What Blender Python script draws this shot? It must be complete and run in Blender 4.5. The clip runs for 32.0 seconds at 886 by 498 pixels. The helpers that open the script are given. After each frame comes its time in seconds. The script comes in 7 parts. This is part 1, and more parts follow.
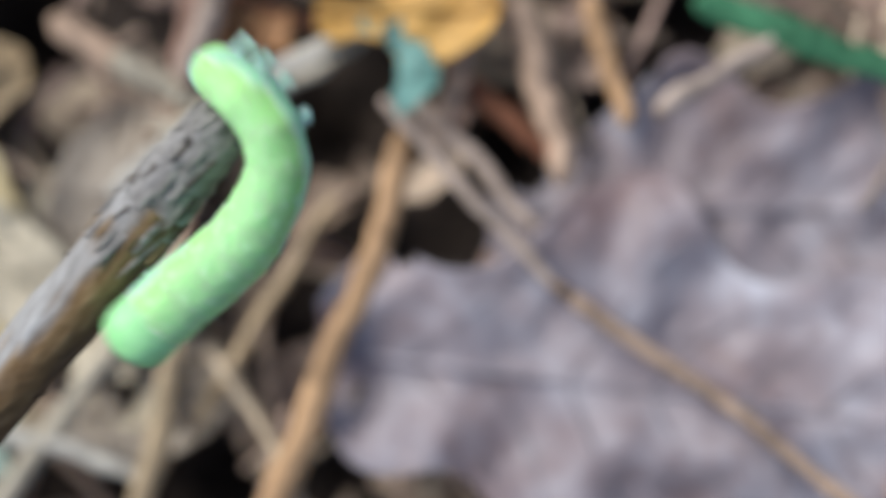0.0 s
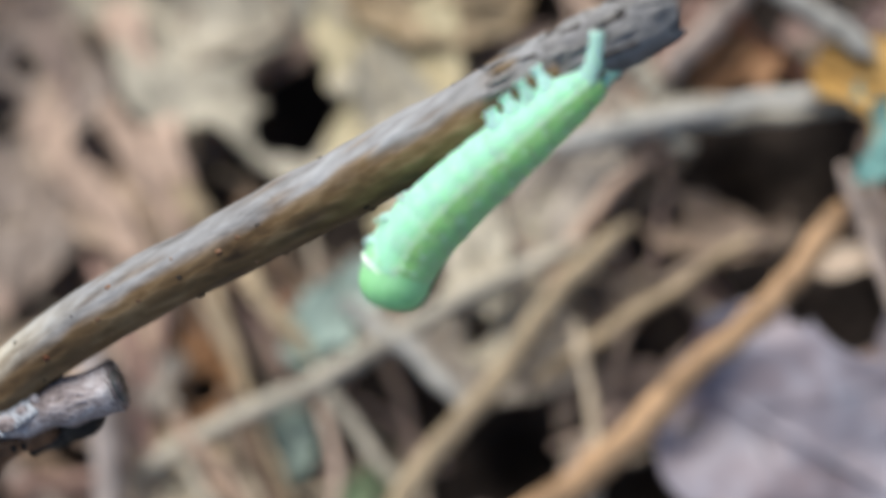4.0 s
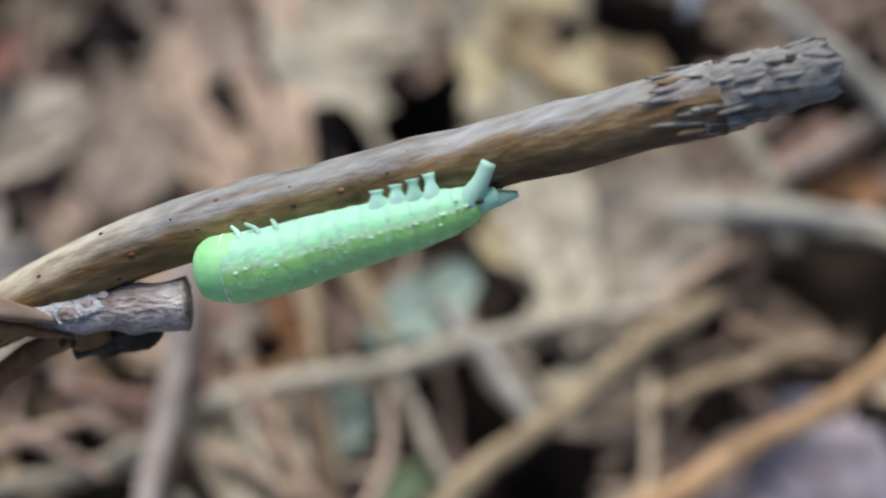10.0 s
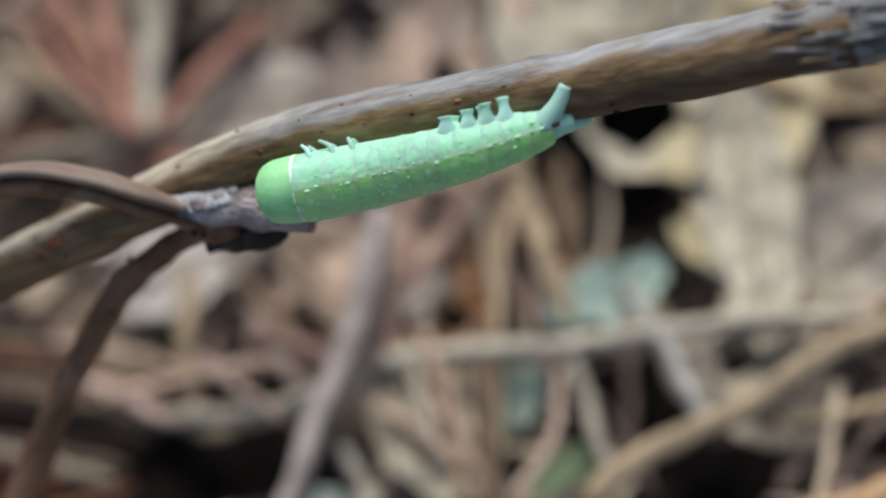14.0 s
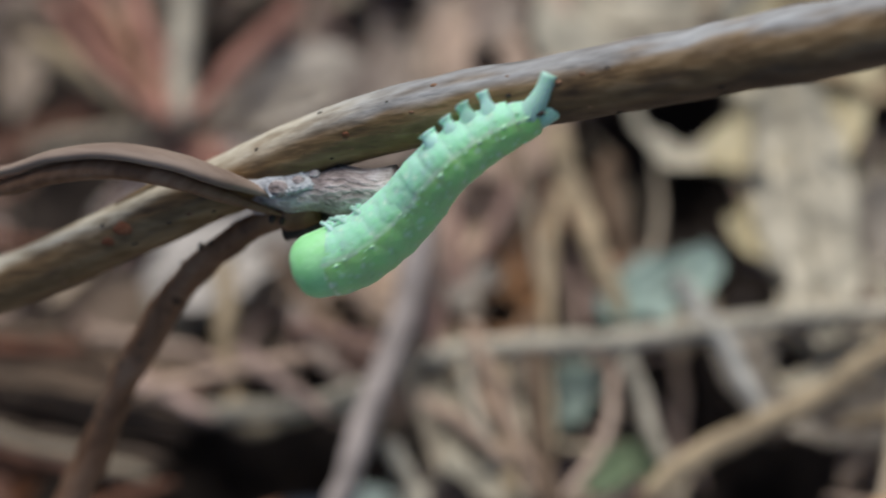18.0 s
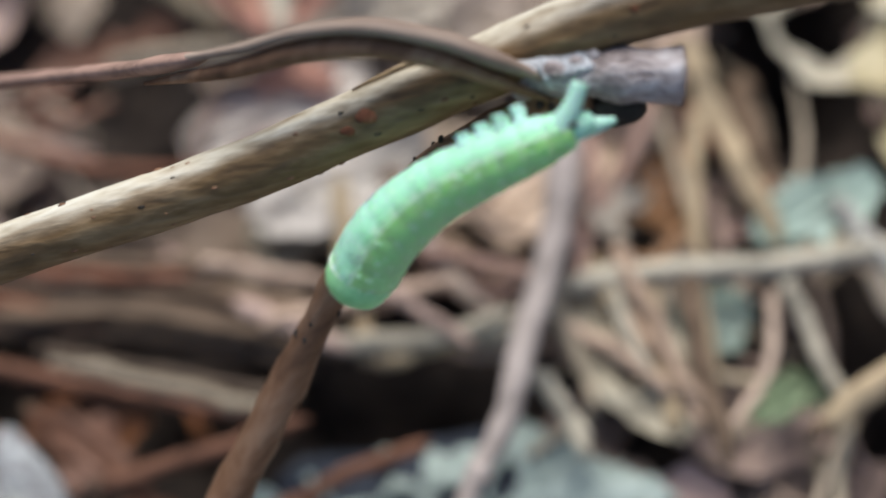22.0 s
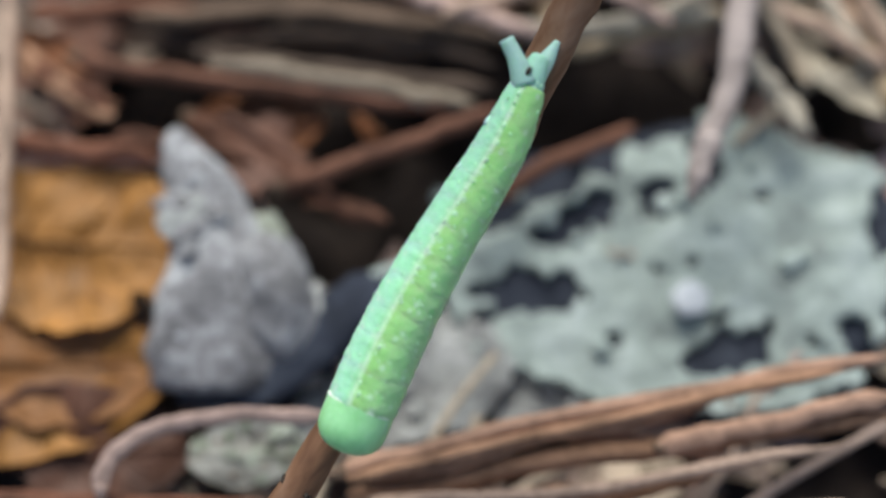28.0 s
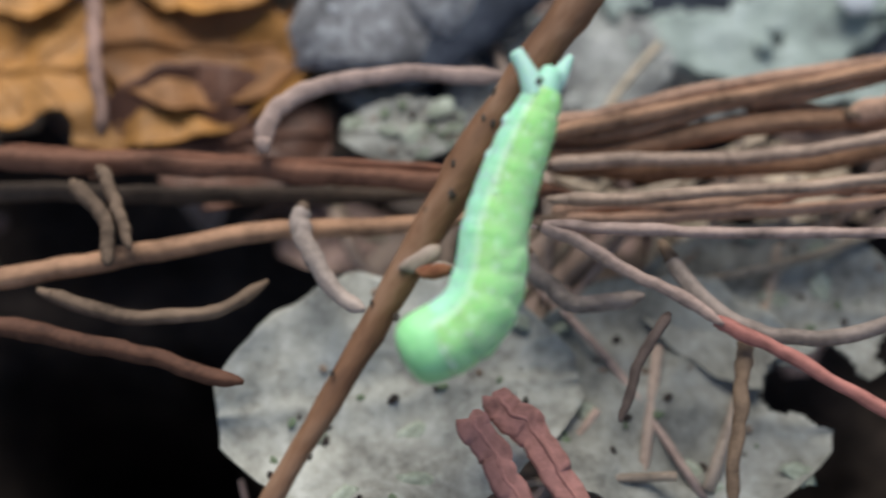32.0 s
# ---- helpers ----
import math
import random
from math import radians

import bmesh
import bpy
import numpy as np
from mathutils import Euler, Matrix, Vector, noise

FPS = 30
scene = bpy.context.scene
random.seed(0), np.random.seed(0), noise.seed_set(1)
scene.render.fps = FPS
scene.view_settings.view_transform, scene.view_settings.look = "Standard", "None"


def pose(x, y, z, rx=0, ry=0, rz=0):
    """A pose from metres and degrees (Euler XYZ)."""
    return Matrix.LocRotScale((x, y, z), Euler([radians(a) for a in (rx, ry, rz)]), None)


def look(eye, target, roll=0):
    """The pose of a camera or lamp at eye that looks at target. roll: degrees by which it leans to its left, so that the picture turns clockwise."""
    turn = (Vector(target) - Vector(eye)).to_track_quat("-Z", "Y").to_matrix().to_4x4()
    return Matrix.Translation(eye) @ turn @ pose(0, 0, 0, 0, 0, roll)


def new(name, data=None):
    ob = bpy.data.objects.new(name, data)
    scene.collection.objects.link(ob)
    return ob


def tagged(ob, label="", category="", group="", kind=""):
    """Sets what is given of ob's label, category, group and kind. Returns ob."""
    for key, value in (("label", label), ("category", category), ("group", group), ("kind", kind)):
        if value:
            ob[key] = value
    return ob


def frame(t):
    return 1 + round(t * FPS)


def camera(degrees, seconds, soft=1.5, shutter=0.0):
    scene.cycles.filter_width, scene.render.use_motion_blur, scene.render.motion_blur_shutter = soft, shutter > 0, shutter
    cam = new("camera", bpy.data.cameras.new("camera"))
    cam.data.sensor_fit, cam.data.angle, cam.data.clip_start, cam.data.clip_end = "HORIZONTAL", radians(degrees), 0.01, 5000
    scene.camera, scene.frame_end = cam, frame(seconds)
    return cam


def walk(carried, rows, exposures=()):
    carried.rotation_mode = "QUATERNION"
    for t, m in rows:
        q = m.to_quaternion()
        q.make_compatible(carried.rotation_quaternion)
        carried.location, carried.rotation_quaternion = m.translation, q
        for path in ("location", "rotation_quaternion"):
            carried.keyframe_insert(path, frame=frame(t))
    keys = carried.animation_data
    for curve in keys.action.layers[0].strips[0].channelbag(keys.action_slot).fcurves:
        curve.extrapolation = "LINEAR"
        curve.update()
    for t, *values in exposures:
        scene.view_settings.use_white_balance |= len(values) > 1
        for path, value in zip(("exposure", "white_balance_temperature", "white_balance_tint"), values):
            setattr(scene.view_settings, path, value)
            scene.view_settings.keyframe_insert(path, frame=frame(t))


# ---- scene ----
# ---------------------------------------------------------------- camera
MM = 0.001


def mm(x, y, z, rx=0, ry=0, rz=0):
    """A pose from millimetres and degrees."""
    return pose(x * MM, y * MM, z * MM, rx, ry, rz)


cam = camera(36, 32.0, soft=2.0, shutter=0.9)
cam.data.dof.use_dof = True
cam.data.dof.focus_distance = 0.083
cam.data.dof.aperture_fstop = 12.0
walk(cam, [
    (0, mm(56.00, -5.35, 121.24, 3.68, 6.67, -37.89)),
    (0.5, mm(55.62, -8.23, 121.65, 4.08, 7.02, -41.12)),
    (1, mm(47.01, -8.76, 124.18, 4.47, 9.06, -40.52)),
    (1.5, mm(44.13, -5.89, 125.67, 5.84, 11.94, -33.45)),
    (2, mm(45.96, -4.72, 126.61, 5.62, 13.72, -28.67)),
    (2.5, mm(38.78, -9.26, 126.06, 10.35, 12.42, -22.81)),
    (3, mm(38.39, -8.27, 126.25, 9.98, 12.05, -18.91)),
    (3.5, mm(35.72, -8.27, 126.72, 12.57, 10.41, -16.09)),
    (4, mm(38.83, -9.42, 124.74, 13.16, 12.99, -11.77)),
    (4.5, mm(33.08, -15.60, 124.27, 15.59, 9.72, -7.92)),
    (6.5, mm(20.88, -26.71, 126.82, 21.15, 3.58, 0.40)),
    (7, mm(21.19, -26.52, 128.06, 21.10, 3.07, 1.67)),
    (7.5, mm(23.86, -25.80, 128.80, 21.57, 3.92, 1.81)),
    (8, mm(24.70, -24.61, 128.85, 21.70, 3.48, 2.37)),
    (8.5, mm(25.66, -22.14, 130.84, 21.56, 3.18, 1.76)),
    (9, mm(23.24, -20.15, 129.92, 21.39, 2.67, 1.25)),
    (9.5, mm(20.67, -23.53, 128.72, 22.16, 2.23, 1.49)),
    (10, mm(13.44, -23.80, 128.11, 22.43, 2.02, 1.44)),
    (10.5, mm(18.07, -25.27, 130.24, 22.12, 6.32, 4.66)),
    (11, mm(19.40, -26.81, 128.56, 22.52, 9.39, 6.26)),
    (11.5, mm(21.93, -32.59, 125.75, 24.02, 10.94, 7.31)),
    (12, mm(27.71, -31.58, 125.89, 25.53, 12.30, 10.44)),
    (12.5, mm(28.75, -32.28, 124.69, 26.82, 12.22, 12.63)),
    (13, mm(29.44, -32.02, 124.13, 26.93, 12.22, 13.03)),
    (13.5, mm(29.44, -31.28, 124.06, 27.13, 12.41, 13.38)),
    (14, mm(27.17, -31.35, 121.96, 27.32, 12.09, 12.60)),
    (14.5, mm(25.46, -30.27, 120.91, 27.21, 11.96, 12.89)),
    (15, mm(22.77, -30.09, 120.11, 27.26, 11.58, 12.46)),
    (15.5, mm(21.83, -30.89, 121.23, 27.50, 11.42, 12.49)),
    (17.5, mm(22.30, -30.12, 121.32, 26.91, 11.59, 12.78)),
    (18, mm(19.12, -32.18, 120.26, 27.21, 10.78, 12.36)),
    (18.5, mm(16.90, -32.19, 119.77, 27.23, 9.89, 11.78)),
    (19, mm(15.32, -32.70, 119.18, 27.44, 9.68, 11.89)),
    (19.5, mm(12.19, -34.98, 120.42, 27.40, 8.97, 11.96)),
    (20, mm(5.32, -36.86, 117.72, 26.93, 7.93, 11.43)),
    (20.5, mm(-0.65, -37.47, 116.80, 26.20, 7.67, 10.93)),
    (21, mm(-1.95, -37.34, 116.08, 26.11, 7.36, 10.74)),
    (21.5, mm(-3.80, -36.86, 115.52, 25.83, 6.93, 10.54)),
    (22, mm(-4.35, -37.52, 114.39, 25.83, 6.66, 10.33)),
    (22.5, mm(-3.95, -36.51, 114.97, 25.62, 6.82, 10.29)),
    (23, mm(-5.14, -38.06, 113.37, 25.82, 6.55, 9.95)),
    (23.5, mm(-12.01, -40.80, 108.61, 26.10, 5.24, 9.01)),
    (24, mm(-15.06, -41.95, 106.37, 24.88, 4.71, 7.53)),
    (24.5, mm(-17.26, -46.55, 105.88, 23.36, 5.66, 6.43)),
    (26.5, mm(-20.91, -49.60, 105.58, 22.80, 4.81, 6.46)),
    (27, mm(-22.19, -51.78, 105.88, 22.63, 4.72, 6.69)),
    (27.5, mm(-26.49, -58.00, 101.61, 22.67, 3.51, 6.98)),
    (28, mm(-28.17, -54.86, 102.35, 21.62, 3.31, 7.01)),
    (28.5, mm(-29.03, -55.21, 102.17, 21.52, 3.03, 7.03)),
    (29, mm(-29.67, -54.40, 102.26, 21.22, 2.91, 7.00)),
    (29.5, mm(-34.74, -57.04, 100.18, 20.33, 1.81, 6.87)),
    (30, mm(-34.05, -60.29, 99.60, 19.95, 2.44, 7.51)),
    (30.5, mm(-36.94, -62.94, 98.26, 19.35, 1.70, 7.64)),
    (31, mm(-37.26, -67.36, 97.53, 19.03, 1.58, 7.71)),
    (31.5, mm(-40.10, -74.75, 93.16, 20.81, 0.47, 7.39)),
    (32, mm(-43.30, -75.99, 89.81, 21.16, 0.02, 7.04)),
], exposures=[(0, 0.78), (3, 0.85), (7, 0.75), (9, 0.66), (10, 0.7), (14, 0.62), (18, 0.45), (20, 0.88), (24, 0.95), (28, 0.86), (32, 0.78)])

# ---------------------------------------------------------------- light
world = bpy.data.worlds.new("sky")
scene.world = world
world.use_nodes = True
sky = world.node_tree.nodes.new("ShaderNodeTexSky")
sky.sky_type = "NISHITA"
sky.sun_disc = False
sky.sun_elevation = radians(52)
sky.sun_rotation = radians(-12)
world.node_tree.links.new(sky.outputs[0], world.node_tree.nodes["Background"].inputs[0])
world.node_tree.nodes["Background"].inputs[1].default_value = 0.065
sun = new("sun", bpy.data.lights.new("sun", "SUN"))
sun.data.energy = 2.1
sun.data.angle = radians(40)
sun.data.color = (0.98, 0.985, 0.94)
sun.matrix_basis = look((-0.15, 0.62, 0.78), (0, 0, 0))


# ---------------------------------------------------------------- materials
def surface(name, dark, mid, light, size=3.0, rough=0.7, bump=0.4, fine=0.5, island=False, spec=0.3, sss=0.0, streak=1.0, turn=0.0):
    """Mottled surface: broad patches and fine grain. size: millimetres of a patch."""
    m = bpy.data.materials.new(name)
    m.use_nodes = True
    nt = m.node_tree
    b = nt.nodes["Principled BSDF"]
    co = nt.nodes.new("ShaderNodeTexCoord")
    mp = nt.nodes.new("ShaderNodeMapping")
    mp.inputs["Scale"].default_value = (1.0 / streak, 1.0, 1.0)
    tm = nt.nodes.new("ShaderNodeMapping")
    tm.inputs["Rotation"].default_value = (0, 0, radians(-turn))
    nt.links.new(co.outputs["Object"], tm.inputs[0])
    nt.links.new(tm.outputs[0], mp.inputs[0])
    info = nt.nodes.new("ShaderNodeObjectInfo")
    big = nt.nodes.new("ShaderNodeTexNoise")
    big.noise_dimensions = "4D"
    big.inputs["Scale"].default_value = 1000.0 / size
    big.inputs["Detail"].default_value = 4
    big.inputs["Roughness"].default_value = 0.6
    nt.links.new(mp.outputs[0], big.inputs["Vector"])
    wmul = nt.nodes.new("ShaderNodeMath")
    wmul.operation = "MULTIPLY"
    wmul.inputs[1].default_value = 37.0
    nt.links.new(info.outputs["Random"], wmul.inputs[0])
    nt.links.new(wmul.outputs[0], big.inputs["W"])
    small = nt.nodes.new("ShaderNodeTexNoise")
    small.inputs["Scale"].default_value = 5500.0 / size
    small.inputs["Detail"].default_value = 5
    nt.links.new(mp.outputs[0], small.inputs["Vector"])
    mix = nt.nodes.new("ShaderNodeMath")
    mix.operation = "MULTIPLY_ADD"
    mix.inputs[1].default_value = fine
    nt.links.new(small.outputs["Fac"], mix.inputs[0])
    sub = nt.nodes.new("ShaderNodeMath")
    sub.operation = "MULTIPLY_ADD"
    sub.inputs[1].default_value = 1.5
    sub.inputs[2].default_value = -0.25 - fine * 0.5
    nt.links.new(big.outputs["Fac"], sub.inputs[0])
    nt.links.new(sub.outputs[0], mix.inputs[2])
    ramp = nt.nodes.new("ShaderNodeValToRGB")
    e = ramp.color_ramp.elements
    e[0].position, e[0].color = 0.12, (*dark, 1)
    e[1].position, e[1].color = 0.88, (*light, 1)
    k = e.new(0.5)
    k.color = (*mid, 1)
    nt.links.new(mix.outputs[0], ramp.inputs[0])
    out = ramp.outputs[0]
    hue = nt.nodes.new("ShaderNodeHueSaturation")
    rnd = nt.nodes.new("ShaderNodeMapRange")
    rnd.inputs["To Min"].default_value = 0.8 if not island else 0.55
    rnd.inputs["To Max"].default_value = 1.2 if not island else 1.5
    if island:
        geo = nt.nodes.new("ShaderNodeNewGeometry")
        nt.links.new(geo.outputs["Random Per Island"], rnd.inputs["Value"])
        h2 = nt.nodes.new("ShaderNodeMath")
        h2.operation = "FRACT"
        h3 = nt.nodes.new("ShaderNodeMath")
        h3.operation = "MULTIPLY"
        h3.inputs[1].default_value = 17.3
        nt.links.new(geo.outputs["Random Per Island"], h3.inputs[0])
        nt.links.new(h3.outputs[0], h2.inputs[0])
        hr = nt.nodes.new("ShaderNodeMapRange")
        hr.inputs["To Min"].default_value = 0.47
        hr.inputs["To Max"].default_value = 0.52
        nt.links.new(h2.outputs[0], hr.inputs["Value"])
        nt.links.new(hr.outputs[0], hue.inputs["Hue"])
    else:
        nt.links.new(info.outputs["Random"], rnd.inputs["Value"])
    nt.links.new(rnd.outputs[0], hue.inputs["Value"])
    nt.links.new(out, hue.inputs["Color"])
    nt.links.new(hue.outputs[0], b.inputs["Base Color"])
    b.inputs["Roughness"].default_value = rough
    b.inputs["Specular IOR Level"].default_value = spec
    if sss:
        b.inputs["Subsurface Weight"].default_value = sss
        b.inputs["Subsurface Radius"].default_value = (0.6, 1.0, 0.4)
        b.inputs["Subsurface Scale"].default_value = 0.001
    bp = nt.nodes.new("ShaderNodeBump")
    bp.inputs["Strength"].default_value = bump
    bp.inputs["Distance"].default_value = 0.0004
    nt.links.new(mix.outputs[0], bp.inputs["Height"])
    nt.links.new(bp.outputs[0], b.inputs["Normal"])
    return m


def litter(name, c, **kw):
    """A dry-plant surface around one base colour."""
    c = (c[0] * 0.95, c[1], c[2] * 1.02)
    d = tuple(v * 0.38 for v in c)
    li = tuple(min(v * 1.45, 0.85) for v in c)
    return surface(name, d, c, li, **kw)


FILM = surface("weathered_film", (0.11, 0.095, 0.08), (0.275, 0.255, 0.235), (0.43, 0.415, 0.40), size=2.4, rough=0.65, bump=0.45, fine=1.0, streak=3.5, turn=17)
SOIL = surface("dark_soil", (0.012, 0.009, 0.008), (0.038, 0.028, 0.023), (0.09, 0.065, 0.05), size=4, rough=0.95, bump=0.8)
BARK = surface("twig_bark", (0.08, 0.045, 0.022), (0.25, 0.165, 0.085), (0.42, 0.31, 0.19), size=3, rough=0.55, bump=0.6, fine=0.9, streak=4, turn=17)
TIP_BARK = surface("weathered_tip", (0.12, 0.108, 0.10), (0.27, 0.252, 0.24), (0.42, 0.40, 0.39), size=2.5, rough=0.85, bump=1.0, fine=1.0, streak=3, turn=12)
LICHEN_GREY = surface("grey_lichen", (0.12, 0.088, 0.08), (0.42, 0.345, 0.33), (0.74, 0.68, 0.67), size=1.7, rough=0.9, bump=1.0, fine=1.0, streak=2.2)
CHALK = surface("chalk_lichen", (0.62, 0.64, 0.64), (0.78, 0.80, 0.80), (0.86, 0.87, 0.87), size=1.5, rough=0.9, bump=0.4, fine=0.6)
WHITE_LICHEN = surface("white_lichen", (0.34, 0.32, 0.32), (0.66, 0.65, 0.66), (0.82, 0.82, 0.82), size=1.2, rough=0.9, bump=0.7, fine=0.9)
STEM_BARK = surface("stem_bark", (0.07, 0.03, 0.016), (0.245, 0.12, 0.062), (0.40, 0.24, 0.15), size=4, rough=0.6, bump=0.5, streak=4, turn=63)
BLADE = surface("dry_blade", (0.17, 0.11, 0.08), (0.34, 0.25, 0.195), (0.47, 0.37, 0.30), size=5, rough=0.65, bump=0.3, streak=6)
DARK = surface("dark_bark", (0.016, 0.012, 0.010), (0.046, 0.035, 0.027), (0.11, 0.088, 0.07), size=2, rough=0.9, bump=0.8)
SCAR = surface("rust_scar", (0.10, 0.03, 0.015), (0.24, 0.085, 0.04), (0.36, 0.17, 0.09), size=1.5, rough=0.8, bump=0.8)
PALETTE = dict(
    ORANGE=(0.52, 0.30, 0.16), PINK_TAN=(0.47, 0.31, 0.22), PINK_BROWN=(0.36, 0.21, 0.16), RUST=(0.23, 0.093, 0.054),
    RED=(0.42, 0.16, 0.125), ROSE=(0.48, 0.21, 0.17), TAN=(0.44, 0.31, 0.19), BEIGE=(0.46, 0.38, 0.29), BROWN=(0.195, 0.122, 0.079), DARK_BROWN=(0.11, 0.072, 0.05), DARK_RUST=(0.16, 0.07, 0.042),
    GREY_STICK=(0.42, 0.37, 0.32), GREY_PINK=(0.40, 0.295, 0.24), PALE_TWIG=(0.48, 0.375, 0.33), WHITE_PINK=(0.50, 0.33, 0.265), SALMON=(0.52, 0.345, 0.25),
    ORANGE_BROWN=(0.38, 0.20, 0.115), MOSS=(0.05, 0.16, 0.08), DARK_TWIG=(0.09, 0.06, 0.05), BRICK=(0.38, 0.175, 0.125), COPPER=(0.46, 0.26, 0.17), DRAB=(0.31, 0.235, 0.165))
NEEDLE = {k: litter("needle_" + k.lower(), c, size=3.2, rough=0.75, bump=0.35, fine=0.5, spec=0.2) for k, c in PALETTE.items()}
LEAVES = dict(
    MAUVE=(0.30, 0.255, 0.275), CREAM=(0.54, 0.44, 0.32), YELLOW_CREAM=(0.58, 0.45, 0.26), BEIGE_LEAF=(0.39, 0.31, 0.245),
    ORANGE_LEAF=(0.62, 0.34, 0.10), TEAL=(0.29, 0.34, 0.28), OCHRE=(0.38, 0.165, 0.04), RUST_LEAF=(0.30, 0.14, 0.06),
    BROWN_LEAF=(0.24, 0.16, 0.11), PALE_LEAF=(0.31, 0.31, 0.26), DARK_LEAF=(0.16, 0.07, 0.042), RUST_OCHRE=(0.30, 0.125, 0.04), RUST_BRIGHT=(0.27, 0.10, 0.04), SLATE_LEAF=(0.21, 0.23, 0.27), PINK_LEAF=(0.60, 0.50, 0.43), TAN_LEAF=(0.40, 0.27, 0.15), MOSS_FLAKE=(0.14, 0.17, 0.09), BLUE_TEAL=(0.19, 0.36, 0.31), DUSK_LEAF=(0.30, 0.215, 0.165), SALMON_LEAF=(0.52, 0.355, 0.25))
LEAF = {k: litter("leaf_" + k.lower(), c, size=6, rough=0.55, bump=0.5, fine=0.6) for k, c in LEAVES.items()}
LEAF["PALE_LEAF"] = surface("leaf_pale_leaf", (0.135, 0.122, 0.102), (0.35, 0.335, 0.285), (0.53, 0.515, 0.46), size=4.5, rough=0.85, bump=0.5, fine=0.7)
LEAF["MAUVE"] = surface("leaf_mauve", (0.17, 0.105, 0.10), (0.30, 0.25, 0.265), (0.43, 0.42, 0.47), size=13, rough=0.5, bump=0.4, fine=0.45)
VEIN = {k: litter("vein_" + k.lower(), tuple(v * 0.92 for v in c), size=3, rough=0.6, bump=0.3) for k, c in LEAVES.items()}
FILL = litter("mixed_litter", (0.41, 0.293, 0.218), size=5, rough=0.75, bump=0.5, island=True)
FILL_NEEDLE = litter("mixed_needles", (0.42, 0.30, 0.22), size=3, rough=0.65, bump=0.3, island=True)
CRUST = surface("green_lichen", (0.20, 0.225, 0.205), (0.39, 0.45, 0.40), (0.58, 0.65, 0.60), size=5, rough=0.9, bump=0.6, fine=0.7)
CRUST_GREY = surface("ash_lichen", (0.16, 0.15, 0.15), (0.38, 0.38, 0.35), (0.66, 0.66, 0.62), size=3.0, rough=0.9, bump=0.9, fine=0.7)
HORN = surface("horn_lichen", (0.06, 0.056, 0.056), (0.26, 0.25, 0.245), (0.60, 0.60, 0.59), size=4.0, rough=0.9, bump=0.5, fine=0.75)
MOSS_GREY = surface("moss_grey_lichen", (0.14, 0.15, 0.11), (0.31, 0.33, 0.25), (0.50, 0.52, 0.42), size=3, rough=0.9, bump=0.7, fine=0.8)
SLATE = surface("blue_black_bark", (0.012, 0.015, 0.022), (0.03, 0.036, 0.052), (0.07, 0.08, 0.10), size=3, rough=0.8, bump=0.6)


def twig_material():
    """Brown bark, pale cream or grey above, dark for stains and painted underside shade."""
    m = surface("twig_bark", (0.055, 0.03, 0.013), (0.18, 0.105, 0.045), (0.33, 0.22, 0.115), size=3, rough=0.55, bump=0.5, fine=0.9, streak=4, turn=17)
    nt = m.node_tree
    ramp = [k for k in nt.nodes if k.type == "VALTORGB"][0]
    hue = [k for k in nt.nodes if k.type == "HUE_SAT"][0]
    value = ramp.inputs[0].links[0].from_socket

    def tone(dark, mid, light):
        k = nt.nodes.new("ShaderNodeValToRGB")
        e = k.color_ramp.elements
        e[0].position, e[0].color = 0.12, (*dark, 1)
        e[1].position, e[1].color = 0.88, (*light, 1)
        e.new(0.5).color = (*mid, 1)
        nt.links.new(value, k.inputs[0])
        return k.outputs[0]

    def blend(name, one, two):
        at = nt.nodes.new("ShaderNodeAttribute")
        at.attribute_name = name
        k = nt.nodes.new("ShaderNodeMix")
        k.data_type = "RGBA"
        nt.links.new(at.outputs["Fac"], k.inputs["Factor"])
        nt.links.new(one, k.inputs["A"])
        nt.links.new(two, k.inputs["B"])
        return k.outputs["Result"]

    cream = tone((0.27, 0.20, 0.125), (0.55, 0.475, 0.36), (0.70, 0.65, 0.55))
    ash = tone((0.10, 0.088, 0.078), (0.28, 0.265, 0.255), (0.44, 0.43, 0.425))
    # dark tone for stain patches and for shade painted under the tip
    stained_shaded = tone((0.03, 0.02, 0.014), (0.095, 0.06, 0.036), (0.19, 0.125, 0.075))
    base = blend("stain_shade", ramp.outputs[0], stained_shaded)
    nt.links.new(blend("pale_side", base, blend("grey", cream, ash)), hue.inputs["Color"])
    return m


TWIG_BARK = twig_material()


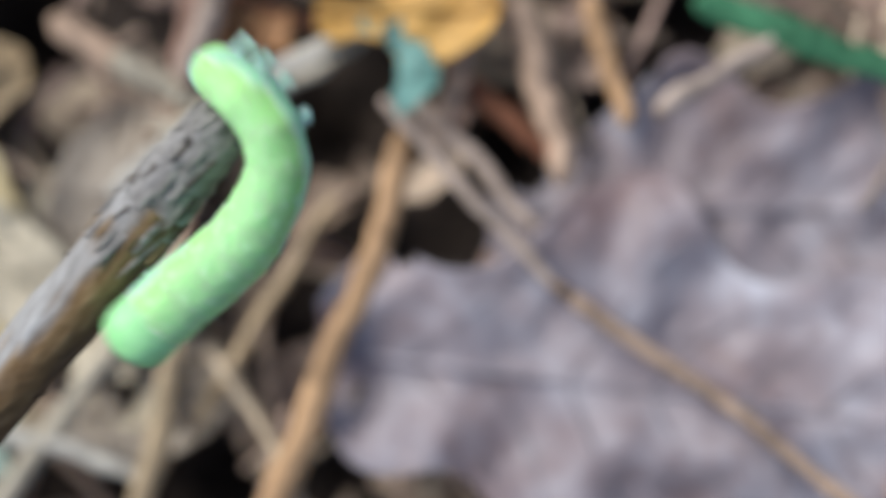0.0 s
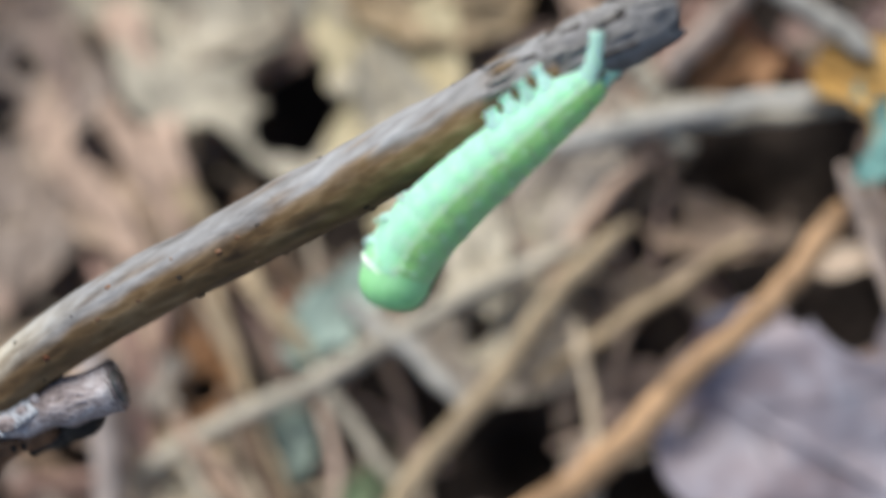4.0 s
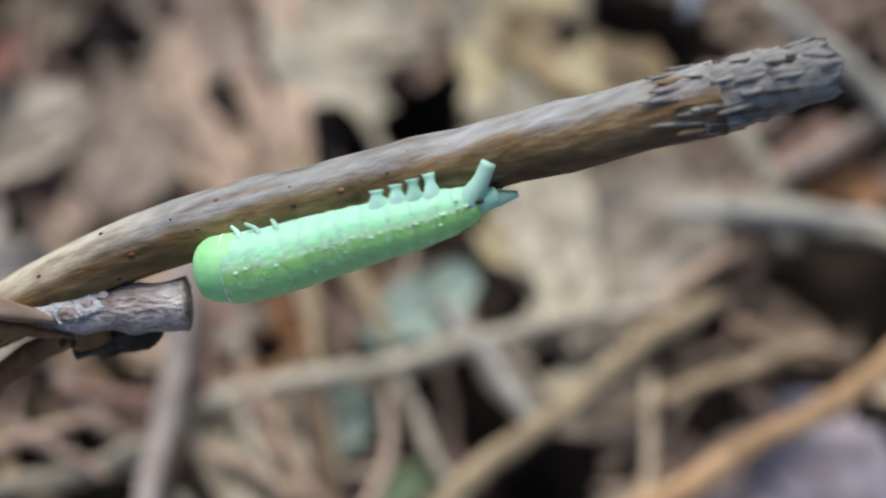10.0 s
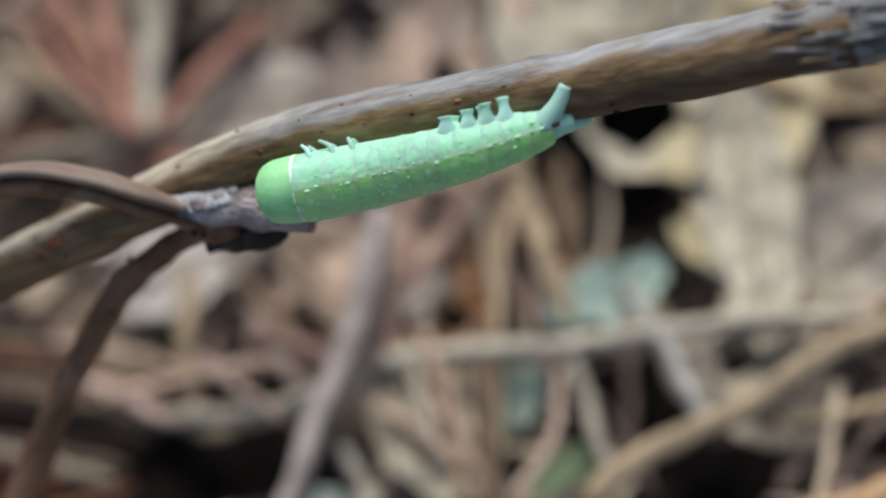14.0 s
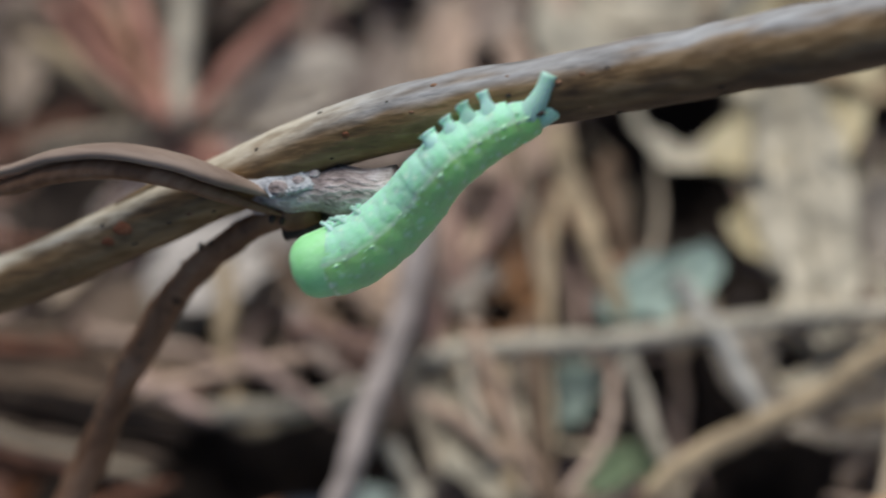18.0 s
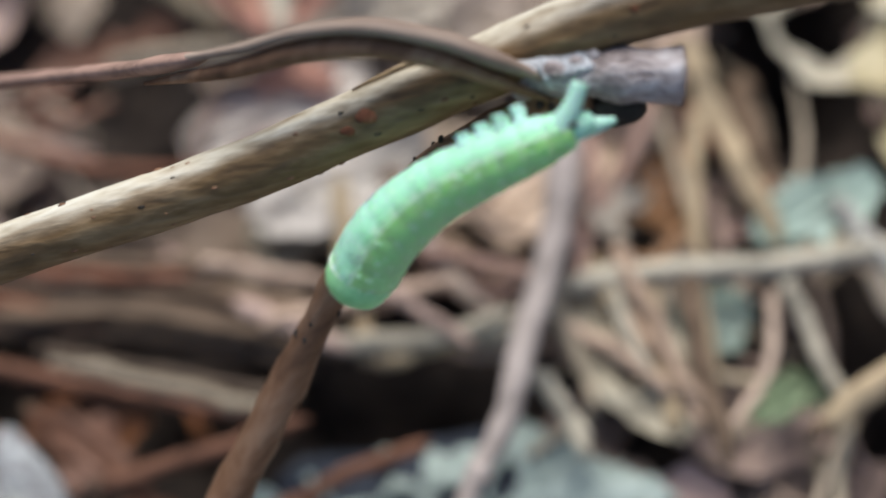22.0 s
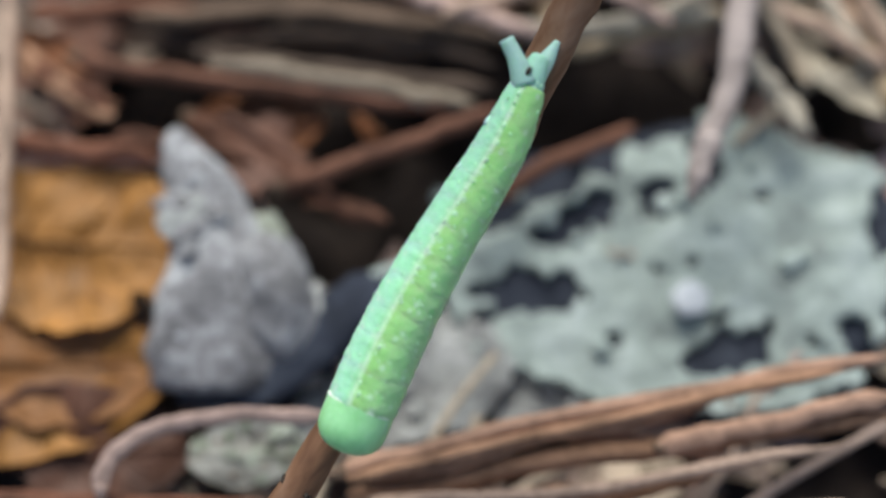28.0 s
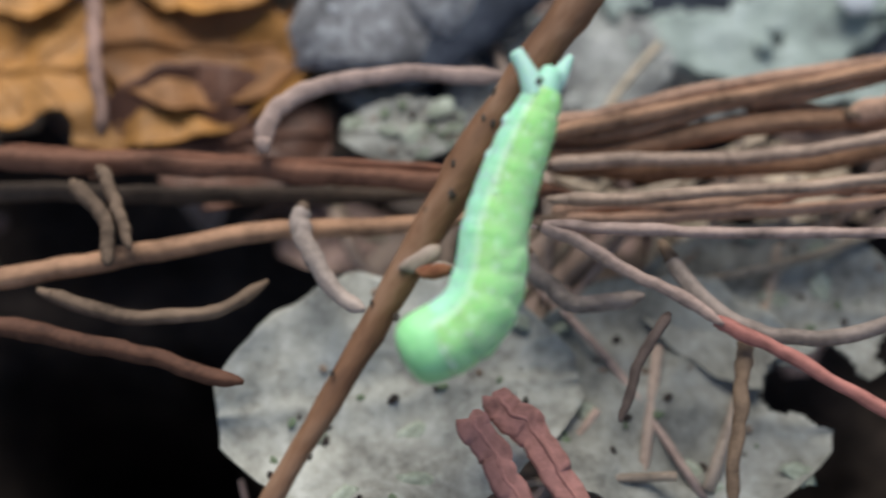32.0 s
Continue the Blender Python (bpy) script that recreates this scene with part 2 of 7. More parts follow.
def skin_material():
    """Green larva: pale blue-green belly, thin pale side stripe, yellow-green back, pale dots."""
    m = bpy.data.materials.new("larva_skin")
    m.use_nodes = True
    nt = m.node_tree
    b = nt.nodes["Principled BSDF"]
    co = nt.nodes.new("ShaderNodeTexCoord")
    sep = nt.nodes.new("ShaderNodeSeparateXYZ")
    nt.links.new(co.outputs["Object"], sep.inputs[0])
    z = nt.nodes.new("ShaderNodeMapRange")
    z.inputs["From Min"].default_value = -0.0022
    z.inputs["From Max"].default_value = 0.0022
    nt.links.new(sep.outputs["Z"], z.inputs["Value"])
    ramp = nt.nodes.new("ShaderNodeValToRGB")
    e = ramp.color_ramp.elements
    e[0].position, e[0].color = 0.0, (0.46, 0.87, 0.63, 1)
    e[1].position, e[1].color = 1.0, (0.46, 0.83, 0.39, 1)
    for p, c in ((0.40, (0.43, 0.85, 0.57)), (0.485, (0.42, 0.83, 0.47)), (0.51, (0.66, 0.94, 0.64)), (0.54, (0.64, 0.93, 0.58)), (0.57, (0.42, 0.79, 0.26)), (0.70, (0.43, 0.80, 0.30)), (0.88, (0.45, 0.82, 0.36))):
        k = e.new(p)
        k.color = (*c, 1)
    nt.links.new(z.outputs[0], ramp.inputs[0])
    vor = nt.nodes.new("ShaderNodeTexVoronoi")
    vor.inputs["Scale"].default_value = 1300
    nt.links.new(co.outputs["Object"], vor.inputs["Vector"])
    dot = nt.nodes.new("ShaderNodeMapRange")
    dot.inputs["From Min"].default_value = 0.16
    dot.inputs["From Max"].default_value = 0.30
    dot.inputs["To Min"].default_value = 0.65
    dot.inputs["To Max"].default_value = 0.0
    nt.links.new(vor.outputs["Distance"], dot.inputs["Value"])
    mx = nt.nodes.new("ShaderNodeMix")
    mx.data_type = "RGBA"
    nt.links.new(dot.outputs[0], mx.inputs["Factor"])
    nt.links.new(ramp.outputs[0], mx.inputs["A"])
    mx.inputs["B"].default_value = (0.66, 0.94, 0.66, 1)
    blotch = nt.nodes.new("ShaderNodeTexNoise")
    blotch.inputs["Scale"].default_value = 620
    blotch.inputs["Detail"].default_value = 4
    nt.links.new(co.outputs["Object"], blotch.inputs["Vector"])
    amount = nt.nodes.new("ShaderNodeMapRange")
    amount.inputs["From Min"].default_value = 0.42
    amount.inputs["From Max"].default_value = 0.72
    amount.inputs["To Max"].default_value = 0.3
    nt.links.new(blotch.outputs[0], amount.inputs["Value"])
    mottle = nt.nodes.new("ShaderNodeMix")
    mottle.data_type = "RGBA"
    nt.links.new(amount.outputs[0], mottle.inputs["Factor"])
    nt.links.new(mx.outputs["Result"], mottle.inputs["A"])
    mottle.inputs["B"].default_value = (0.33, 0.75, 0.27, 1)
    nt.links.new(mottle.outputs["Result"], b.inputs["Base Color"])
    b.inputs["Roughness"].default_value = 0.45
    b.inputs["Specular IOR Level"].default_value = 0.22
    b.inputs["Subsurface Weight"].default_value = 0.6
    b.inputs["Subsurface Radius"].default_value = (0.5, 1.0, 0.45)
    b.inputs["Subsurface Scale"].default_value = 0.0009
    n = nt.nodes.new("ShaderNodeTexNoise")
    n.inputs["Scale"].default_value = 2200
    n.inputs["Detail"].default_value = 3
    nt.links.new(co.outputs["Object"], n.inputs["Vector"])
    bp = nt.nodes.new("ShaderNodeBump")
    bp.inputs["Strength"].default_value = 0.35
    bp.inputs["Distance"].default_value = 0.0003
    nt.links.new(n.outputs["Fac"], bp.inputs["Height"])
    nt.links.new(bp.outputs[0], b.inputs["Normal"])
    return m


SKIN = skin_material()
HEAD_SKIN = surface("head_skin", (0.24, 0.60, 0.23), (0.33, 0.71, 0.32), (0.41, 0.79, 0.41), size=2, rough=0.4, bump=0.15, sss=0.2)
TAIL_SKIN = surface("tail_skin", (0.40, 0.78, 0.54), (0.48, 0.85, 0.64), (0.60, 0.90, 0.74), size=1.5, rough=0.45, bump=0.2, sss=0.25)
FOOT_SKIN = surface("foot_skin", (0.54, 0.80, 0.69), (0.62, 0.85, 0.76), (0.72, 0.89, 0.83), size=1.5, rough=0.5, bump=0.2, sss=0.2)
LEG_SKIN = surface("leg_skin", (0.45, 0.79, 0.61), (0.53, 0.85, 0.69), (0.63, 0.90, 0.78), size=1.5, rough=0.45, bump=0.2, sss=0.25)
BEAD_SKIN = surface("bead_skin", (0.46, 0.82, 0.46), (0.57, 0.90, 0.57), (0.68, 0.94, 0.68), size=1.5, rough=0.5, bump=0.1)
COLLAR = surface("collar_band", (0.66, 0.88, 0.60), (0.78, 0.93, 0.70), (0.86, 0.96, 0.80), size=1.5, rough=0.5, bump=0.1)


# ---------------------------------------------------------------- mesh helpers (millimetres)
def mesh_object(name, verts, faces, material, smooth=True):
    me = bpy.data.meshes.new(name)
    me.from_pydata([(x * MM, y * MM, z * MM) for x, y, z in verts], [], faces)
    me.update()
    if smooth:
        me.polygons.foreach_set("use_smooth", [True] * len(me.polygons))
    me.materials.append(material)
    return new(name, me)


def part(name, geo, material, parent, label="", at=None):
    ob = mesh_object(name, geo[0], geo[1], material)
    ob.parent = parent
    if at is not None:
        ob.matrix_basis = at
    if label:
        tagged(ob, label)
    return ob


def empty(name, x, y, z, rx=0, ry=0, rz=0):
    ob = new(name)
    ob.empty_display_size = 0.004
    ob.matrix_basis = mm(x, y, z, rx, ry, rz)
    return ob


def smooth_path(points, per=6):
    """A smooth line through the points."""
    p = [Vector(q) for q in points]
    p = [2 * p[0] - p[1]] + p + [2 * p[-1] - p[-2]]
    out = []
    for i in range(1, len(p) - 2):
        for k in range(per):
            u = k / per
            a, b, c, d = p[i - 1:i + 3]
            out.append(0.5 * (2 * b + (c - a) * u + (2 * a - 5 * b + 4 * c - d) * u * u + (3 * b - a - 3 * c + d) * u ** 3))
    return out + [p[-2]]


def tube(path, radius, sides=10, flat=1.0, rough=0.0, seed=0.0, up=Vector((0, 0, 1)), freq=0.5):
    """A tube along the path; radius: a number or a function of 0..1. Closed at both ends."""
    verts, faces = [], []
    n = len(path)
    for i, p in enumerate(path):
        t = (path[min(i + 1, n - 1)] - path[max(i - 1, 0)]).normalized()
        side = t.cross(up)
        side = side.normalized() if side.length > 1e-3 else Vector((1, 0, 0))
        top = side.cross(t)
        r = radius(i / (n - 1)) if callable(radius) else radius
        for k in range(sides):
            a = 2 * math.pi * k / sides
            w = 1.0
            q = p + (side * math.cos(a) + top * math.sin(a) * flat) * r
            if rough:
                w = rough * noise.noise(q * freq + Vector((seed, 0, 0)))
                q = p + (side * math.cos(a) + top * math.sin(a) * flat) * r * (1 + w)
            verts.append(q)
    for i in range(n - 1):
        for k in range(sides):
            a, b = i * sides + k, i * sides + (k + 1) % sides
            faces.append((a, b, b + sides, a + sides))
    faces.append(tuple(range(sides - 1, -1, -1)))
    faces.append(tuple(range((n - 1) * sides, n * sides)))
    return verts, faces


def ball(rx, ry, rz, rings=10, sides=16, dent=None):
    verts, faces = [(0, -ry, 0)], []
    for i in range(1, rings):
        a = math.pi * i / rings
        for k in range(sides):
            b = 2 * math.pi * k / sides
            q = Vector((rx * math.sin(a) * math.cos(b), -ry * math.cos(a), rz * math.sin(a) * math.sin(b)))
            verts.append(q if dent is None else q * dent(q))
    verts.append((0, ry, 0))
    for k in range(sides):
        faces.append((0, 1 + (k + 1) % sides, 1 + k))
        e = 1 + (rings - 2) * sides
        faces.append((len(verts) - 1, e + k, e + (k + 1) % sides))
    for i in range(rings - 2):
        for k in range(sides):
            a, b = 1 + i * sides + k, 1 + i * sides + (k + 1) % sides
            faces.append((a, b, b + sides, a + sides))
    return verts, faces


GAPS = []


def dark_gap(x, y, r, deep=0.0):
    """A hole in the litter, where the ground lies open; deep: its depth in millimetres."""
    GAPS.append((x, y, r, deep or min(r * 3.0, 45)))


def pit(x, y):
    return max([math.exp(-((x - a) ** 2 + (y - b) ** 2) / (r * r)) * deep for a, b, r, deep in GAPS if abs(x - a) < 3 * r and abs(y - b) < 3 * r] or [0])


def in_gap(x, y, more=0.0):
    return any((x - a) ** 2 + (y - b) ** 2 < (r + more) ** 2 for a, b, r, deep in GAPS)


# ---------------------------------------------------------------- open gaps in the litter
dark_gap(61.1, 16.6, 3.2)
dark_gap(60.0, 11.8, 3.2)
dark_gap(47.3, 24.1, 3.2)
dark_gap(19.5, 6.7, 2.9)
dark_gap(29.2, -0.2, 2.4)
dark_gap(67.5, 10.8, 1.6)
dark_gap(5.3, 45.9, 4.1)
dark_gap(14.8, 23.6, 2.5)
dark_gap(18.1, 17.2, 2.2)
dark_gap(10.9, 11.9, 2.5)
dark_gap(17.6, 5.4, 4.1)
dark_gap(50.5, 27.2, 3.4)
dark_gap(51.8, 21.8, 3.2)
dark_gap(59.3, 14.1, 3.2)
dark_gap(29.3, -0.4, 1.9)
dark_gap(49.3, 28.0, 3.4)
dark_gap(53.7, 25.0, 3.5)
dark_gap(49.1, 47.8, 3.7)
dark_gap(52.1, 37.7, 3.0)
dark_gap(18.0, 4.7, 3.9)
dark_gap(-27.6, 53.3, 2.9)
dark_gap(9.2, 31.5, 3.5)
dark_gap(-29.7, 53.5, 3.7)
dark_gap(-0.1, 34.2, 2.1)
dark_gap(-63.0, 29.1, 3.7)
dark_gap(-42.6, 3.1, 3.6)
dark_gap(-28.6, 0.6, 3.8)
dark_gap(16.4, 4.5, 3.8)
dark_gap(-68.6, 41.3, 3.5)
dark_gap(-48.0, 47.1, 2.7)
dark_gap(-67.9, 48.7, 2.5)
dark_gap(5.6, 46.8, 4.1)
dark_gap(-60.4, 28.8, 3.1)
dark_gap(-26.6, 16.8, 2.3)
dark_gap(-38.2, -2.3, 3.8)
dark_gap(-27.0, 0.2, 4.0)
dark_gap(-47.1, -9.3, 3.1)
dark_gap(-33.4, 2.0, 2.6)
dark_gap(-9.5, 17.7, 1.9)
dark_gap(-27.2, 15.7, 2.2)
dark_gap(-67.4, -2.7, 3.3)
dark_gap(-66.8, -2.2, 2.5)
dark_gap(-60.8, 1.6, 2.2)
dark_gap(-67.1, 3.5, 1.5)
dark_gap(-76.0, -3.7, 1.8)
dark_gap(-71.0, -5.2, 1.5)
dark_gap(-46.7, -11.2, 2.9)
dark_gap(-31.5, 1.6, 2.0)
dark_gap(-49.9, -12.6, 1.7)
dark_gap(-64.3, -10.3, 1.2)
dark_gap(-61.8, -24.0, 1.3)
dark_gap(4.4, 42.0, 4.4)
dark_gap(5.0, 48.6, 3.0)
dark_gap(47.0, 27.6, 5.2)
dark_gap(41.5, 26.8, 2.0)
dark_gap(4.6, 47.4, 4.6)
dark_gap(27.3, 56.1, 5.7)
dark_gap(20.4, 52.5, 2.5)
dark_gap(45.7, 44.2, 3.0)
dark_gap(-1.8, 35.2, 2.7)
dark_gap(-65.8, -0.1, 3.3)
dark_gap(-43.0, 3.0, 3.2)
dark_gap(-34.2, 0.8, 3.2)
dark_gap(-69.2, -46.1, 2.9)
dark_gap(-65.1, -49.9, 2.4, 70)
dark_gap(-76.9, -41.7, 2.1)
dark_gap(-66.1, -40.1, 1.9)
dark_gap(-13.0, -37.2, 2.6)
dark_gap(-10.9, -44.0, 3.2)
dark_gap(-75.3, -40.6, 2.0)
dark_gap(-67.5, -40.6, 2.0)
dark_gap(-74.3, -48.7, 2.6)
dark_gap(-68.3, -47.5, 2.6)
dark_gap(-77.0, -37.0, 2.0)
dark_gap(-77.9, 37.0, 2.8)
dark_gap(-55.1, 9.2, 3.1)
dark_gap(-39.9, -0.8, 3.5)
dark_gap(-48.8, -0.3, 3.6)
dark_gap(-38.7, 11.4, 2.4)
dark_gap(-55.6, -3.7, 3.2)
dark_gap(-50.3, 9.0, 2.4)
dark_gap(-69.3, 34.3, 3.0)
dark_gap(-55.0, 50.6, 2.3)
dark_gap(-65.3, 41.7, 2.0)
dark_gap(-24.6, 0.2, 3.6)
dark_gap(-45.9, -9.7, 3.4)
dark_gap(-52.3, -14.9, 2.6)
dark_gap(-66.2, 26.7, 2.8)
dark_gap(-56.7, 30.7, 2.5)
dark_gap(-67.2, -2.3, 2.8)
dark_gap(-7.9, 4.6, 2.4)
dark_gap(-48.4, -11.2, 2.9)
dark_gap(-37.0, 0.1, 3.0)
dark_gap(-28.8, 1.5, 2.5)
dark_gap(-76.4, -4.2, 1.6)
dark_gap(-72.0, -5.2, 1.4)
dark_gap(-71.2, -56.1, 5.6, 70)
dark_gap(-63.3, -59.2, 3.1, 70)
dark_gap(-73.8, -60.5, 5.5, 70)
dark_gap(-76.5, -54.3, 4.4, 70)
dark_gap(-67.3, -53.1, 3.2, 70)
dark_gap(-62.2, -56.6, 2.0, 70)
dark_gap(-78.6, -40.1, 2.5)
dark_gap(-70.5, -39.5, 2.5)
dark_gap(-75.8, -44.7, 1.7)
dark_gap(-16.7, -52.6, 3.3)
dark_gap(-20.7, -49.5, 2.4)
dark_gap(-16.0, -46.4, 2.0)
dark_gap(-50.2, -6.5, 3.1)
dark_gap(-64.7, -3.4, 3.2)
dark_gap(-43.0, -8.7, 3.1)
dark_gap(-52.0, -2.7, 4.3)
dark_gap(-36.2, -1.4, 3.5)
dark_gap(-45.1, 4.9, 2.4)
dark_gap(-30.3, -28.4, 1.7)
dark_gap(8.4, 41.5, 2.6)
dark_gap(7.0, 45.2, 2.6)
dark_gap(60.6, 15.2, 3.6)
dark_gap(73.9, 10.6, 1.3)
dark_gap(79.9, 11.0, 1.5)
dark_gap(-12.2, 57.0, 2.4)
dark_gap(37.9, 24.0, 1.9)
dark_gap(31.2, 51.6, 2.6)
dark_gap(43.2, 39.6, 2.4)
dark_gap(-23.3, 2.4, 2.4)
dark_gap(-38.7, 2.0, 2.4)
dark_gap(-21.0, -47.5, 2.2)
dark_gap(-17.6, -50.6, 3.0)
dark_gap(46.8, 11.2, 1.6)
dark_gap(51.2, 11.0, 1.8)
dark_gap(0.9, -9.6, 3.6, 25)
dark_gap(-64.9, 35.5, 2.0)
dark_gap(-60.2, 23.6, 1.8)
dark_gap(-76.2, 30.8, 2.0)
dark_gap(-58.0, 47.4, 1.7)
dark_gap(-57.5, 34.5, 1.6)
dark_gap(-46.8, 42.6, 1.9)
dark_gap(-61.0, 42.9, 1.3)
dark_gap(-60.5, -43.8, 2.8)
dark_gap(-23.5, -49.1, 2.0)
dark_gap(-17.8, -52.7, 3.0)
dark_gap(-23.5, 57.0, 1.9)
dark_gap(-26.4, 50.0, 1.6)
dark_gap(-12.5, 59.1, 1.8)


# ---------------------------------------------------------------- ground
def ground():
    steps = [0]
    d = 3.0
    while steps[-1] < 60000:
        steps.append(steps[-1] + d)
        if steps[-1] > 130:
            d *= 1.35
    axis = [-s for s in steps[:0:-1]] + steps
    verts = []
    for y in axis:
        for x in axis:
            z = -13 + 3.5 * noise.noise(Vector((x * 0.05, y * 0.05, 0))) + 1.2 * noise.noise(Vector((x * 0.25, y * 0.25, 4)))
            verts.append((x, y, z - (pit(x, y) if abs(x) < 130 and abs(y) < 130 else 0)))
    n = len(axis)
    faces = [(j * n + i, j * n + i + 1, (j + 1) * n + i + 1, (j + 1) * n + i) for j in range(n - 1) for i in range(n - 1)]
    tagged(mesh_object("ground", verts, faces, SOIL), "dark damp forest soil under the leaf litter", "ground", kind="structure")


ground()


# ---------------------------------------------------------------- loose litter
def litter_stuff():
    rnd = random.Random(5)
    verts, faces = [], []

    def scrap(x, y, z, size):
        yaw, pit, rol = rnd.uniform(0, 360), rnd.gauss(0, 14), rnd.gauss(0, 14)
        m = mm(0, 0, 0, pit, rol, yaw).to_3x3()
        base, w, cu = len(verts), rnd.uniform(0.35, 0.7), rnd.uniform(-0.35, 0.5)
        for i in range(7):
            u = i / 6
            wide = w * size * 0.5 * max(math.sin(math.pi * (0.08 + 0.88 * u)), 0.1) * rnd.uniform(0.8, 1.15)
            for k in range(5):
                v = k / 2 - 1
                q = Vector(((u - 0.5) * size, v * wide, cu * wide * v * v + 0.5 * noise.noise(Vector((u * 3 + x, v * 2 + y, 1))) + size * 0.1 * rnd.uniform(-0.3, 0.3)))
                verts.append(m @ q + Vector((x, y, z)))
        for i in range(6):
            for k in range(4):
                a = base + i * 5 + k
                faces.append((a, a + 1, a + 6, a + 5))

    count = 0
    while count < 2300:
        near = count < 1900
        x = rnd.uniform(-105, 120) if near else rnd.gauss(0, 190)
        y = rnd.uniform(-95, 105) if near else rnd.gauss(0, 190)
        size = rnd.uniform(5, 14)
        if in_gap(x, y, size * 0.3):
            count += 1 if rnd.random() < 0.02 else 0
            continue
        scrap(x, y, rnd.uniform(-9, -2.5), size)
        count += 1
    ob = mesh_object("leaf_litter", verts, faces, FILL)
    tagged(ob, "crumbled brown and tan leaf litter covering the soil", "leaf litter", kind="stuff")
    verts, faces = [], []
    for i in range(2200):
        near = i < 1800
        x = rnd.uniform(-105, 120) if near else rnd.gauss(0, 190)
        y = rnd.uniform(-95, 105) if near else rnd.gauss(0, 190)
        if (in_gap(x, y, 2.0) and rnd.random() < 0.93) or (-44 < x < 2 and -27 < y < 0) or (-72 < x < -38 and -34 < y < -8) or math.hypot(x - 58, y + 6) < 27:
            continue
        a, ln = rnd.uniform(0, math.pi), rnd.uniform(8, 26)
        z = rnd.uniform(-6, 2.5)
        d = Vector((math.cos(a), math.sin(a), rnd.gauss(0, 0.08))) * ln * 0.5
        bow = Vector((-d.y, d.x, 0)) * rnd.gauss(0, 0.25)
        c = Vector((x, y, z))
        if any(in_gap(q.x, q.y, 0.5) for q in (c - d, c + d, c + d * 0.5, c - d * 0.5)):
            continue
        v, f = tube(smooth_path([c - d, c + bow, c + d], 3), rnd.uniform(0.22, 0.62), 5)
        base = len(verts)
        verts.extend(v)
        faces.extend(tuple(k + base for k in q) for q in f)
    ob = mesh_object("needle_litter", verts, faces, FILL_NEEDLE)
    tagged(ob, "scattered dry brown pine needles and grass bits", "needle litter", kind="stuff")


litter_stuff()

TONE = dict(BRICK="brick-pink", COPPER="coppery brown", DRAB="drab brown", ORANGE="orange-tan", PINK_TAN="pinkish tan", PINK_BROWN="pinkish brown", RUST="rust-brown", RED="reddish", ROSE="rosy pink", TAN="tan", BEIGE="pale beige",
            BROWN="dull brown", DARK_BROWN="dark brown", DARK_RUST="dark rust-brown", GREY_STICK="grey weathered", GREY_PINK="greyish pink", PALE_TWIG="bleached pinkish-white", WHITE_PINK="bleached pinkish", SALMON="salmon-pink", ORANGE_BROWN="orange-brown",
            MOSS="dark green", DARK_TWIG="nearly black")
LOOK = dict(leaf_stalk=("{} dry leaf stalk lying on the leaf litter", "leaf stalk"), grass_stem=("{} dry grass stem lying across the litter", "grass stem"),
            dry_twig=("{} thin dead twig lying on the litter", "twig"), pine_needle=("{} dry pine needle lying on the forest floor", "pine needle"),
            leaf_strip=("{} narrow strip of curled dry leaf", "leaf strip"))
serial = [0]


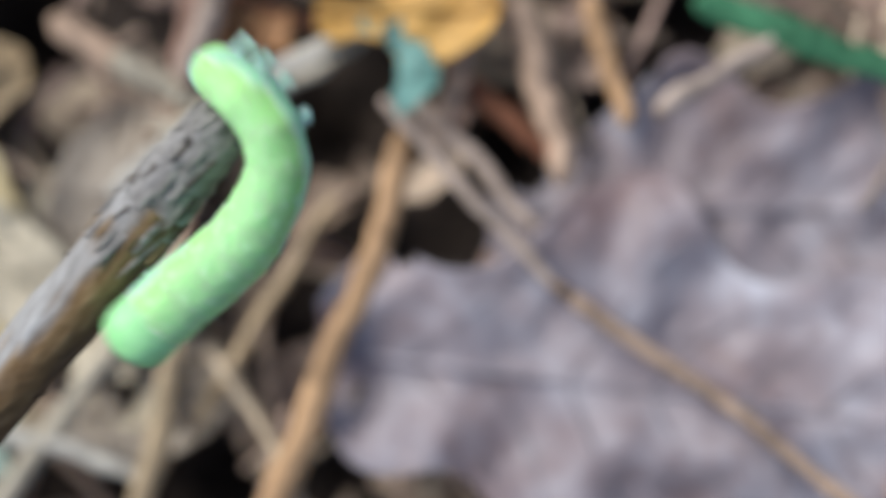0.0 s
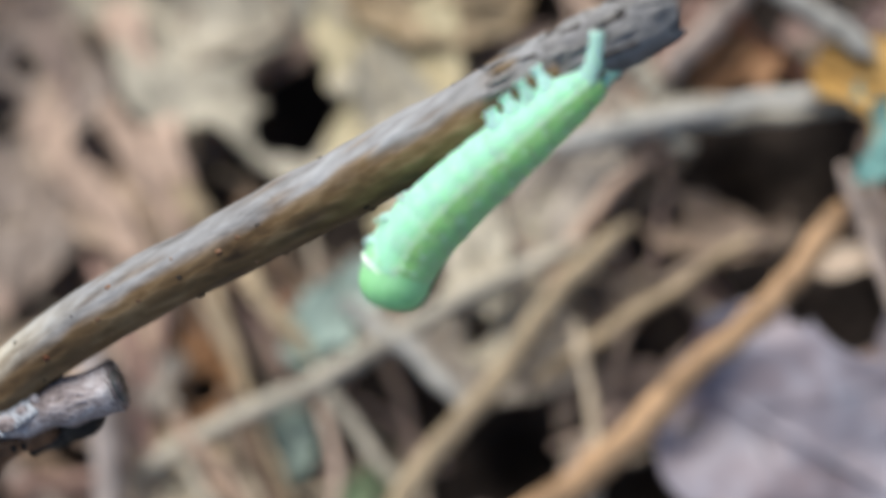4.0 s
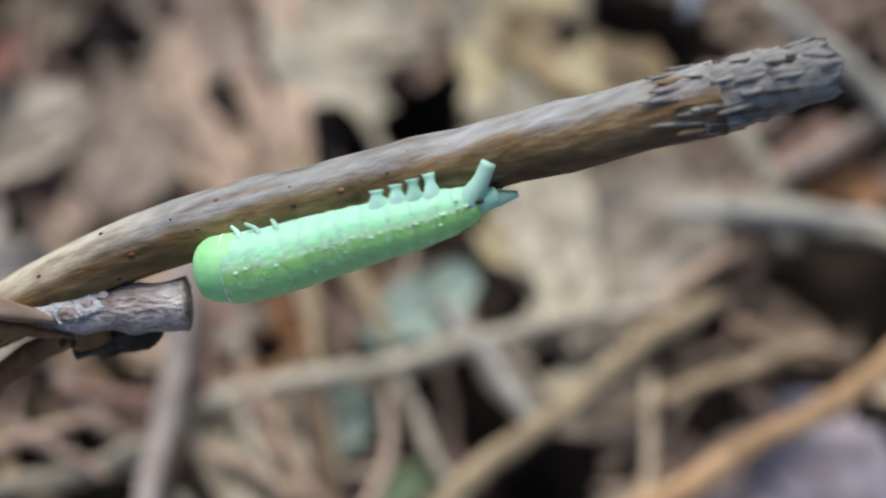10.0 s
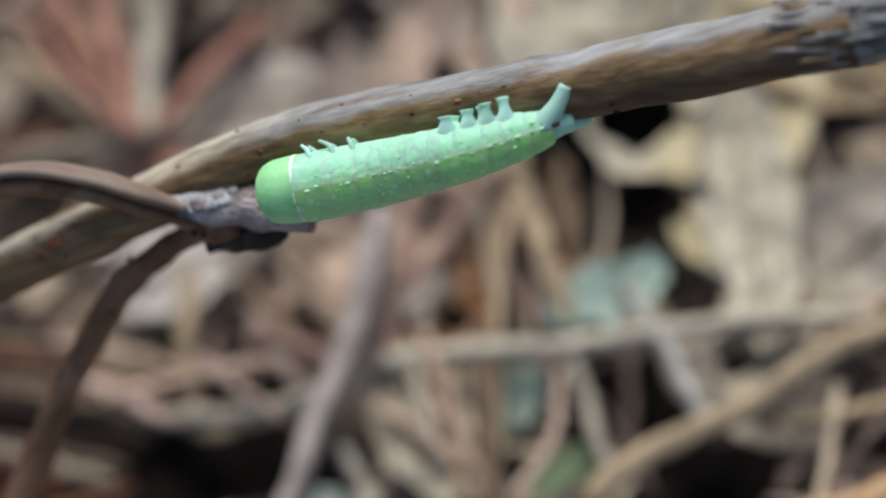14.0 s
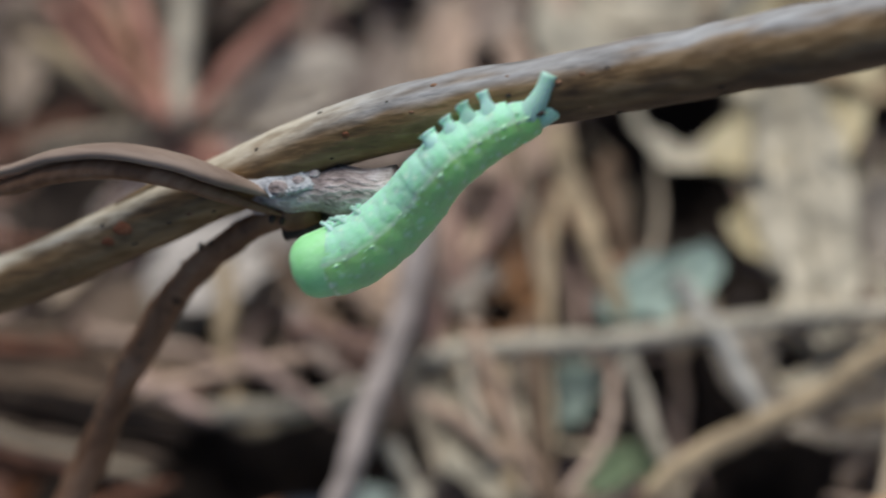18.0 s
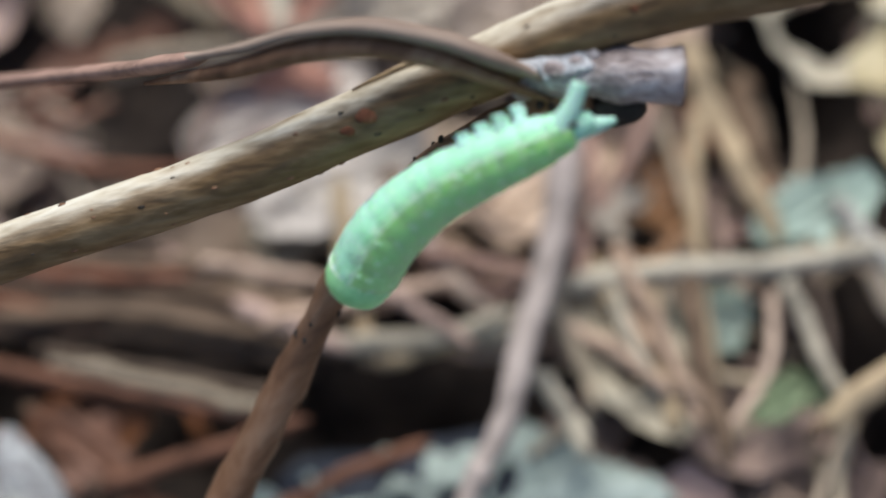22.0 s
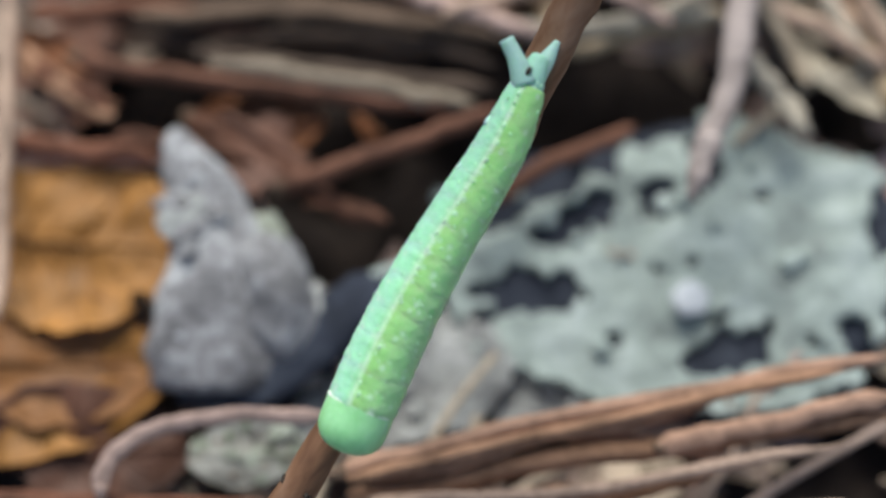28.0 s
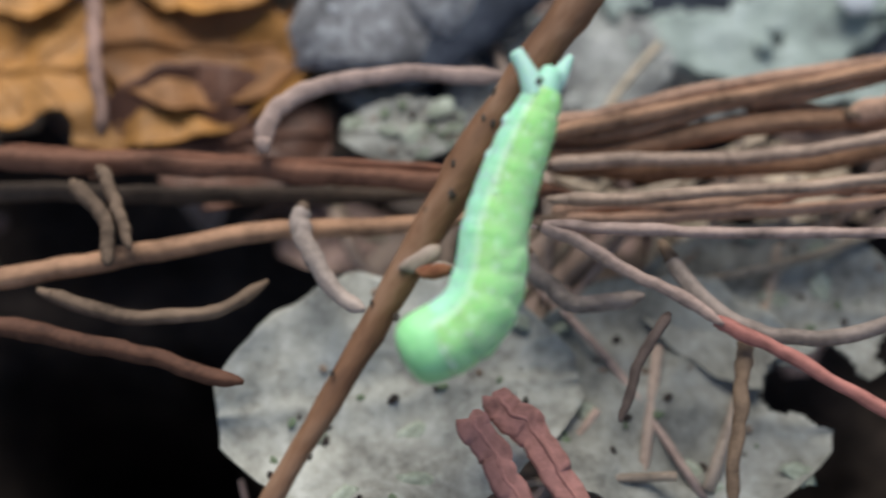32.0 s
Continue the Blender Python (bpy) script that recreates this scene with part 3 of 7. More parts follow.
def strand(kind, tone, r, a, b, c, flat=1.0, taper=0.75):
    """A stem, needle or stick through three points: grooved, uneven, with knots, thinner at its far end."""
    serial[0] += 1
    s = serial[0]
    rnd = random.Random(s)
    a, b, c = Vector(a), Vector(b), Vector(c)
    mid = 2 * b - (a + c) * 0.5
    o = (a + c) * 0.5
    steps = 40
    path = []
    for i in range(steps + 1):
        u = i / steps
        q = a * (1 - u) ** 2 + mid * 2 * u * (1 - u) + c * u * u
        w = Vector((noise.noise(Vector((u * 3, s, 0))), noise.noise(Vector((u * 3, s, 7))), noise.noise(Vector((u * 3, s, 3)))))
        w += 0.35 * Vector((noise.noise(Vector((u * 11, s, 1))), noise.noise(Vector((u * 11, s, 8))), 0))
        path.append(q + w * 0.8 * r - o)
    knots = sorted(rnd.uniform(0.12, 0.88) for k in range(2))

    def radius(u):
        swell = sum(math.exp(-((u - k) * 45) ** 2) for k in knots)
        ends = 0.35 + 0.65 * min(1, 14 * u, 14 * (1 - u))
        return r * (1.08 - (1 - taper) * u + 0.16 * noise.noise(Vector((u * 7, s, 2))) + 0.09 * swell) * ends

    verts, faces = tube(path, radius, 14, flat, 0.10, s * 3.1, freq=0.9)
    ribs = rnd.choice((3, 4, 5))
    for n, v in enumerate(verts):
        p = path[n // 14]
        verts[n] = p + (v - p) * (1 + 0.10 * math.cos(ribs * 2 * math.pi * (n % 14) / 14))
    ob = mesh_object(kind, verts, faces, NEEDLE[tone])
    ob.location = o * MM
    if r > 0.45 and kind in ("grass_stem", "dry_twig", "leaf_stalk"):
        for k in knots:
            i = min(max(int(k * steps), 1), steps - 1)
            d = (path[i + 1] - path[i - 1]).normalized()
            ring = [path[i] + d * e for e in (-0.35, 0, 0.35)]
            part("node", tube(ring, lambda u: radius(k) * (0.99 + 0.06 * math.sin(math.pi * u)), 12, flat, 0.15, s), NEEDLE[tone], ob, "slightly swollen node")
    if kind == "leaf_strip":
        rib = [p + Vector((0, 0, r * flat * 0.95)) for p in path[3:-3]]
        part("midrib", tube(rib, lambda u: r * (0.16 - 0.08 * u), 6), NEEDLE[tone], ob, "raised midrib")
    else:
        part("broken_end", tube([path[0] - (path[1] - path[0]) * 0.25, path[1], path[2]], lambda u: r * (0.5 + 0.48 * u), 12, flat, 0.25, s), NEEDLE[tone if s % 2 else "BROWN"], ob, "snapped end")
    text, cat = LOOK[kind]
    tagged(ob, text.format(TONE[tone]), cat, group=cat + "s on the forest floor")


LEAF_LOOK = dict(BLUE_TEAL="blue-green", DUSK_LEAF="dusky grey-brown", MAUVE="greyish mauve", CREAM="bleached cream", YELLOW_CREAM="yellowish cream", BEIGE_LEAF="beige", ORANGE_LEAF="bright orange-yellow",
                 TEAL="grey-green", OCHRE="ochre-brown", RUST_LEAF="rust-orange", BROWN_LEAF="dull brown", PALE_LEAF="pale grey-green", MOSS_FLAKE="mossy green",
                 SALMON_LEAF="salmon-pink", DARK_LEAF="dark reddish-brown", RUST_OCHRE="orange-brown", RUST_BRIGHT="bright rust-orange", SLATE_LEAF="bluish grey", PINK_LEAF="pale pinkish", TAN_LEAF="tan-brown")


def leaf(kind, tone, centre, length, width, yaw, roll=0, pitch=0, curl=0.3, seed=0, veins=True, folds=0.0, holes=True):
    """A dry curled leaf with a raised midrib and side veins. holes: torn where the litter is open."""
    th = empty(kind, *centre, roll, pitch, yaw)
    nu, nv = 60, 36
    rnd = random.Random(seed)
    ph = rnd.uniform(0, 9)
    oak = kind == "oak_leaf"

    def half(u):
        w = max(math.sin(math.pi * min(max(0.03 + 0.95 * u, 0), 1)), 0) ** 0.62
        if oak:
            w *= 0.82 + 0.20 * math.sin(u * 15 + ph)
        w *= 1 + (0.10 if kind != "lichen_flake" else 0.45) * noise.noise(Vector((u * 7, seed, 0)))
        return w * width * 0.5

    def height(x, y, u, v):
        z = curl * width * 0.22 * v * v * (1 + 0.6 * math.sin(u * 5 + ph))
        z += 0.12 * width * noise.noise(Vector((x * 0.11 + seed * 9, y * 0.11, 0)))
        z += 0.7 * noise.noise(Vector((x * 0.33 + seed * 3, y * 0.33, 5)))
        if folds:
            return z + folds * (abs(math.sin(x * 0.36 + 0.6 * noise.noise(Vector((x * 0.2, y * 0.2, seed))) * 3)) - 0.5)
        z += 0.35 * math.exp(-(v * 9) ** 2)
        z += 0.13 * max(0, math.cos((u * 9 - abs(v) * 1.7) * 2 * math.pi)) ** 6
        return z

    verts, faces = [], []
    for lay in (0, 1):
        for i in range(nu + 1):
            u = i / nu
            for k in range(nv + 1):
                v = 2 * k / nv - 1
                side = 1 + (0.12 if kind != "lichen_flake" else 0.5) * noise.noise(Vector((u * 9, seed, 3 + (v > 0))))
                x, y = (u - 0.5) * length, v * half(u) * side
                verts.append((x, y, height(x, y, u, v) - 0.3 * lay))
    n = (nu + 1) * (nv + 1)
    place = mm(*centre, roll, pitch, yaw)

    def torn(a):
        p = place @ (Vector(verts[a]) * MM) / MM
        return holes and in_gap(p.x, p.y, 0.9 * noise.noise(p * 0.5) - 0.2)

    def whole(path):
        """The stretches of a vein that no hole has torn away."""
        runs = [[]]
        for v in path:
            p = place @ (v * MM) / MM
            if holes and in_gap(p.x, p.y, 0.3):
                runs.append([])
            else:
                runs[-1].append(v)
        return [r for r in runs if len(r) > 2]

    for i in range(nu):
        for k in range(nv):
            if torn(i * (nv + 1) + k):
                continue
            a = i * (nv + 1) + k
            faces.append((a, a + nv + 1, a + nv + 2, a + 1))
            faces.append((n + a, n + a + 1, n + a + nv + 2, n + a + nv + 1))
    for i in range(nu):
        for k in (0, nv):
            a, b = i * (nv + 1) + k, (i + 1) * (nv + 1) + k
            if not torn(i * (nv + 1) + min(k, nv - 1)):
                faces.append((a, b, n + b, n + a))
    part("blade", (verts, faces), LEAF[tone], th)
    if veins and kind != "lichen_flake":
        rib = [Vector(((u - 0.5) * length, 0, height((u - 0.5) * length, 0, u, 0) + 0.05)) for u in [i / 24 for i in range(25)]]
        for piece in whole(rib):
            part("midrib", tube(piece, lambda u: 0.45 - 0.2 * u, 6), VEIN[tone], th, "raised brown midrib")
        if length > 18:
            for k in range(1, 7):
                for sgn in (-1, 1):
                    path = []
                    for j in range(7):
                        f = j / 6
                        u, v = k / 8 + 0.16 * f, sgn * f * 0.85
                        y = v * half(u)
                        path.append(Vector(((u - 0.5) * length, y, height((u - 0.5) * length, y, u, v))))
                    for piece in whole(path):
                        part("side_vein", tube(piece, lambda u: 0.22 - 0.12 * u, 5), VEIN[tone], th)
    if tone == "PALE_LEAF":
        for k in range(30):
            u, v = rnd.uniform(0.08, 0.92), rnd.uniform(-0.85, 0.85)
            x, y = (u - 0.5) * length, v * half(u)
            p = place @ (Vector((x, y, 0)) * MM) / MM
            if in_gap(p.x, p.y, 0.8):
                continue
            s = rnd.uniform(0.12, 0.35) if k % 4 else rnd.uniform(0.5, 1.0)
            part("fleck", ball(s * 1.3, s * 0.8, 0.10, 6, 12, lambda q: 1 + 0.6 * noise.noise(q * 2 + Vector((k, seed, 0)))), (MOSS_GREY, SOIL, LEAF["BROWN_LEAF"], LEAF["MOSS_FLAKE"])[k % 4], th, at=mm(x, y, height(x, y, u, v) + 0.05, 0, 0, rnd.uniform(0, 180)))
    name = {"oak_leaf": "oak leaf", "beech_leaf": "dead leaf", "lichen_flake": "lichen"}[kind]
    text = {"oak_leaf": "{} dry oak leaf curled on the litter", "beech_leaf": "{} dry crumpled leaf lying among pine needles",
            "lichen_flake": "{} flake of lichen on the forest floor"}[kind]
    tagged(th, text.format(LEAF_LOOK[tone]), name, group=name + " pieces on the forest floor")


# ---------------------------------------------------------------- leaves
leaf("oak_leaf", "MAUVE", (56.2, -11.6, 2.0), 57.6, 37.2, -45, roll=0, pitch=0, curl=0.25, seed=1)
leaf("oak_leaf", "MAUVE", (73.0, -4.5, -1.0), 46.0, 29.0, -38, roll=4, pitch=0, curl=0.3, seed=2)
leaf("oak_leaf", "CREAM", (-0.3, 49.1, 1.0), 42.4, 20.0, -45, roll=-10, pitch=0, curl=0.5, seed=3)
leaf("oak_leaf", "CREAM", (15.7, 54.4, 2.0), 32.3, 15.8, 54, roll=12, pitch=0, curl=0.6, seed=4)
leaf("oak_leaf", "DUSK_LEAF", (-22.6, 49.8, 0.0), 36.9, 18.5, 77, roll=0, pitch=0, curl=0.5, seed=5)
leaf("beech_leaf", "CREAM", (17.8, 32.0, 3.2), 30.0, 9.5, -76, roll=4, pitch=0, curl=0.5, seed=6)
leaf("beech_leaf", "SLATE_LEAF", (30.0, 57.0, 2.0), 9.5, 7.5, 20, roll=0, pitch=0, curl=0.4, seed=63, veins=False)
leaf("beech_leaf", "YELLOW_CREAM", (15.5, 43.9, 2.0), 35.4, 15.2, 85, roll=0, pitch=0, curl=0.4, seed=7)
leaf("beech_leaf", "CREAM", (21.7, 25.9, 0.0), 25.2, 11.7, 76, roll=0, pitch=0, curl=0.4, seed=8)
leaf("beech_leaf", "BEIGE_LEAF", (26.7, 28.8, 0.0), 26.1, 13.8, 43, roll=0, pitch=0, curl=0.5, seed=9)
leaf("beech_leaf", "SALMON_LEAF", (-30.0, 22.0, -1.8), 26.0, 13.0, 12, roll=0, pitch=0, curl=0.3, seed=66)
leaf("beech_leaf", "CREAM", (-38.7, 19.3, -1.0), 19.2, 12.3, 42, roll=0, pitch=0, curl=0.5, seed=10)
leaf("beech_leaf", "PINK_LEAF", (-38.4, 20.4, 1.5), 18.5, 11.7, 36, roll=0, pitch=0, curl=0.6, seed=11)
leaf("beech_leaf", "BROWN_LEAF", (-22.1, 46.3, -1.0), 20.2, 11.4, 29, roll=0, pitch=0, curl=0.4, seed=12)
leaf("beech_leaf", "ORANGE_LEAF", (60.2, 26.6, 7.0), 16.0, 10.0, -38, roll=0, pitch=0, curl=0.5, seed=13)
leaf("lichen_flake", "BLUE_TEAL", (55.6, 23.4, 8.6), 9.0, 7.4, -50, roll=0, pitch=0, curl=0.5, seed=14)
leaf("beech_leaf", "OCHRE", (-68.0, -18.7, 2.5), 19.6, 15.0, 2, roll=0, pitch=0, curl=0.25, seed=15, folds=0.7)
leaf("beech_leaf", "OCHRE", (-84.0, -20.5, 0.8), 20.0, 15.0, 12, roll=0, pitch=0, curl=0.25, seed=65, folds=0.6)
leaf("beech_leaf", "RUST_OCHRE", (-67.0, -28.2, 1.0), 16.7, 10.7, 8, roll=0, pitch=0, curl=0.35, seed=41, folds=0.7)
leaf("beech_leaf", "DARK_LEAF", (-65.7, -35.4, 0.0), 18.2, 10.9, 12, roll=0, pitch=0, curl=0.4, seed=42, folds=0.6)
leaf("beech_leaf", "RUST_BRIGHT", (-52.6, -6.4, -0.5), 17.0, 8.0, -8, roll=0, pitch=0, curl=0.4, seed=16)
leaf("beech_leaf", "RUST_BRIGHT", (-55.2, -7.6, 2.6), 11.5, 6.5, 15, roll=0, pitch=0, curl=0.4, seed=46, holes=False)
leaf("beech_leaf", "DARK_LEAF", (-71.5, -1.5, -0.5), 17.0, 11.0, 20, roll=0, pitch=0, curl=0.4, seed=61)
leaf("beech_leaf", "RUST_BRIGHT", (-73.4, -2.6, 2.4), 9.0, 4.0, -36, roll=0, pitch=0, curl=0.6, seed=62)
leaf("beech_leaf", "PINK_LEAF", (-37.9, 22.4, 1.0), 16.8, 11.4, 35, roll=0, pitch=0, curl=0.4, seed=47)
leaf("beech_leaf", "SALMON_LEAF", (-18.7, 22.1, 1.0), 15.3, 10.1, 48, roll=0, pitch=0, curl=0.4, seed=48)
leaf("beech_leaf", "TAN_LEAF", (21.7, 49.8, 3.0), 18.9, 10.1, -21, roll=0, pitch=0, curl=0.4, seed=49)
leaf("beech_leaf", "RUST_LEAF", (47.8, 34.4, 3.0), 10.9, 6.8, 35, roll=0, pitch=0, curl=0.4, seed=50)
leaf("beech_leaf", "PALE_LEAF", (-23.9, -43.3, 1.0), 19.7, 12.4, 3, roll=0, pitch=0, curl=0.3, seed=51, veins=False)
leaf("beech_leaf", "BEIGE_LEAF", (-38.5, 41.0, 0.4), 19.0, 10.5, 30, roll=0, pitch=0, curl=0.4, seed=68)
leaf("beech_leaf", "SALMON_LEAF", (-51.5, 34.4, 2.2), 13.0, 8.5, 60, roll=0, pitch=0, curl=0.4, seed=67)
leaf("beech_leaf", "PINK_LEAF", (-46.5, 27.5, 0.0), 20.0, 10.8, 32, roll=0, pitch=0, curl=0.4, seed=52)
leaf("beech_leaf", "DARK_LEAF", (-65.3, 29.6, 1.5), 18.9, 9.8, 41, roll=0, pitch=0, curl=0.4, seed=53)
leaf("beech_leaf", "OCHRE", (-72.6, -30.4, 0.5), 28.3, 13.6, 8, roll=0, pitch=0, curl=0.25, seed=54, folds=0.6)
leaf("beech_leaf", "CREAM", (-8.3, 5.1, 2.5), 15.7, 8.8, -49, roll=0, pitch=0, curl=0.4, seed=43)
leaf("beech_leaf", "DARK_LEAF", (-52.2, -9.7, 3.0), 13.2, 9.3, -27, roll=0, pitch=0, curl=0.5, seed=17)
leaf("beech_leaf", "RUST_LEAF", (-9.9, 17.5, 1.0), 11.6, 6.2, 39, roll=0, pitch=0, curl=0.6, seed=18)
leaf("beech_leaf", "RUST_LEAF", (-8.1, 24.5, 0.0), 11.6, 6.3, 90, roll=0, pitch=0, curl=0.6, seed=19)
leaf("lichen_flake", "TEAL", (6.8, 22.0, 3.0), 10.5, 6.0, 38, roll=0, pitch=0, curl=0.4, seed=20)
leaf("lichen_flake", "TEAL", (3.9, 20.9, 3.0), 8.8, 5.6, 47, roll=0, pitch=0, curl=0.4, seed=21)
leaf("beech_leaf", "BEIGE_LEAF", (-11.2, 18.5, 4.0), 6.1, 5.6, 56, roll=0, pitch=0, curl=0.8, seed=22)
leaf("beech_leaf", "BEIGE_LEAF", (-7.9, 8.9, -1.0), 12.3, 8.8, 36, roll=0, pitch=0, curl=0.5, seed=23)
leaf("lichen_flake", "TEAL", (-2.3, 10.5, 0.0), 8.5, 6.5, 51, roll=0, pitch=0, curl=0.4, seed=24)
leaf("lichen_flake", "MOSS_FLAKE", (4.1, 3.5, 2.0), 5.8, 3.4, 40, roll=0, pitch=0, curl=0.4, seed=25)
leaf("lichen_flake", "MOSS_FLAKE", (5.7, 4.9, 1.0), 6.6, 3.8, 11, roll=0, pitch=0, curl=0.4, seed=26)
leaf("beech_leaf", "BROWN_LEAF", (-48.9, 10.8, -2.0), 21.8, 12.4, 18, roll=0, pitch=0, curl=0.4, seed=27)
leaf("beech_leaf", "MAUVE", (19.6, 29.1, -1.0), 18.7, 9.8, 55, roll=0, pitch=0, curl=0.4, seed=28)
leaf("beech_leaf", "BEIGE_LEAF", (19.9, 15.8, -2.0), 18.3, 11.3, -22, roll=0, pitch=0, curl=0.4, seed=29)
leaf("beech_leaf", "PALE_LEAF", (-49.0, -53.2, 2.4), 24.0, 17.0, 14, roll=0, pitch=0, curl=0.35, seed=30, veins=False)
leaf("beech_leaf", "PALE_LEAF", (-31.0, -51.0, 1.6), 21.0, 17.5, -4, roll=0, pitch=0, curl=0.3, seed=31, veins=False)
leaf("beech_leaf", "PALE_LEAF", (-51.2, -34.4, 3.2), 9.0, 5.2, 6, roll=0, pitch=0, curl=0.3, seed=64, veins=False)
leaf("beech_leaf", "BROWN_LEAF", (43.2, 22.4, -2.0), 16.0, 9.1, -13, roll=0, pitch=0, curl=0.4, seed=32)
leaf("beech_leaf", "BROWN_LEAF", (-15.6, 19.1, -1.0), 27.0, 10.7, -28, roll=0, pitch=0, curl=0.5, seed=33)
leaf("oak_leaf", "SALMON_LEAF", (-15.6, 42.1, -0.0), 26.8, 12.9, -62, roll=0, pitch=0, curl=0.5, seed=34)


# ---------------------------------------------------------------- lichen-covered bark
def slab(name, label, centre, rx, ry, yaw, seed, holes, crust, thick=5.0):
    """A bark slab with a lichen crust that is broken by holes."""
    th = empty(name, *centre, 0, 0, yaw)
    inv = (mm(*centre, 0, 0, yaw)).inverted()
    local = [((inv @ (Vector((x, y, centre[2])) * MM)) / MM, r) for x, y, r in holes]

    def edge(a):
        return 1 + 0.18 * noise.noise(Vector((math.cos(a) * 1.6, math.sin(a) * 1.6, seed))) + 0.08 * noise.noise(Vector((math.cos(a) * 5, math.sin(a) * 5, seed)))

    def base(x, y):
        return 1.4 * noise.noise(Vector((x * 0.08, y * 0.08, seed))) + 0.5 * noise.noise(Vector((x * 0.3, y * 0.3, seed)))

    verts, faces = [(0, 0, base(0, 0))], []
    rings, sides = 14, 44
    for i in range(1, rings + 1):
        for k in range(sides):
            a = 2 * math.pi * k / sides
            s = i / rings * edge(a)
            x, y = rx * s * math.cos(a), ry * s * math.sin(a)
            verts.append((x, y, base(x, y) - (thick if i == rings else 0)))
    for k in range(sides):
        faces.append((0, 1 + k, 1 + (k + 1) % sides))
    for i in range(rings - 1):
        for k in range(sides):
            a, b = 1 + i * sides + k, 1 + i * sides + (k + 1) % sides
            faces.append((a, a + sides, b + sides, b))
    part("bark", (verts, faces), SLATE, th, "blue-black bark under the lichen")
    step = 0.45
    ids, verts, faces = {}, [], []

    def keep(x, y):
        a = math.atan2(y / ry, x / rx)
        d = math.hypot(x / rx, y / ry) / edge(a)
        if d > 0.97 + 0.05 * noise.noise(Vector((x * 0.8, y * 0.8, seed))):
            return False
        for p, r in local:
            q = math.hypot(x - p.x, y - p.y) + 1.0 * noise.noise(Vector((x * 0.6, y * 0.6, seed + 3)))
            if q < r:
                return False
        return noise.noise(Vector((x * 0.35, y * 0.35, seed + 8))) > -0.52

    def vert(i, j):
        if (i, j) not in ids:
            x = i * step + 0.2 * noise.noise(Vector((i * 0.7, j * 0.7, 1)))
            y = j * step + 0.2 * noise.noise(Vector((i * 0.7, j * 0.7, 2)))
            z = base(x, y) + 0.9 + 0.35 * noise.noise(Vector((x * 0.5, y * 0.5, seed + 5))) + 0.2 * noise.noise(Vector((x * 1.5, y * 1.5, seed)))
            ids[i, j] = (len(verts), len(verts) + 1)
            verts.append((x, y, z))
            verts.append((x, y, z - 0.9))
        return ids[i, j]

    ni, nj = int(rx * 1.35 / step), int(ry * 1.35 / step)
    cells = {(i, j) for i in range(-ni, ni) for j in range(-nj, nj) if keep((i + 0.5) * step, (j + 0.5) * step)}
    for i, j in sorted(cells):
        q = [vert(i, j), vert(i + 1, j), vert(i + 1, j + 1), vert(i, j + 1)]
        faces.append(tuple(v[0] for v in q))
        for di, dj, m, n in ((0, -1, 0, 1), (1, 0, 1, 2), (0, 1, 2, 3), (-1, 0, 3, 0)):
            if (i + di, j + dj) not in cells:
                faces.append((q[m][1], q[n][1], q[n][0], q[m][0]))
    part("lichen_crust", (verts, faces), crust, th, "pale crusty lichen with dark holes")
    if rx > 15:
        spot = inv @ (Vector((-19.1, -17.8, 1.0)) * MM) / MM
        part("white_wart", ball(1.5, 1.4, 0.55, 12, 18, lambda q: 1 + 0.3 * noise.noise(q * 1.3)), CHALK, th, "chalk-white lichen wart", at=mm(spot.x, spot.y, base(spot.x, spot.y) + 1.9))
    rnd = random.Random(seed)
    for k in range(14):
        x, y = rnd.uniform(-0.7, 0.7) * rx, rnd.uniform(-0.7, 0.7) * ry
        r = rnd.uniform(0.4, 0.9)
        part("lichen_wart", ball(r, r, r * 0.6, 6, 9), crust, th, at=mm(x, y, base(x, y) + 1.3))
    tagged(th, label, "lichen bark")


slab("lichen_bark", "bark slab crusted with pale green lichen, dark holes", (-20.5, -13.5, -1.0), 21, 12.5, 4, 3.0,
     [(-33.2, -18.3, 1.5), (-31.2, -18.1, 1.9), (-29.2, -17.9, 1.8), (-35.2, -18.2, 1.0), (-26.9, -10.2, 1.9), (-28.9, -11.6, 1.8), (-30.8, -12.8, 1.5), (-22.3, -9.0, 1.6), (-18.3, -7.1, 1.1), (-3.5, -20.9, 2.2), (-2.2, -17.0, 1.8), (-16.0, -21.5, 2.0), (-13.9, -20.8, 1.5), (-18.4, -22.5, 1.3), (-6.1, -19.3, 1.7), (-35.7, -20.5, 1.0), (-38.5, -23.0, 1.2), (-17.2, -19.1, 0.9), (-17.7, -5.8, 1.0), (-32.8, -17.4, 1.4), (-0.4, -8.6, 4.6), (-3.0, -10.0, 2.4), (-23.2, -1.2, 3.2), (-20.2, -1.2, 1.4), (-30.5, -7.6, 2.6), (-27.9, -4.8, 2.4), (-33.6, -9.5, 2.1), (-25.3, -2.7, 1.9), (-36.1, -7.5, 3.8), (-32.3, -5.4, 3.5), (-35.4, -11.4, 2.0)], CRUST)
slab("lichen_bark", "bark piece with grey-green lichen and blue-black gaps", (-45.5, -27.0, -1.0), 12.5, 7.0, 12, 9.0,
     [(-45.5, -22.1, 2.3), (-46.9, -25.0, 2.1), (-48.8, -27.1, 2.0), (-43.5, -19.9, 1.4), (-59.9, -29.2, 1.8), (-54.0, -28.6, 1.1), (-47.8, -21.8, 1.8), (-49.9, -28.6, 1.3)], CRUST_GREY)


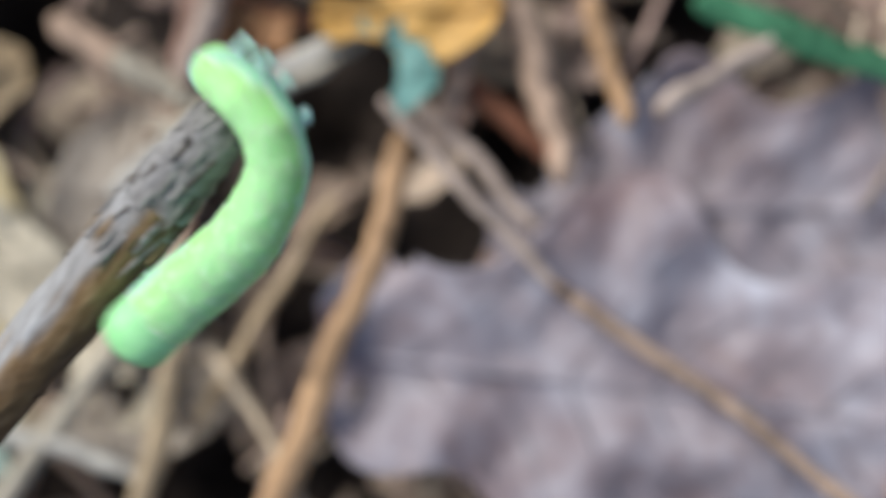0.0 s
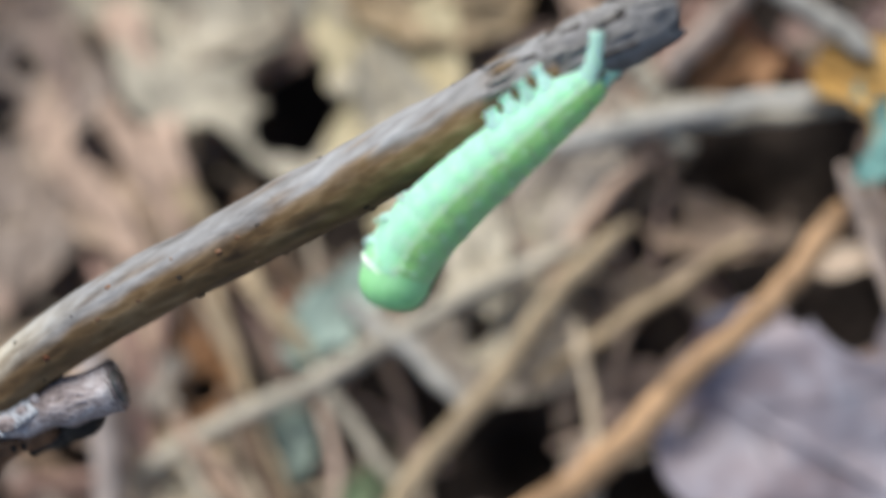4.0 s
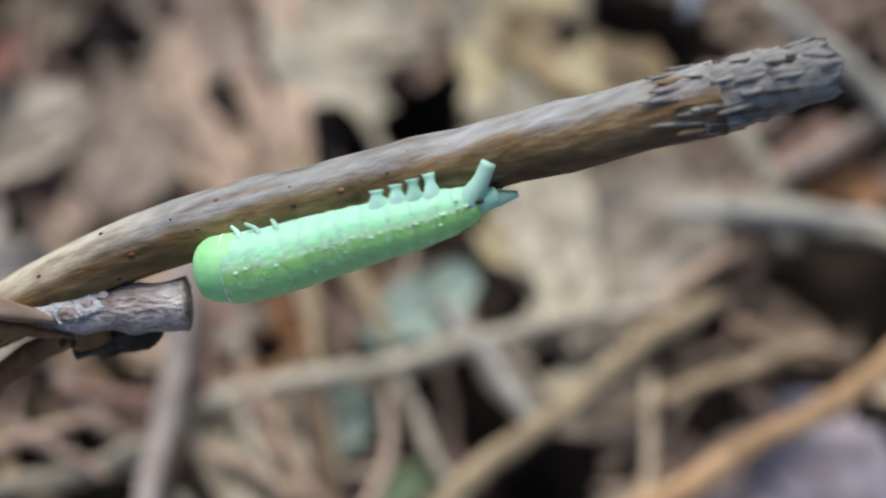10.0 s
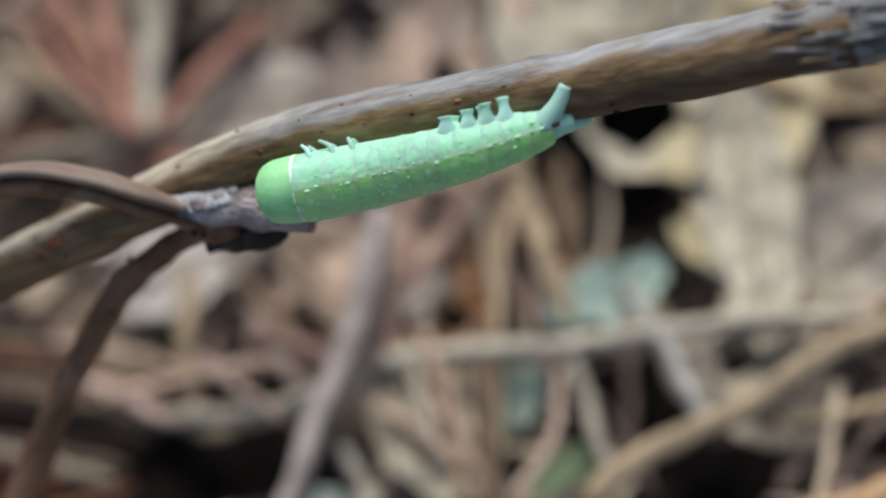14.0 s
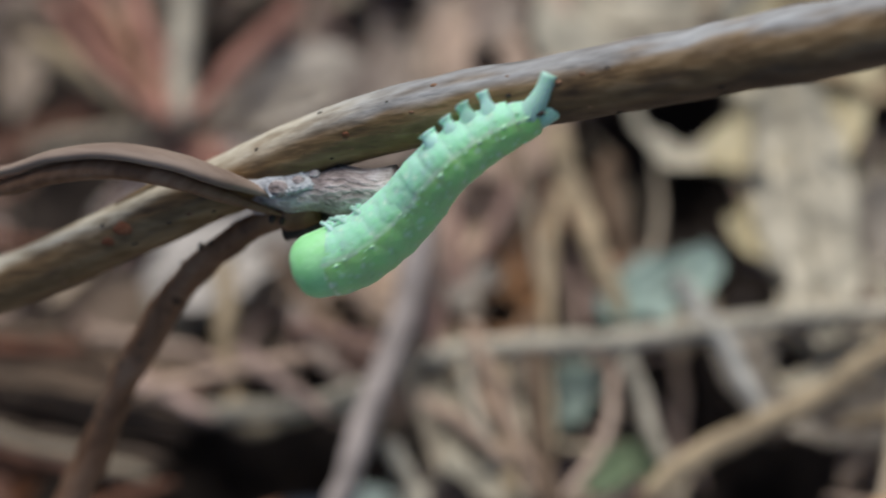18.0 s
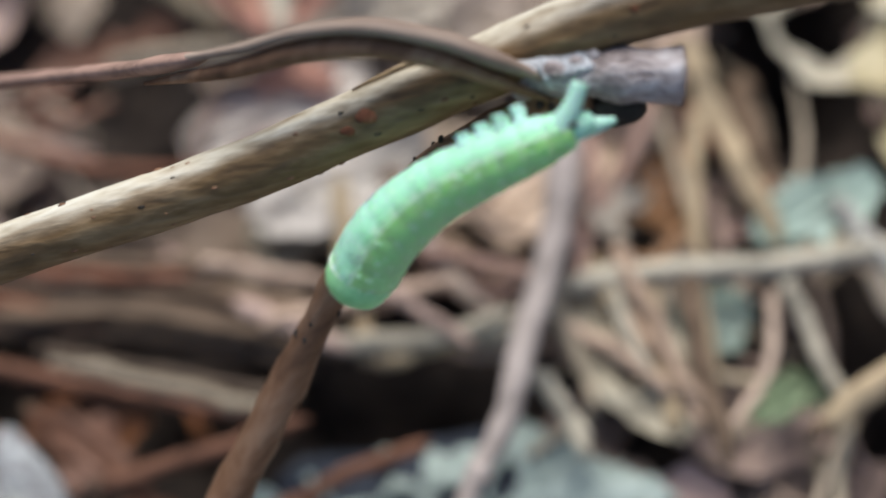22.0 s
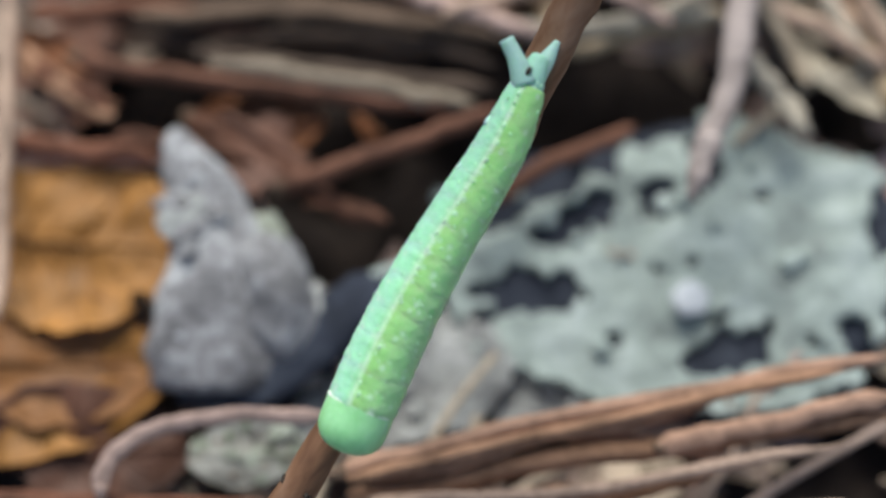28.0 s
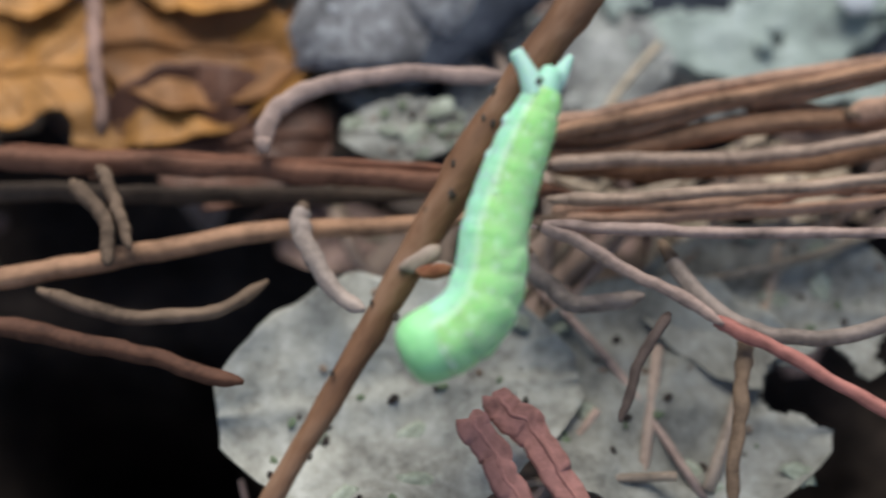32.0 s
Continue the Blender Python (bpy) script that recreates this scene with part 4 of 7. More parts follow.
slab("lichen_bark", "small bark piece with mauve-grey lichen", (-33.5, -24.2, -2.5), 9.0, 5.0, 8, 15.0,
     [(-37.0, -20.7, 1.1), (-38.5, -23.0, 1.1), (-35.2, -29.1, 1.3)], CRUST_GREY)


def bare_strip():
    """A strip of bare blue-black bark between two lichen crusts."""
    th = empty("bark_strip", -49.0, -25.0, 0)
    path = smooth_path([Vector(p) - Vector((-49.0, -25.0, 0)) for p in ((-41.0, -19.5, 2.5), (-45.1, -21.8, 3.2), (-48.0, -25.6, 3.4), (-51.4, -29.4, 3.0), (-57.5, -30.3, 2.2))], 6)
    part("strip", tube(path, lambda u: 0.5 + 2.0 * math.sin(math.pi * min(1, 0.12 + u)), 12, 0.4, 0.25, 4.0, freq=0.5), SLATE, th)
    rim = [p + Vector((0.9, 1.9, -0.3)) for p in path[2:-2]]
    part("lichen_rim", tube(rim, 0.9, 9, 0.6, 0.5, 6.0, freq=0.8), CRUST, th, "pale lichen rim")
    tagged(th, "strip of bare blue-black bark beside pale lichen", "bark strip")


bare_strip()


def bark_horn(x, y, z):
    """A blunt upright horn of lichen-grey bark, broad at its foot."""
    th = empty("bark_horn", x, y, z)
    path = smooth_path([Vector(p) - Vector((x, y, z)) for p in ((-60.9, -9.7, 6.5), (-59.1, -13.2, 6.0), (-56.5, -17.8, 5.0), (-54.9, -23.2, 3.5), (-54.3, -28.7, 1.0))], 6)
    part("horn", tube(path, lambda u: 0.9 + 5.4 * min(1, 1.15 * u) ** 1.1 - (0.5 if u < 0.03 else 0), 26, 0.55, 0.26, 2.0, freq=0.3), HORN, th)
    for spot, s, m in ((Vector((-58.7, -17.2, 6.9)), 1.4, CRUST_GREY), (Vector((-52.8, -18.1, 5.0)), 1.8, MOSS_GREY), (Vector((-49.6, -23.5, 3.6)), 2.3, CRUST_GREY)):
        part("lichen_lobe", ball(s * 1.2, s * 1.5, s * 0.4, 14, 20, lambda q: 1 + 0.35 * noise.noise(q * 0.9 + spot * 0.3)), m, th, "lobe of lichen", at=mm(*(spot - Vector((x, y, z))), 0, 0, -25))
    part("shoulder", ball(3.6, 6.2, 4.2, 18, 28, lambda q: 1 + 0.22 * noise.noise(q * 0.35 + Vector((3, 1, 0)))), HORN, th, "lichen-grey shoulder of the bark", at=mm(*(Vector((-51.6, -21.5, 3.0)) - Vector((x, y, z))), 0, 0, 35))
    rnd = random.Random(4)
    for k in range(7):
        i = rnd.randrange(8, 22)
        s = rnd.uniform(0.6, 1.3)
        spot = path[i] + Vector((rnd.uniform(-2.5, 2.5), rnd.uniform(-1.5, 1.5), 0.7 + 0.1 * i))
        part("lichen_lump", ball(s * 1.3, s, 0.5, 10, 16, lambda q: 1 + 0.5 * noise.noise(q * 1.1 + Vector((k, 0, 0)))), HORN, th, at=mm(*spot, 0, 0, 40 * k))
    tagged(th, "blunt horn of bark covered in ash-grey lichen", "bark piece")


bark_horn(-56.0, -17.5, 3.0)

# ---------------------------------------------------------------- stems, needles and sticks on the litter
strand("leaf_stalk", "ORANGE", 1.32, (17.0, -1.4, 5.0), (38.0, 8.0, 5.0), (53.0, 19.4, 5.0))
strand("leaf_stalk", "PINK_TAN", 0.68, (55.5, 0.6, 7.0), (60.4, -15.9, 7.0), (64.4, -31.4, 7.0))
strand("grass_stem", "GREY_PINK", 0.60, (53.8, 22.1, 6.5), (54.7, 11.0, 6.5), (55.7, -1.2, 6.5))
strand("leaf_stalk", "PINK_TAN", 1.3, (67.9, 22.8, 4.0), (65.5, 14.8, 4.0), (61.1, 7.3, 4.0))
strand("leaf_stalk", "PINK_TAN", 0.95, (65.7, 24.8, 4.0), (60.6, 20.6, 4.0), (54.4, 16.1, 4.0))
strand("leaf_stalk", "RUST", 0.98, (60.4, 20.2, 1.0), (61.5, 14.4, 1.0), (62.1, 9.7, 1.0))
strand("leaf_stalk", "ORANGE", 0.88, (73.4, 18.7, 3.0), (71.2, 13.2, 3.0), (69.2, 7.5, 3.0))
strand("grass_stem", "GREY_PINK", 0.80, (71.2, 6.6, 5.0), (77.3, 6.2, 5.0), (83.8, 5.6, 5.0))
strand("grass_stem", "MOSS", 1.35, (80.2, 12.3, 5.0), (85.2, 3.6, 5.0), (90.1, -6.1, 5.0), flat=0.5)
strand("grass_stem", "PINK_BROWN", 1.1, (47.5, 42.1, 3.0), (43.3, 38.9, 3.0), (39.2, 35.6, 3.0))
strand("grass_stem", "PINK_TAN", 1.25, (34.9, 48.1, 3.0), (37.4, 39.3, 3.0), (40.2, 31.1, 3.0))
strand("grass_stem", "BEIGE", 0.68, (35.4, 32.8, 6.0), (44.2, 29.6, 6.0), (53.1, 27.6, 6.0))
strand("grass_stem", "GREY_STICK", 1.09, (30.0, 30.8, 6.0), (42.1, 30.4, 6.0), (54.3, 28.7, 6.0))
strand("grass_stem", "GREY_PINK", 0.75, (55.8, 21.4, 4.0), (56.7, 13.2, 4.0), (57.4, 4.9, 4.0))
strand("dry_twig", "GREY_STICK", 1.1, (40.4, 53.0, 9.0), (50.0, 42.0, 9.0), (58.8, 30.0, 9.0))
strand("grass_stem", "GREY_PINK", 1.1, (40.3, 34.1, 6.0), (49.3, 39.8, 6.0), (61.0, 47.6, 6.0))
strand("grass_stem", "BEIGE", 1.19, (37.2, 40.9, 5.0), (39.6, 34.6, 5.0), (41.8, 27.3, 5.0))
strand("grass_stem", "BEIGE", 1.34, (38.1, 31.5, 5.0), (47.9, 29.8, 5.0), (58.6, 28.2, 5.0))
strand("grass_stem", "BEIGE", 0.96, (-15.5, 10.6, 4.0), (2.8, 15.7, 4.0), (30.9, 21.9, 4.0))
strand("grass_stem", "TAN", 1.12, (6.6, -0.2, 5.0), (19.2, 11.4, 5.0), (35.2, 22.5, 5.0))
strand("grass_stem", "GREY_STICK", 0.86, (7.1, 22.4, 4.0), (12.3, 16.1, 4.0), (16.9, 9.0, 4.0))
strand("grass_stem", "BEIGE", 0.73, (3.0, 17.0, 3.0), (5.9, 9.9, 3.0), (9.7, 2.9, 3.0))
strand("dry_twig", "PALE_TWIG", 1.45, (-16.2, 24.9, 9.0), (-17.2, 1.0, 9.0), (-20.3, -13.1, 9.0), taper=0.45)
strand("leaf_strip", "SALMON", 2.07, (-11.6, 59.9, 3.0), (-9.0, 48.1, 3.0), (-6.8, 36.3, 3.0), flat=0.25)
strand("leaf_strip", "SALMON", 1.94, (-22.6, 50.2, 3.0), (-17.5, 42.8, 3.0), (-12.2, 30.7, 3.0), flat=0.25)
strand("grass_stem", "TAN", 1.13, (-8.1, 38.8, 3.0), (-3.2, 29.2, 3.0), (2.9, 17.6, 3.0))
strand("grass_stem", "BROWN", 1.25, (-1.8, 36.7, 0.0), (-0.4, 30.1, 0.0), (3.2, 23.2, 0.0))
strand("leaf_strip", "SALMON", 1.47, (-14.6, 49.0, 3.0), (-11.2, 42.0, 3.0), (-7.9, 32.0, 3.0), flat=0.3)
strand("leaf_strip", "ROSE", 0.95, (-44.2, -55.2, 8.0), (-41.9, -58.3, 8.0), (-39.4, -62.4, 8.0), flat=0.35)
strand("leaf_strip", "ROSE", 1.1, (-42.6, -53.1, 7.0), (-39.6, -56.4, 7.0), (-35.6, -61.8, 7.0), flat=0.35)
strand("pine_needle", "TAN", 1.17, (-68.5, 42.1, 5.0), (-57.1, 37.2, 5.0), (-47.6, 31.9, 5.0))
strand("pine_needle", "BRICK", 1.1, (-67.2, 52.5, 4.0), (-57.8, 42.4, 4.0), (-49.1, 33.1, 4.0))
strand("pine_needle", "BRICK", 1.25, (-58.9, 51.3, 6.0), (-52.8, 41.3, 6.0), (-46.9, 32.1, 6.0))
strand("pine_needle", "BEIGE", 1.49, (-51.5, 52.2, 5.0), (-49.2, 42.1, 5.0), (-46.8, 32.6, 5.0))
strand("pine_needle", "BRICK", 1.25, (-38.5, 50.9, 4.0), (-42.6, 42.3, 4.0), (-47.1, 33.2, 4.0))
strand("pine_needle", "DRAB", 1.1, (-64.3, 28.5, 4.0), (-57.1, 31.1, 4.0), (-48.9, 32.4, 4.0))
strand("leaf_strip", "BRICK", 2.0, (-53.5, 34.7, 2.0), (-47.7, 32.1, 2.0), (-40.9, 30.4, 2.0), flat=0.5)
strand("pine_needle", "BRICK", 0.75, (-67.9, 47.2, 7.0), (-58.0, 39.5, 7.0), (-49.2, 33.1, 7.0))
strand("pine_needle", "ORANGE_BROWN", 0.60, (-59.4, 46.3, 7.0), (-53.5, 39.9, 7.0), (-48.2, 32.9, 7.0))
strand("grass_stem", "TAN", 0.98, (-32.8, 2.1, 3.0), (-25.7, 4.6, 3.0), (-18.0, 6.9, 3.0))
strand("grass_stem", "TAN", 0.94, (-37.5, 19.1, 4.0), (-34.8, 10.5, 4.0), (-31.3, 1.4, 4.0))
strand("grass_stem", "BROWN", 1.19, (-58.6, 6.9, 2.0), (-46.8, 6.3, 2.0), (-36.4, 6.2, 2.0))
strand("grass_stem", "BROWN", 1.04, (-34.1, 21.1, 2.0), (-27.9, 15.4, 2.0), (-19.4, 10.9, 2.0))
strand("pine_needle", "DARK_BROWN", 1.02, (-70.6, 2.5, 3.0), (-53.4, 3.5, 3.0), (-34.3, 4.0, 3.0))
strand("pine_needle", "DARK_BROWN", 0.83, (-61.0, -1.8, 5.0), (-49.1, -2.7, 5.0), (-36.2, -2.9, 5.0))
strand("pine_needle", "BROWN", 0.78, (-59.8, 6.3, 4.0), (-47.7, 6.0, 4.0), (-34.2, 4.3, 4.0))
strand("pine_needle", "BROWN", 0.79, (-70.7, 4.9, 3.0), (-56.2, 4.6, 3.0), (-42.8, 5.6, 3.0))
strand("pine_needle", "BROWN", 0.71, (-71.2, 7.5, 5.0), (-60.8, 7.3, 5.0), (-44.9, 8.2, 5.0))
strand("pine_needle", "DARK_BROWN", 0.79, (-68.3, 0.4, 2.0), (-55.7, 1.1, 2.0), (-42.2, 0.8, 2.0))
strand("pine_needle", "DARK_RUST", 0.79, (-52.4, -13.3, 5.0), (-44.4, -9.6, 5.0), (-35.0, -4.8, 5.0))
strand("pine_needle", "DARK_RUST", 0.71, (-37.4, -13.7, 4.0), (-30.9, -8.8, 4.0), (-24.6, -4.8, 4.0))
strand("pine_needle", "DARK_RUST", 0.91, (-61.5, -6.7, 3.0), (-53.7, -10.3, 3.0), (-43.4, -14.5, 3.0))
strand("pine_needle", "DARK_RUST", 0.74, (-66.1, -10.0, 4.0), (-61.7, -9.8, 4.0), (-54.7, -10.8, 4.0))
strand("grass_stem", "TAN", 0.75, (-31.4, 1.7, 4.0), (-25.6, 3.8, 4.0), (-19.4, 8.0, 4.0))
strand("grass_stem", "BEIGE", 0.59, (-15.7, 2.5, 4.0), (-13.7, -0.3, 4.0), (-11.3, -3.0, 4.0))
strand("grass_stem", "TAN", 0.91, (-17.2, 17.1, 3.0), (-13.6, 13.6, 3.0), (-10.1, 9.9, 3.0))
strand("grass_stem", "GREY_PINK", 0.83, (-28.8, 14.6, 4.0), (-25.4, 10.5, 4.0), (-20.7, 7.2, 4.0))
strand("grass_stem", "BEIGE", 0.80, (-34.7, 2.6, 4.0), (-27.3, 4.2, 4.0), (-18.5, 6.1, 4.0))
strand("grass_stem", "BROWN", 0.93, (-5.5, 16.9, 4.0), (-3.1, 6.6, 4.0), (0.5, -3.5, 4.0))
strand("grass_stem", "PINK_TAN", 0.78, (-11.7, 16.0, 4.0), (-7.3, 8.4, 4.0), (-2.2, 1.4, 4.0))
strand("grass_stem", "BEIGE", 0.66, (-16.5, 2.6, 4.0), (-13.7, -0.8, 4.0), (-10.9, -4.5, 4.0))
strand("grass_stem", "BEIGE", 0.76, (-35.2, 2.7, 5.0), (-26.8, 3.8, 5.0), (-19.0, 7.6, 5.0))
strand("pine_needle", "PINK_BROWN", 0.71, (-48.6, 6.2, 4.0), (-41.4, 5.0, 4.0), (-33.4, 2.8, 4.0))
strand("pine_needle", "PINK_BROWN", 0.74, (-78.1, -11.6, 3.0), (-70.5, -11.4, 3.0), (-61.1, -10.7, 3.0))
strand("pine_needle", "DRAB", 0.70, (-17.3, 11.1, 4.0), (-14.1, 6.2, 4.0), (-11.0, -0.0, 4.0))
strand("pine_needle", "BEIGE", 0.61, (-11.8, 13.2, 4.0), (-9.2, 7.2, 4.0), (-5.8, 2.4, 4.0))
strand("pine_needle", "TAN", 0.84, (-8.4, 12.4, 3.0), (-6.2, 5.8, 3.0), (-4.2, -0.9, 3.0))
strand("pine_needle", "PINK_BROWN", 0.65, (-28.8, 10.6, 3.0), (-21.1, 10.2, 3.0), (-11.7, 12.2, 3.0))
strand("pine_needle", "PINK_TAN", 0.68, (-77.3, 1.7, 6.0), (-74.4, -12.7, 6.0), (-71.5, -26.7, 6.0))
strand("pine_needle", "DARK_RUST", 0.75, (-71.6, -3.2, 5.0), (-57.0, -4.5, 5.0), (-37.9, -4.8, 5.0))
strand("pine_needle", "RUST", 0.75, (-74.2, -4.5, 5.0), (-71.5, -5.8, 5.0), (-66.8, -7.5, 5.0))
strand("pine_needle", "PINK_BROWN", 0.55, (-74.9, -26.1, 5.0), (-73.4, -31.9, 5.0), (-71.8, -38.0, 5.0))
strand("pine_needle", "SALMON", 0.61, (-40.9, 2.8, 6.0), (-33.6, 6.0, 6.0), (-24.4, 9.4, 6.0))
strand("pine_needle", "WHITE_PINK", 0.61, (-33.0, 8.8, 6.0), (-28.9, 6.9, 6.0), (-22.1, 3.6, 6.0))
strand("pine_needle", "PINK_BROWN", 0.65, (-28.4, 12.0, 5.0), (-22.6, 11.8, 5.0), (-15.9, 10.6, 5.0))
strand("pine_needle", "SALMON", 0.54, (-48.5, 7.8, 6.0), (-41.6, 8.2, 6.0), (-33.7, 7.1, 6.0))
strand("pine_needle", "RUST", 0.64, (-74.1, 6.7, 5.0), (-61.5, 5.8, 5.0), (-48.6, 7.3, 5.0))
strand("pine_needle", "BROWN", 0.7, (-66.8, 1.0, 5.0), (-50.3, 2.6, 5.0), (-33.3, 1.2, 5.0))
strand("pine_needle", "WHITE_PINK", 0.67, (-43.9, 4.7, 6.0), (-38.1, 3.2, 6.0), (-32.7, 1.5, 6.0))
strand("pine_needle", "RUST", 0.8, (-76.8, 0.7, 4.0), (-66.8, 2.1, 4.0), (-56.0, 1.6, 4.0))
strand("pine_needle", "SALMON", 0.74, (-14.8, 7.0, 4.0), (-10.2, 5.3, 4.0), (-4.8, 2.1, 4.0))
strand("pine_needle", "DARK_BROWN", 0.91, (-60.8, 0.1, 3.0), (-48.5, 1.8, 3.0), (-36.0, 0.2, 3.0))
strand("pine_needle", "RUST", 0.81, (-75.4, -11.3, 4.0), (-69.3, -11.0, 4.0), (-62.6, -11.4, 4.0))
strand("leaf_strip", "ORANGE_BROWN", 0.97, (-76.1, -3.0, 5.0), (-71.6, -5.8, 5.0), (-66.8, -7.9, 5.0), flat=0.4)
strand("pine_needle", "WHITE_PINK", 0.63, (-59.6, -39.6, 9.0), (-56.4, -34.2, 9.0), (-43.7, -32.4, 9.0))
strand("pine_needle", "COPPER", 0.70, (-44.1, -36.2, 8.0), (-28.7, -30.6, 8.0), (-5.4, -23.3, 8.0))
strand("pine_needle", "ORANGE_BROWN", 0.76, (-42.5, -37.0, 7.0), (-26.5, -32.8, 7.0), (-5.1, -27.4, 7.0))
strand("pine_needle", "COPPER", 0.76, (-21.6, -31.7, 8.0), (-13.9, -29.0, 8.0), (-5.4, -26.2, 8.0))
strand("pine_needle", "DARK_RUST", 0.75, (-79.8, -41.4, 7.0), (-60.4, -40.1, 7.0), (-39.0, -39.3, 7.0))
strand("pine_needle", "ORANGE_BROWN", 0.66, (-77.8, -50.3, 6.0), (-60.9, -44.8, 6.0), (-44.0, -40.9, 6.0))
strand("pine_needle", "BROWN", 0.46, (-72.7, -50.2, 7.0), (-64.0, -51.1, 7.0), (-58.2, -47.7, 7.0))
strand("pine_needle", "DARK_RUST", 0.6, (-76.8, -53.0, 7.0), (-67.2, -53.4, 7.0), (-58.6, -54.6, 7.0))
strand("pine_needle", "BROWN", 0.50, (-71.9, -42.8, 8.0), (-69.3, -45.3, 8.0), (-68.4, -48.3, 8.0))
strand("pine_needle", "GREY_PINK", 0.59, (-56.5, -42.5, 8.0), (-55.5, -46.3, 8.0), (-51.6, -49.3, 8.0))
strand("pine_needle", "WHITE_PINK", 0.37, (-41.8, -43.1, 10.0), (-30.8, -42.1, 10.0), (-11.3, -40.1, 10.0))
strand("pine_needle", "WHITE_PINK", 0.43, (-41.8, -42.9, 10.0), (-35.5, -45.2, 10.0), (-29.4, -48.2, 10.0))
strand("pine_needle", "RED", 0.45, (-29.9, -47.7, 9.5), (-24.4, -49.9, 9.5), (-14.9, -54.6, 9.5))
strand("pine_needle", "GREY_PINK", 0.52, (-33.3, -42.4, 8.0), (-24.8, -47.9, 8.0), (-12.4, -41.8, 8.0))
strand("dry_twig", "DARK_TWIG", 0.34, (-32.6, -47.5, 9.0), (-34.1, -50.8, 9.0), (-35.1, -54.8, 9.0))
strand("pine_needle", "BROWN", 0.48, (-27.6, -47.9, 8.0), (-27.8, -52.7, 8.0), (-27.8, -59.0, 8.0))
strand("pine_needle", "ORANGE_BROWN", 0.62, (-41.6, -35.9, 8.0), (-29.1, -32.0, 8.0), (-17.4, -27.6, 8.0))
strand("pine_needle", "ORANGE_BROWN", 0.80, (-42.2, -36.5, 6.0), (-30.4, -35.9, 6.0), (-16.8, -32.1, 6.0))
strand("pine_needle", "COPPER", 0.65, (-40.3, -40.7, 7.0), (-30.4, -38.6, 7.0), (-17.1, -35.8, 7.0))
strand("pine_needle", "GREY_PINK", 0.59, (-41.9, -43.5, 7.0), (-38.7, -46.6, 7.0), (-34.0, -45.8, 7.0))
strand("pine_needle", "COPPER", 0.68, (-28.0, -30.7, 6.0), (-22.9, -30.9, 6.0), (-16.4, -31.0, 6.0))
strand("pine_needle", "DARK_BROWN", 0.62, (-80.0, -43.0, 4.0), (-65.3, -41.2, 4.0), (-48.0, -39.1, 4.0))
strand("pine_needle", "ORANGE_BROWN", 0.44, (-42.5, -36.4, 9.0), (-28.1, -31.4, 9.0), (-9.0, -25.0, 9.0))
strand("pine_needle", "SALMON", 0.47, (-42.3, -38.1, 8.0), (-26.5, -35.1, 8.0), (-8.6, -30.1, 8.0))
strand("pine_needle", "PINK_TAN", 0.40, (-40.8, -40.7, 9.0), (-27.6, -38.4, 9.0), (-8.8, -34.2, 9.0))
strand("pine_needle", "COPPER", 0.44, (-41.1, -41.3, 7.0), (-25.4, -38.7, 7.0), (-8.2, -34.7, 7.0))
strand("pine_needle", "RUST", 0.42, (-77.2, -40.5, 7.0), (-63.0, -39.7, 7.0), (-47.1, -38.4, 7.0))
strand("pine_needle", "BROWN", 0.44, (-70.5, -41.6, 8.0), (-68.6, -44.3, 8.0), (-67.2, -47.0, 8.0))
strand("pine_needle", "SALMON", 0.73, (-15.0, 32.0, 4.0), (-16.0, 24.1, 4.0), (-16.2, 15.0, 4.0))
strand("pine_needle", "PINK_BROWN", 0.65, (-10.0, 31.8, 4.0), (-11.5, 23.3, 4.0), (-16.1, 13.4, 4.0))
strand("pine_needle", "TAN", 0.73, (-5.4, 32.8, 3.0), (-4.4, 17.2, 3.0), (-1.2, 3.3, 3.0))
strand("pine_needle", "PINK_TAN", 0.57, (-9.7, 9.7, 3.0), (-5.8, 4.9, 3.0), (-2.0, -0.7, 3.0))
strand("pine_needle", "RUST", 0.59, (-75.8, 20.7, 3.0), (-62.0, 18.1, 3.0), (-50.6, 19.7, 3.0))
strand("pine_needle", "SALMON", 0.61, (-16.5, 11.1, 4.0), (-15.9, 18.4, 4.0), (-14.8, 23.6, 4.0))
strand("pine_needle", "PINK_BROWN", 0.70, (-17.5, 33.1, 4.0), (-14.4, 21.9, 4.0), (-14.0, 10.3, 4.0))
strand("pine_needle", "RUST", 0.65, (-6.7, 32.2, 2.0), (-2.6, 26.6, 2.0), (2.2, 23.6, 2.0))
strand("pine_needle", "PINK_TAN", 0.70, (26.0, 18.4, 3.0), (33.2, 25.6, 3.0), (39.9, 29.3, 3.0))
strand("pine_needle", "TAN", 0.65, (21.8, 10.6, 2.0), (32.6, 14.3, 2.0), (45.2, 19.1, 2.0))
strand("pine_needle", "RUST", 0.70, (48.9, 40.6, 2.0), (50.9, 35.5, 2.0), (54.1, 31.8, 2.0))
strand("pine_needle", "RUST", 0.86, (58.6, 58.0, 3.0), (60.5, 52.5, 3.0), (63.3, 46.5, 3.0))

strand("pine_needle", "DRAB", 0.8, (-59.5, -2.9, 5.0), (-48.0, -3.7, 5.2), (-37.4, -4.5, 5.0))
strand("pine_needle", "BROWN", 0.8, (-56.0, 1.6, 3.0), (-46.0, 1.8, 3.0), (-37.0, 2.6, 3.0))

# ---------------------------------------------------------------- the twig
PIV = Vector((5.39, 11.66, 52.32))
twig = empty("twig", *PIV)
tagged(twig, "grey-brown twig with a lichen-grey cut stub and thin hanging stem", "twig")


def rel(*points):
    return [Vector(p) - PIV for p in points]


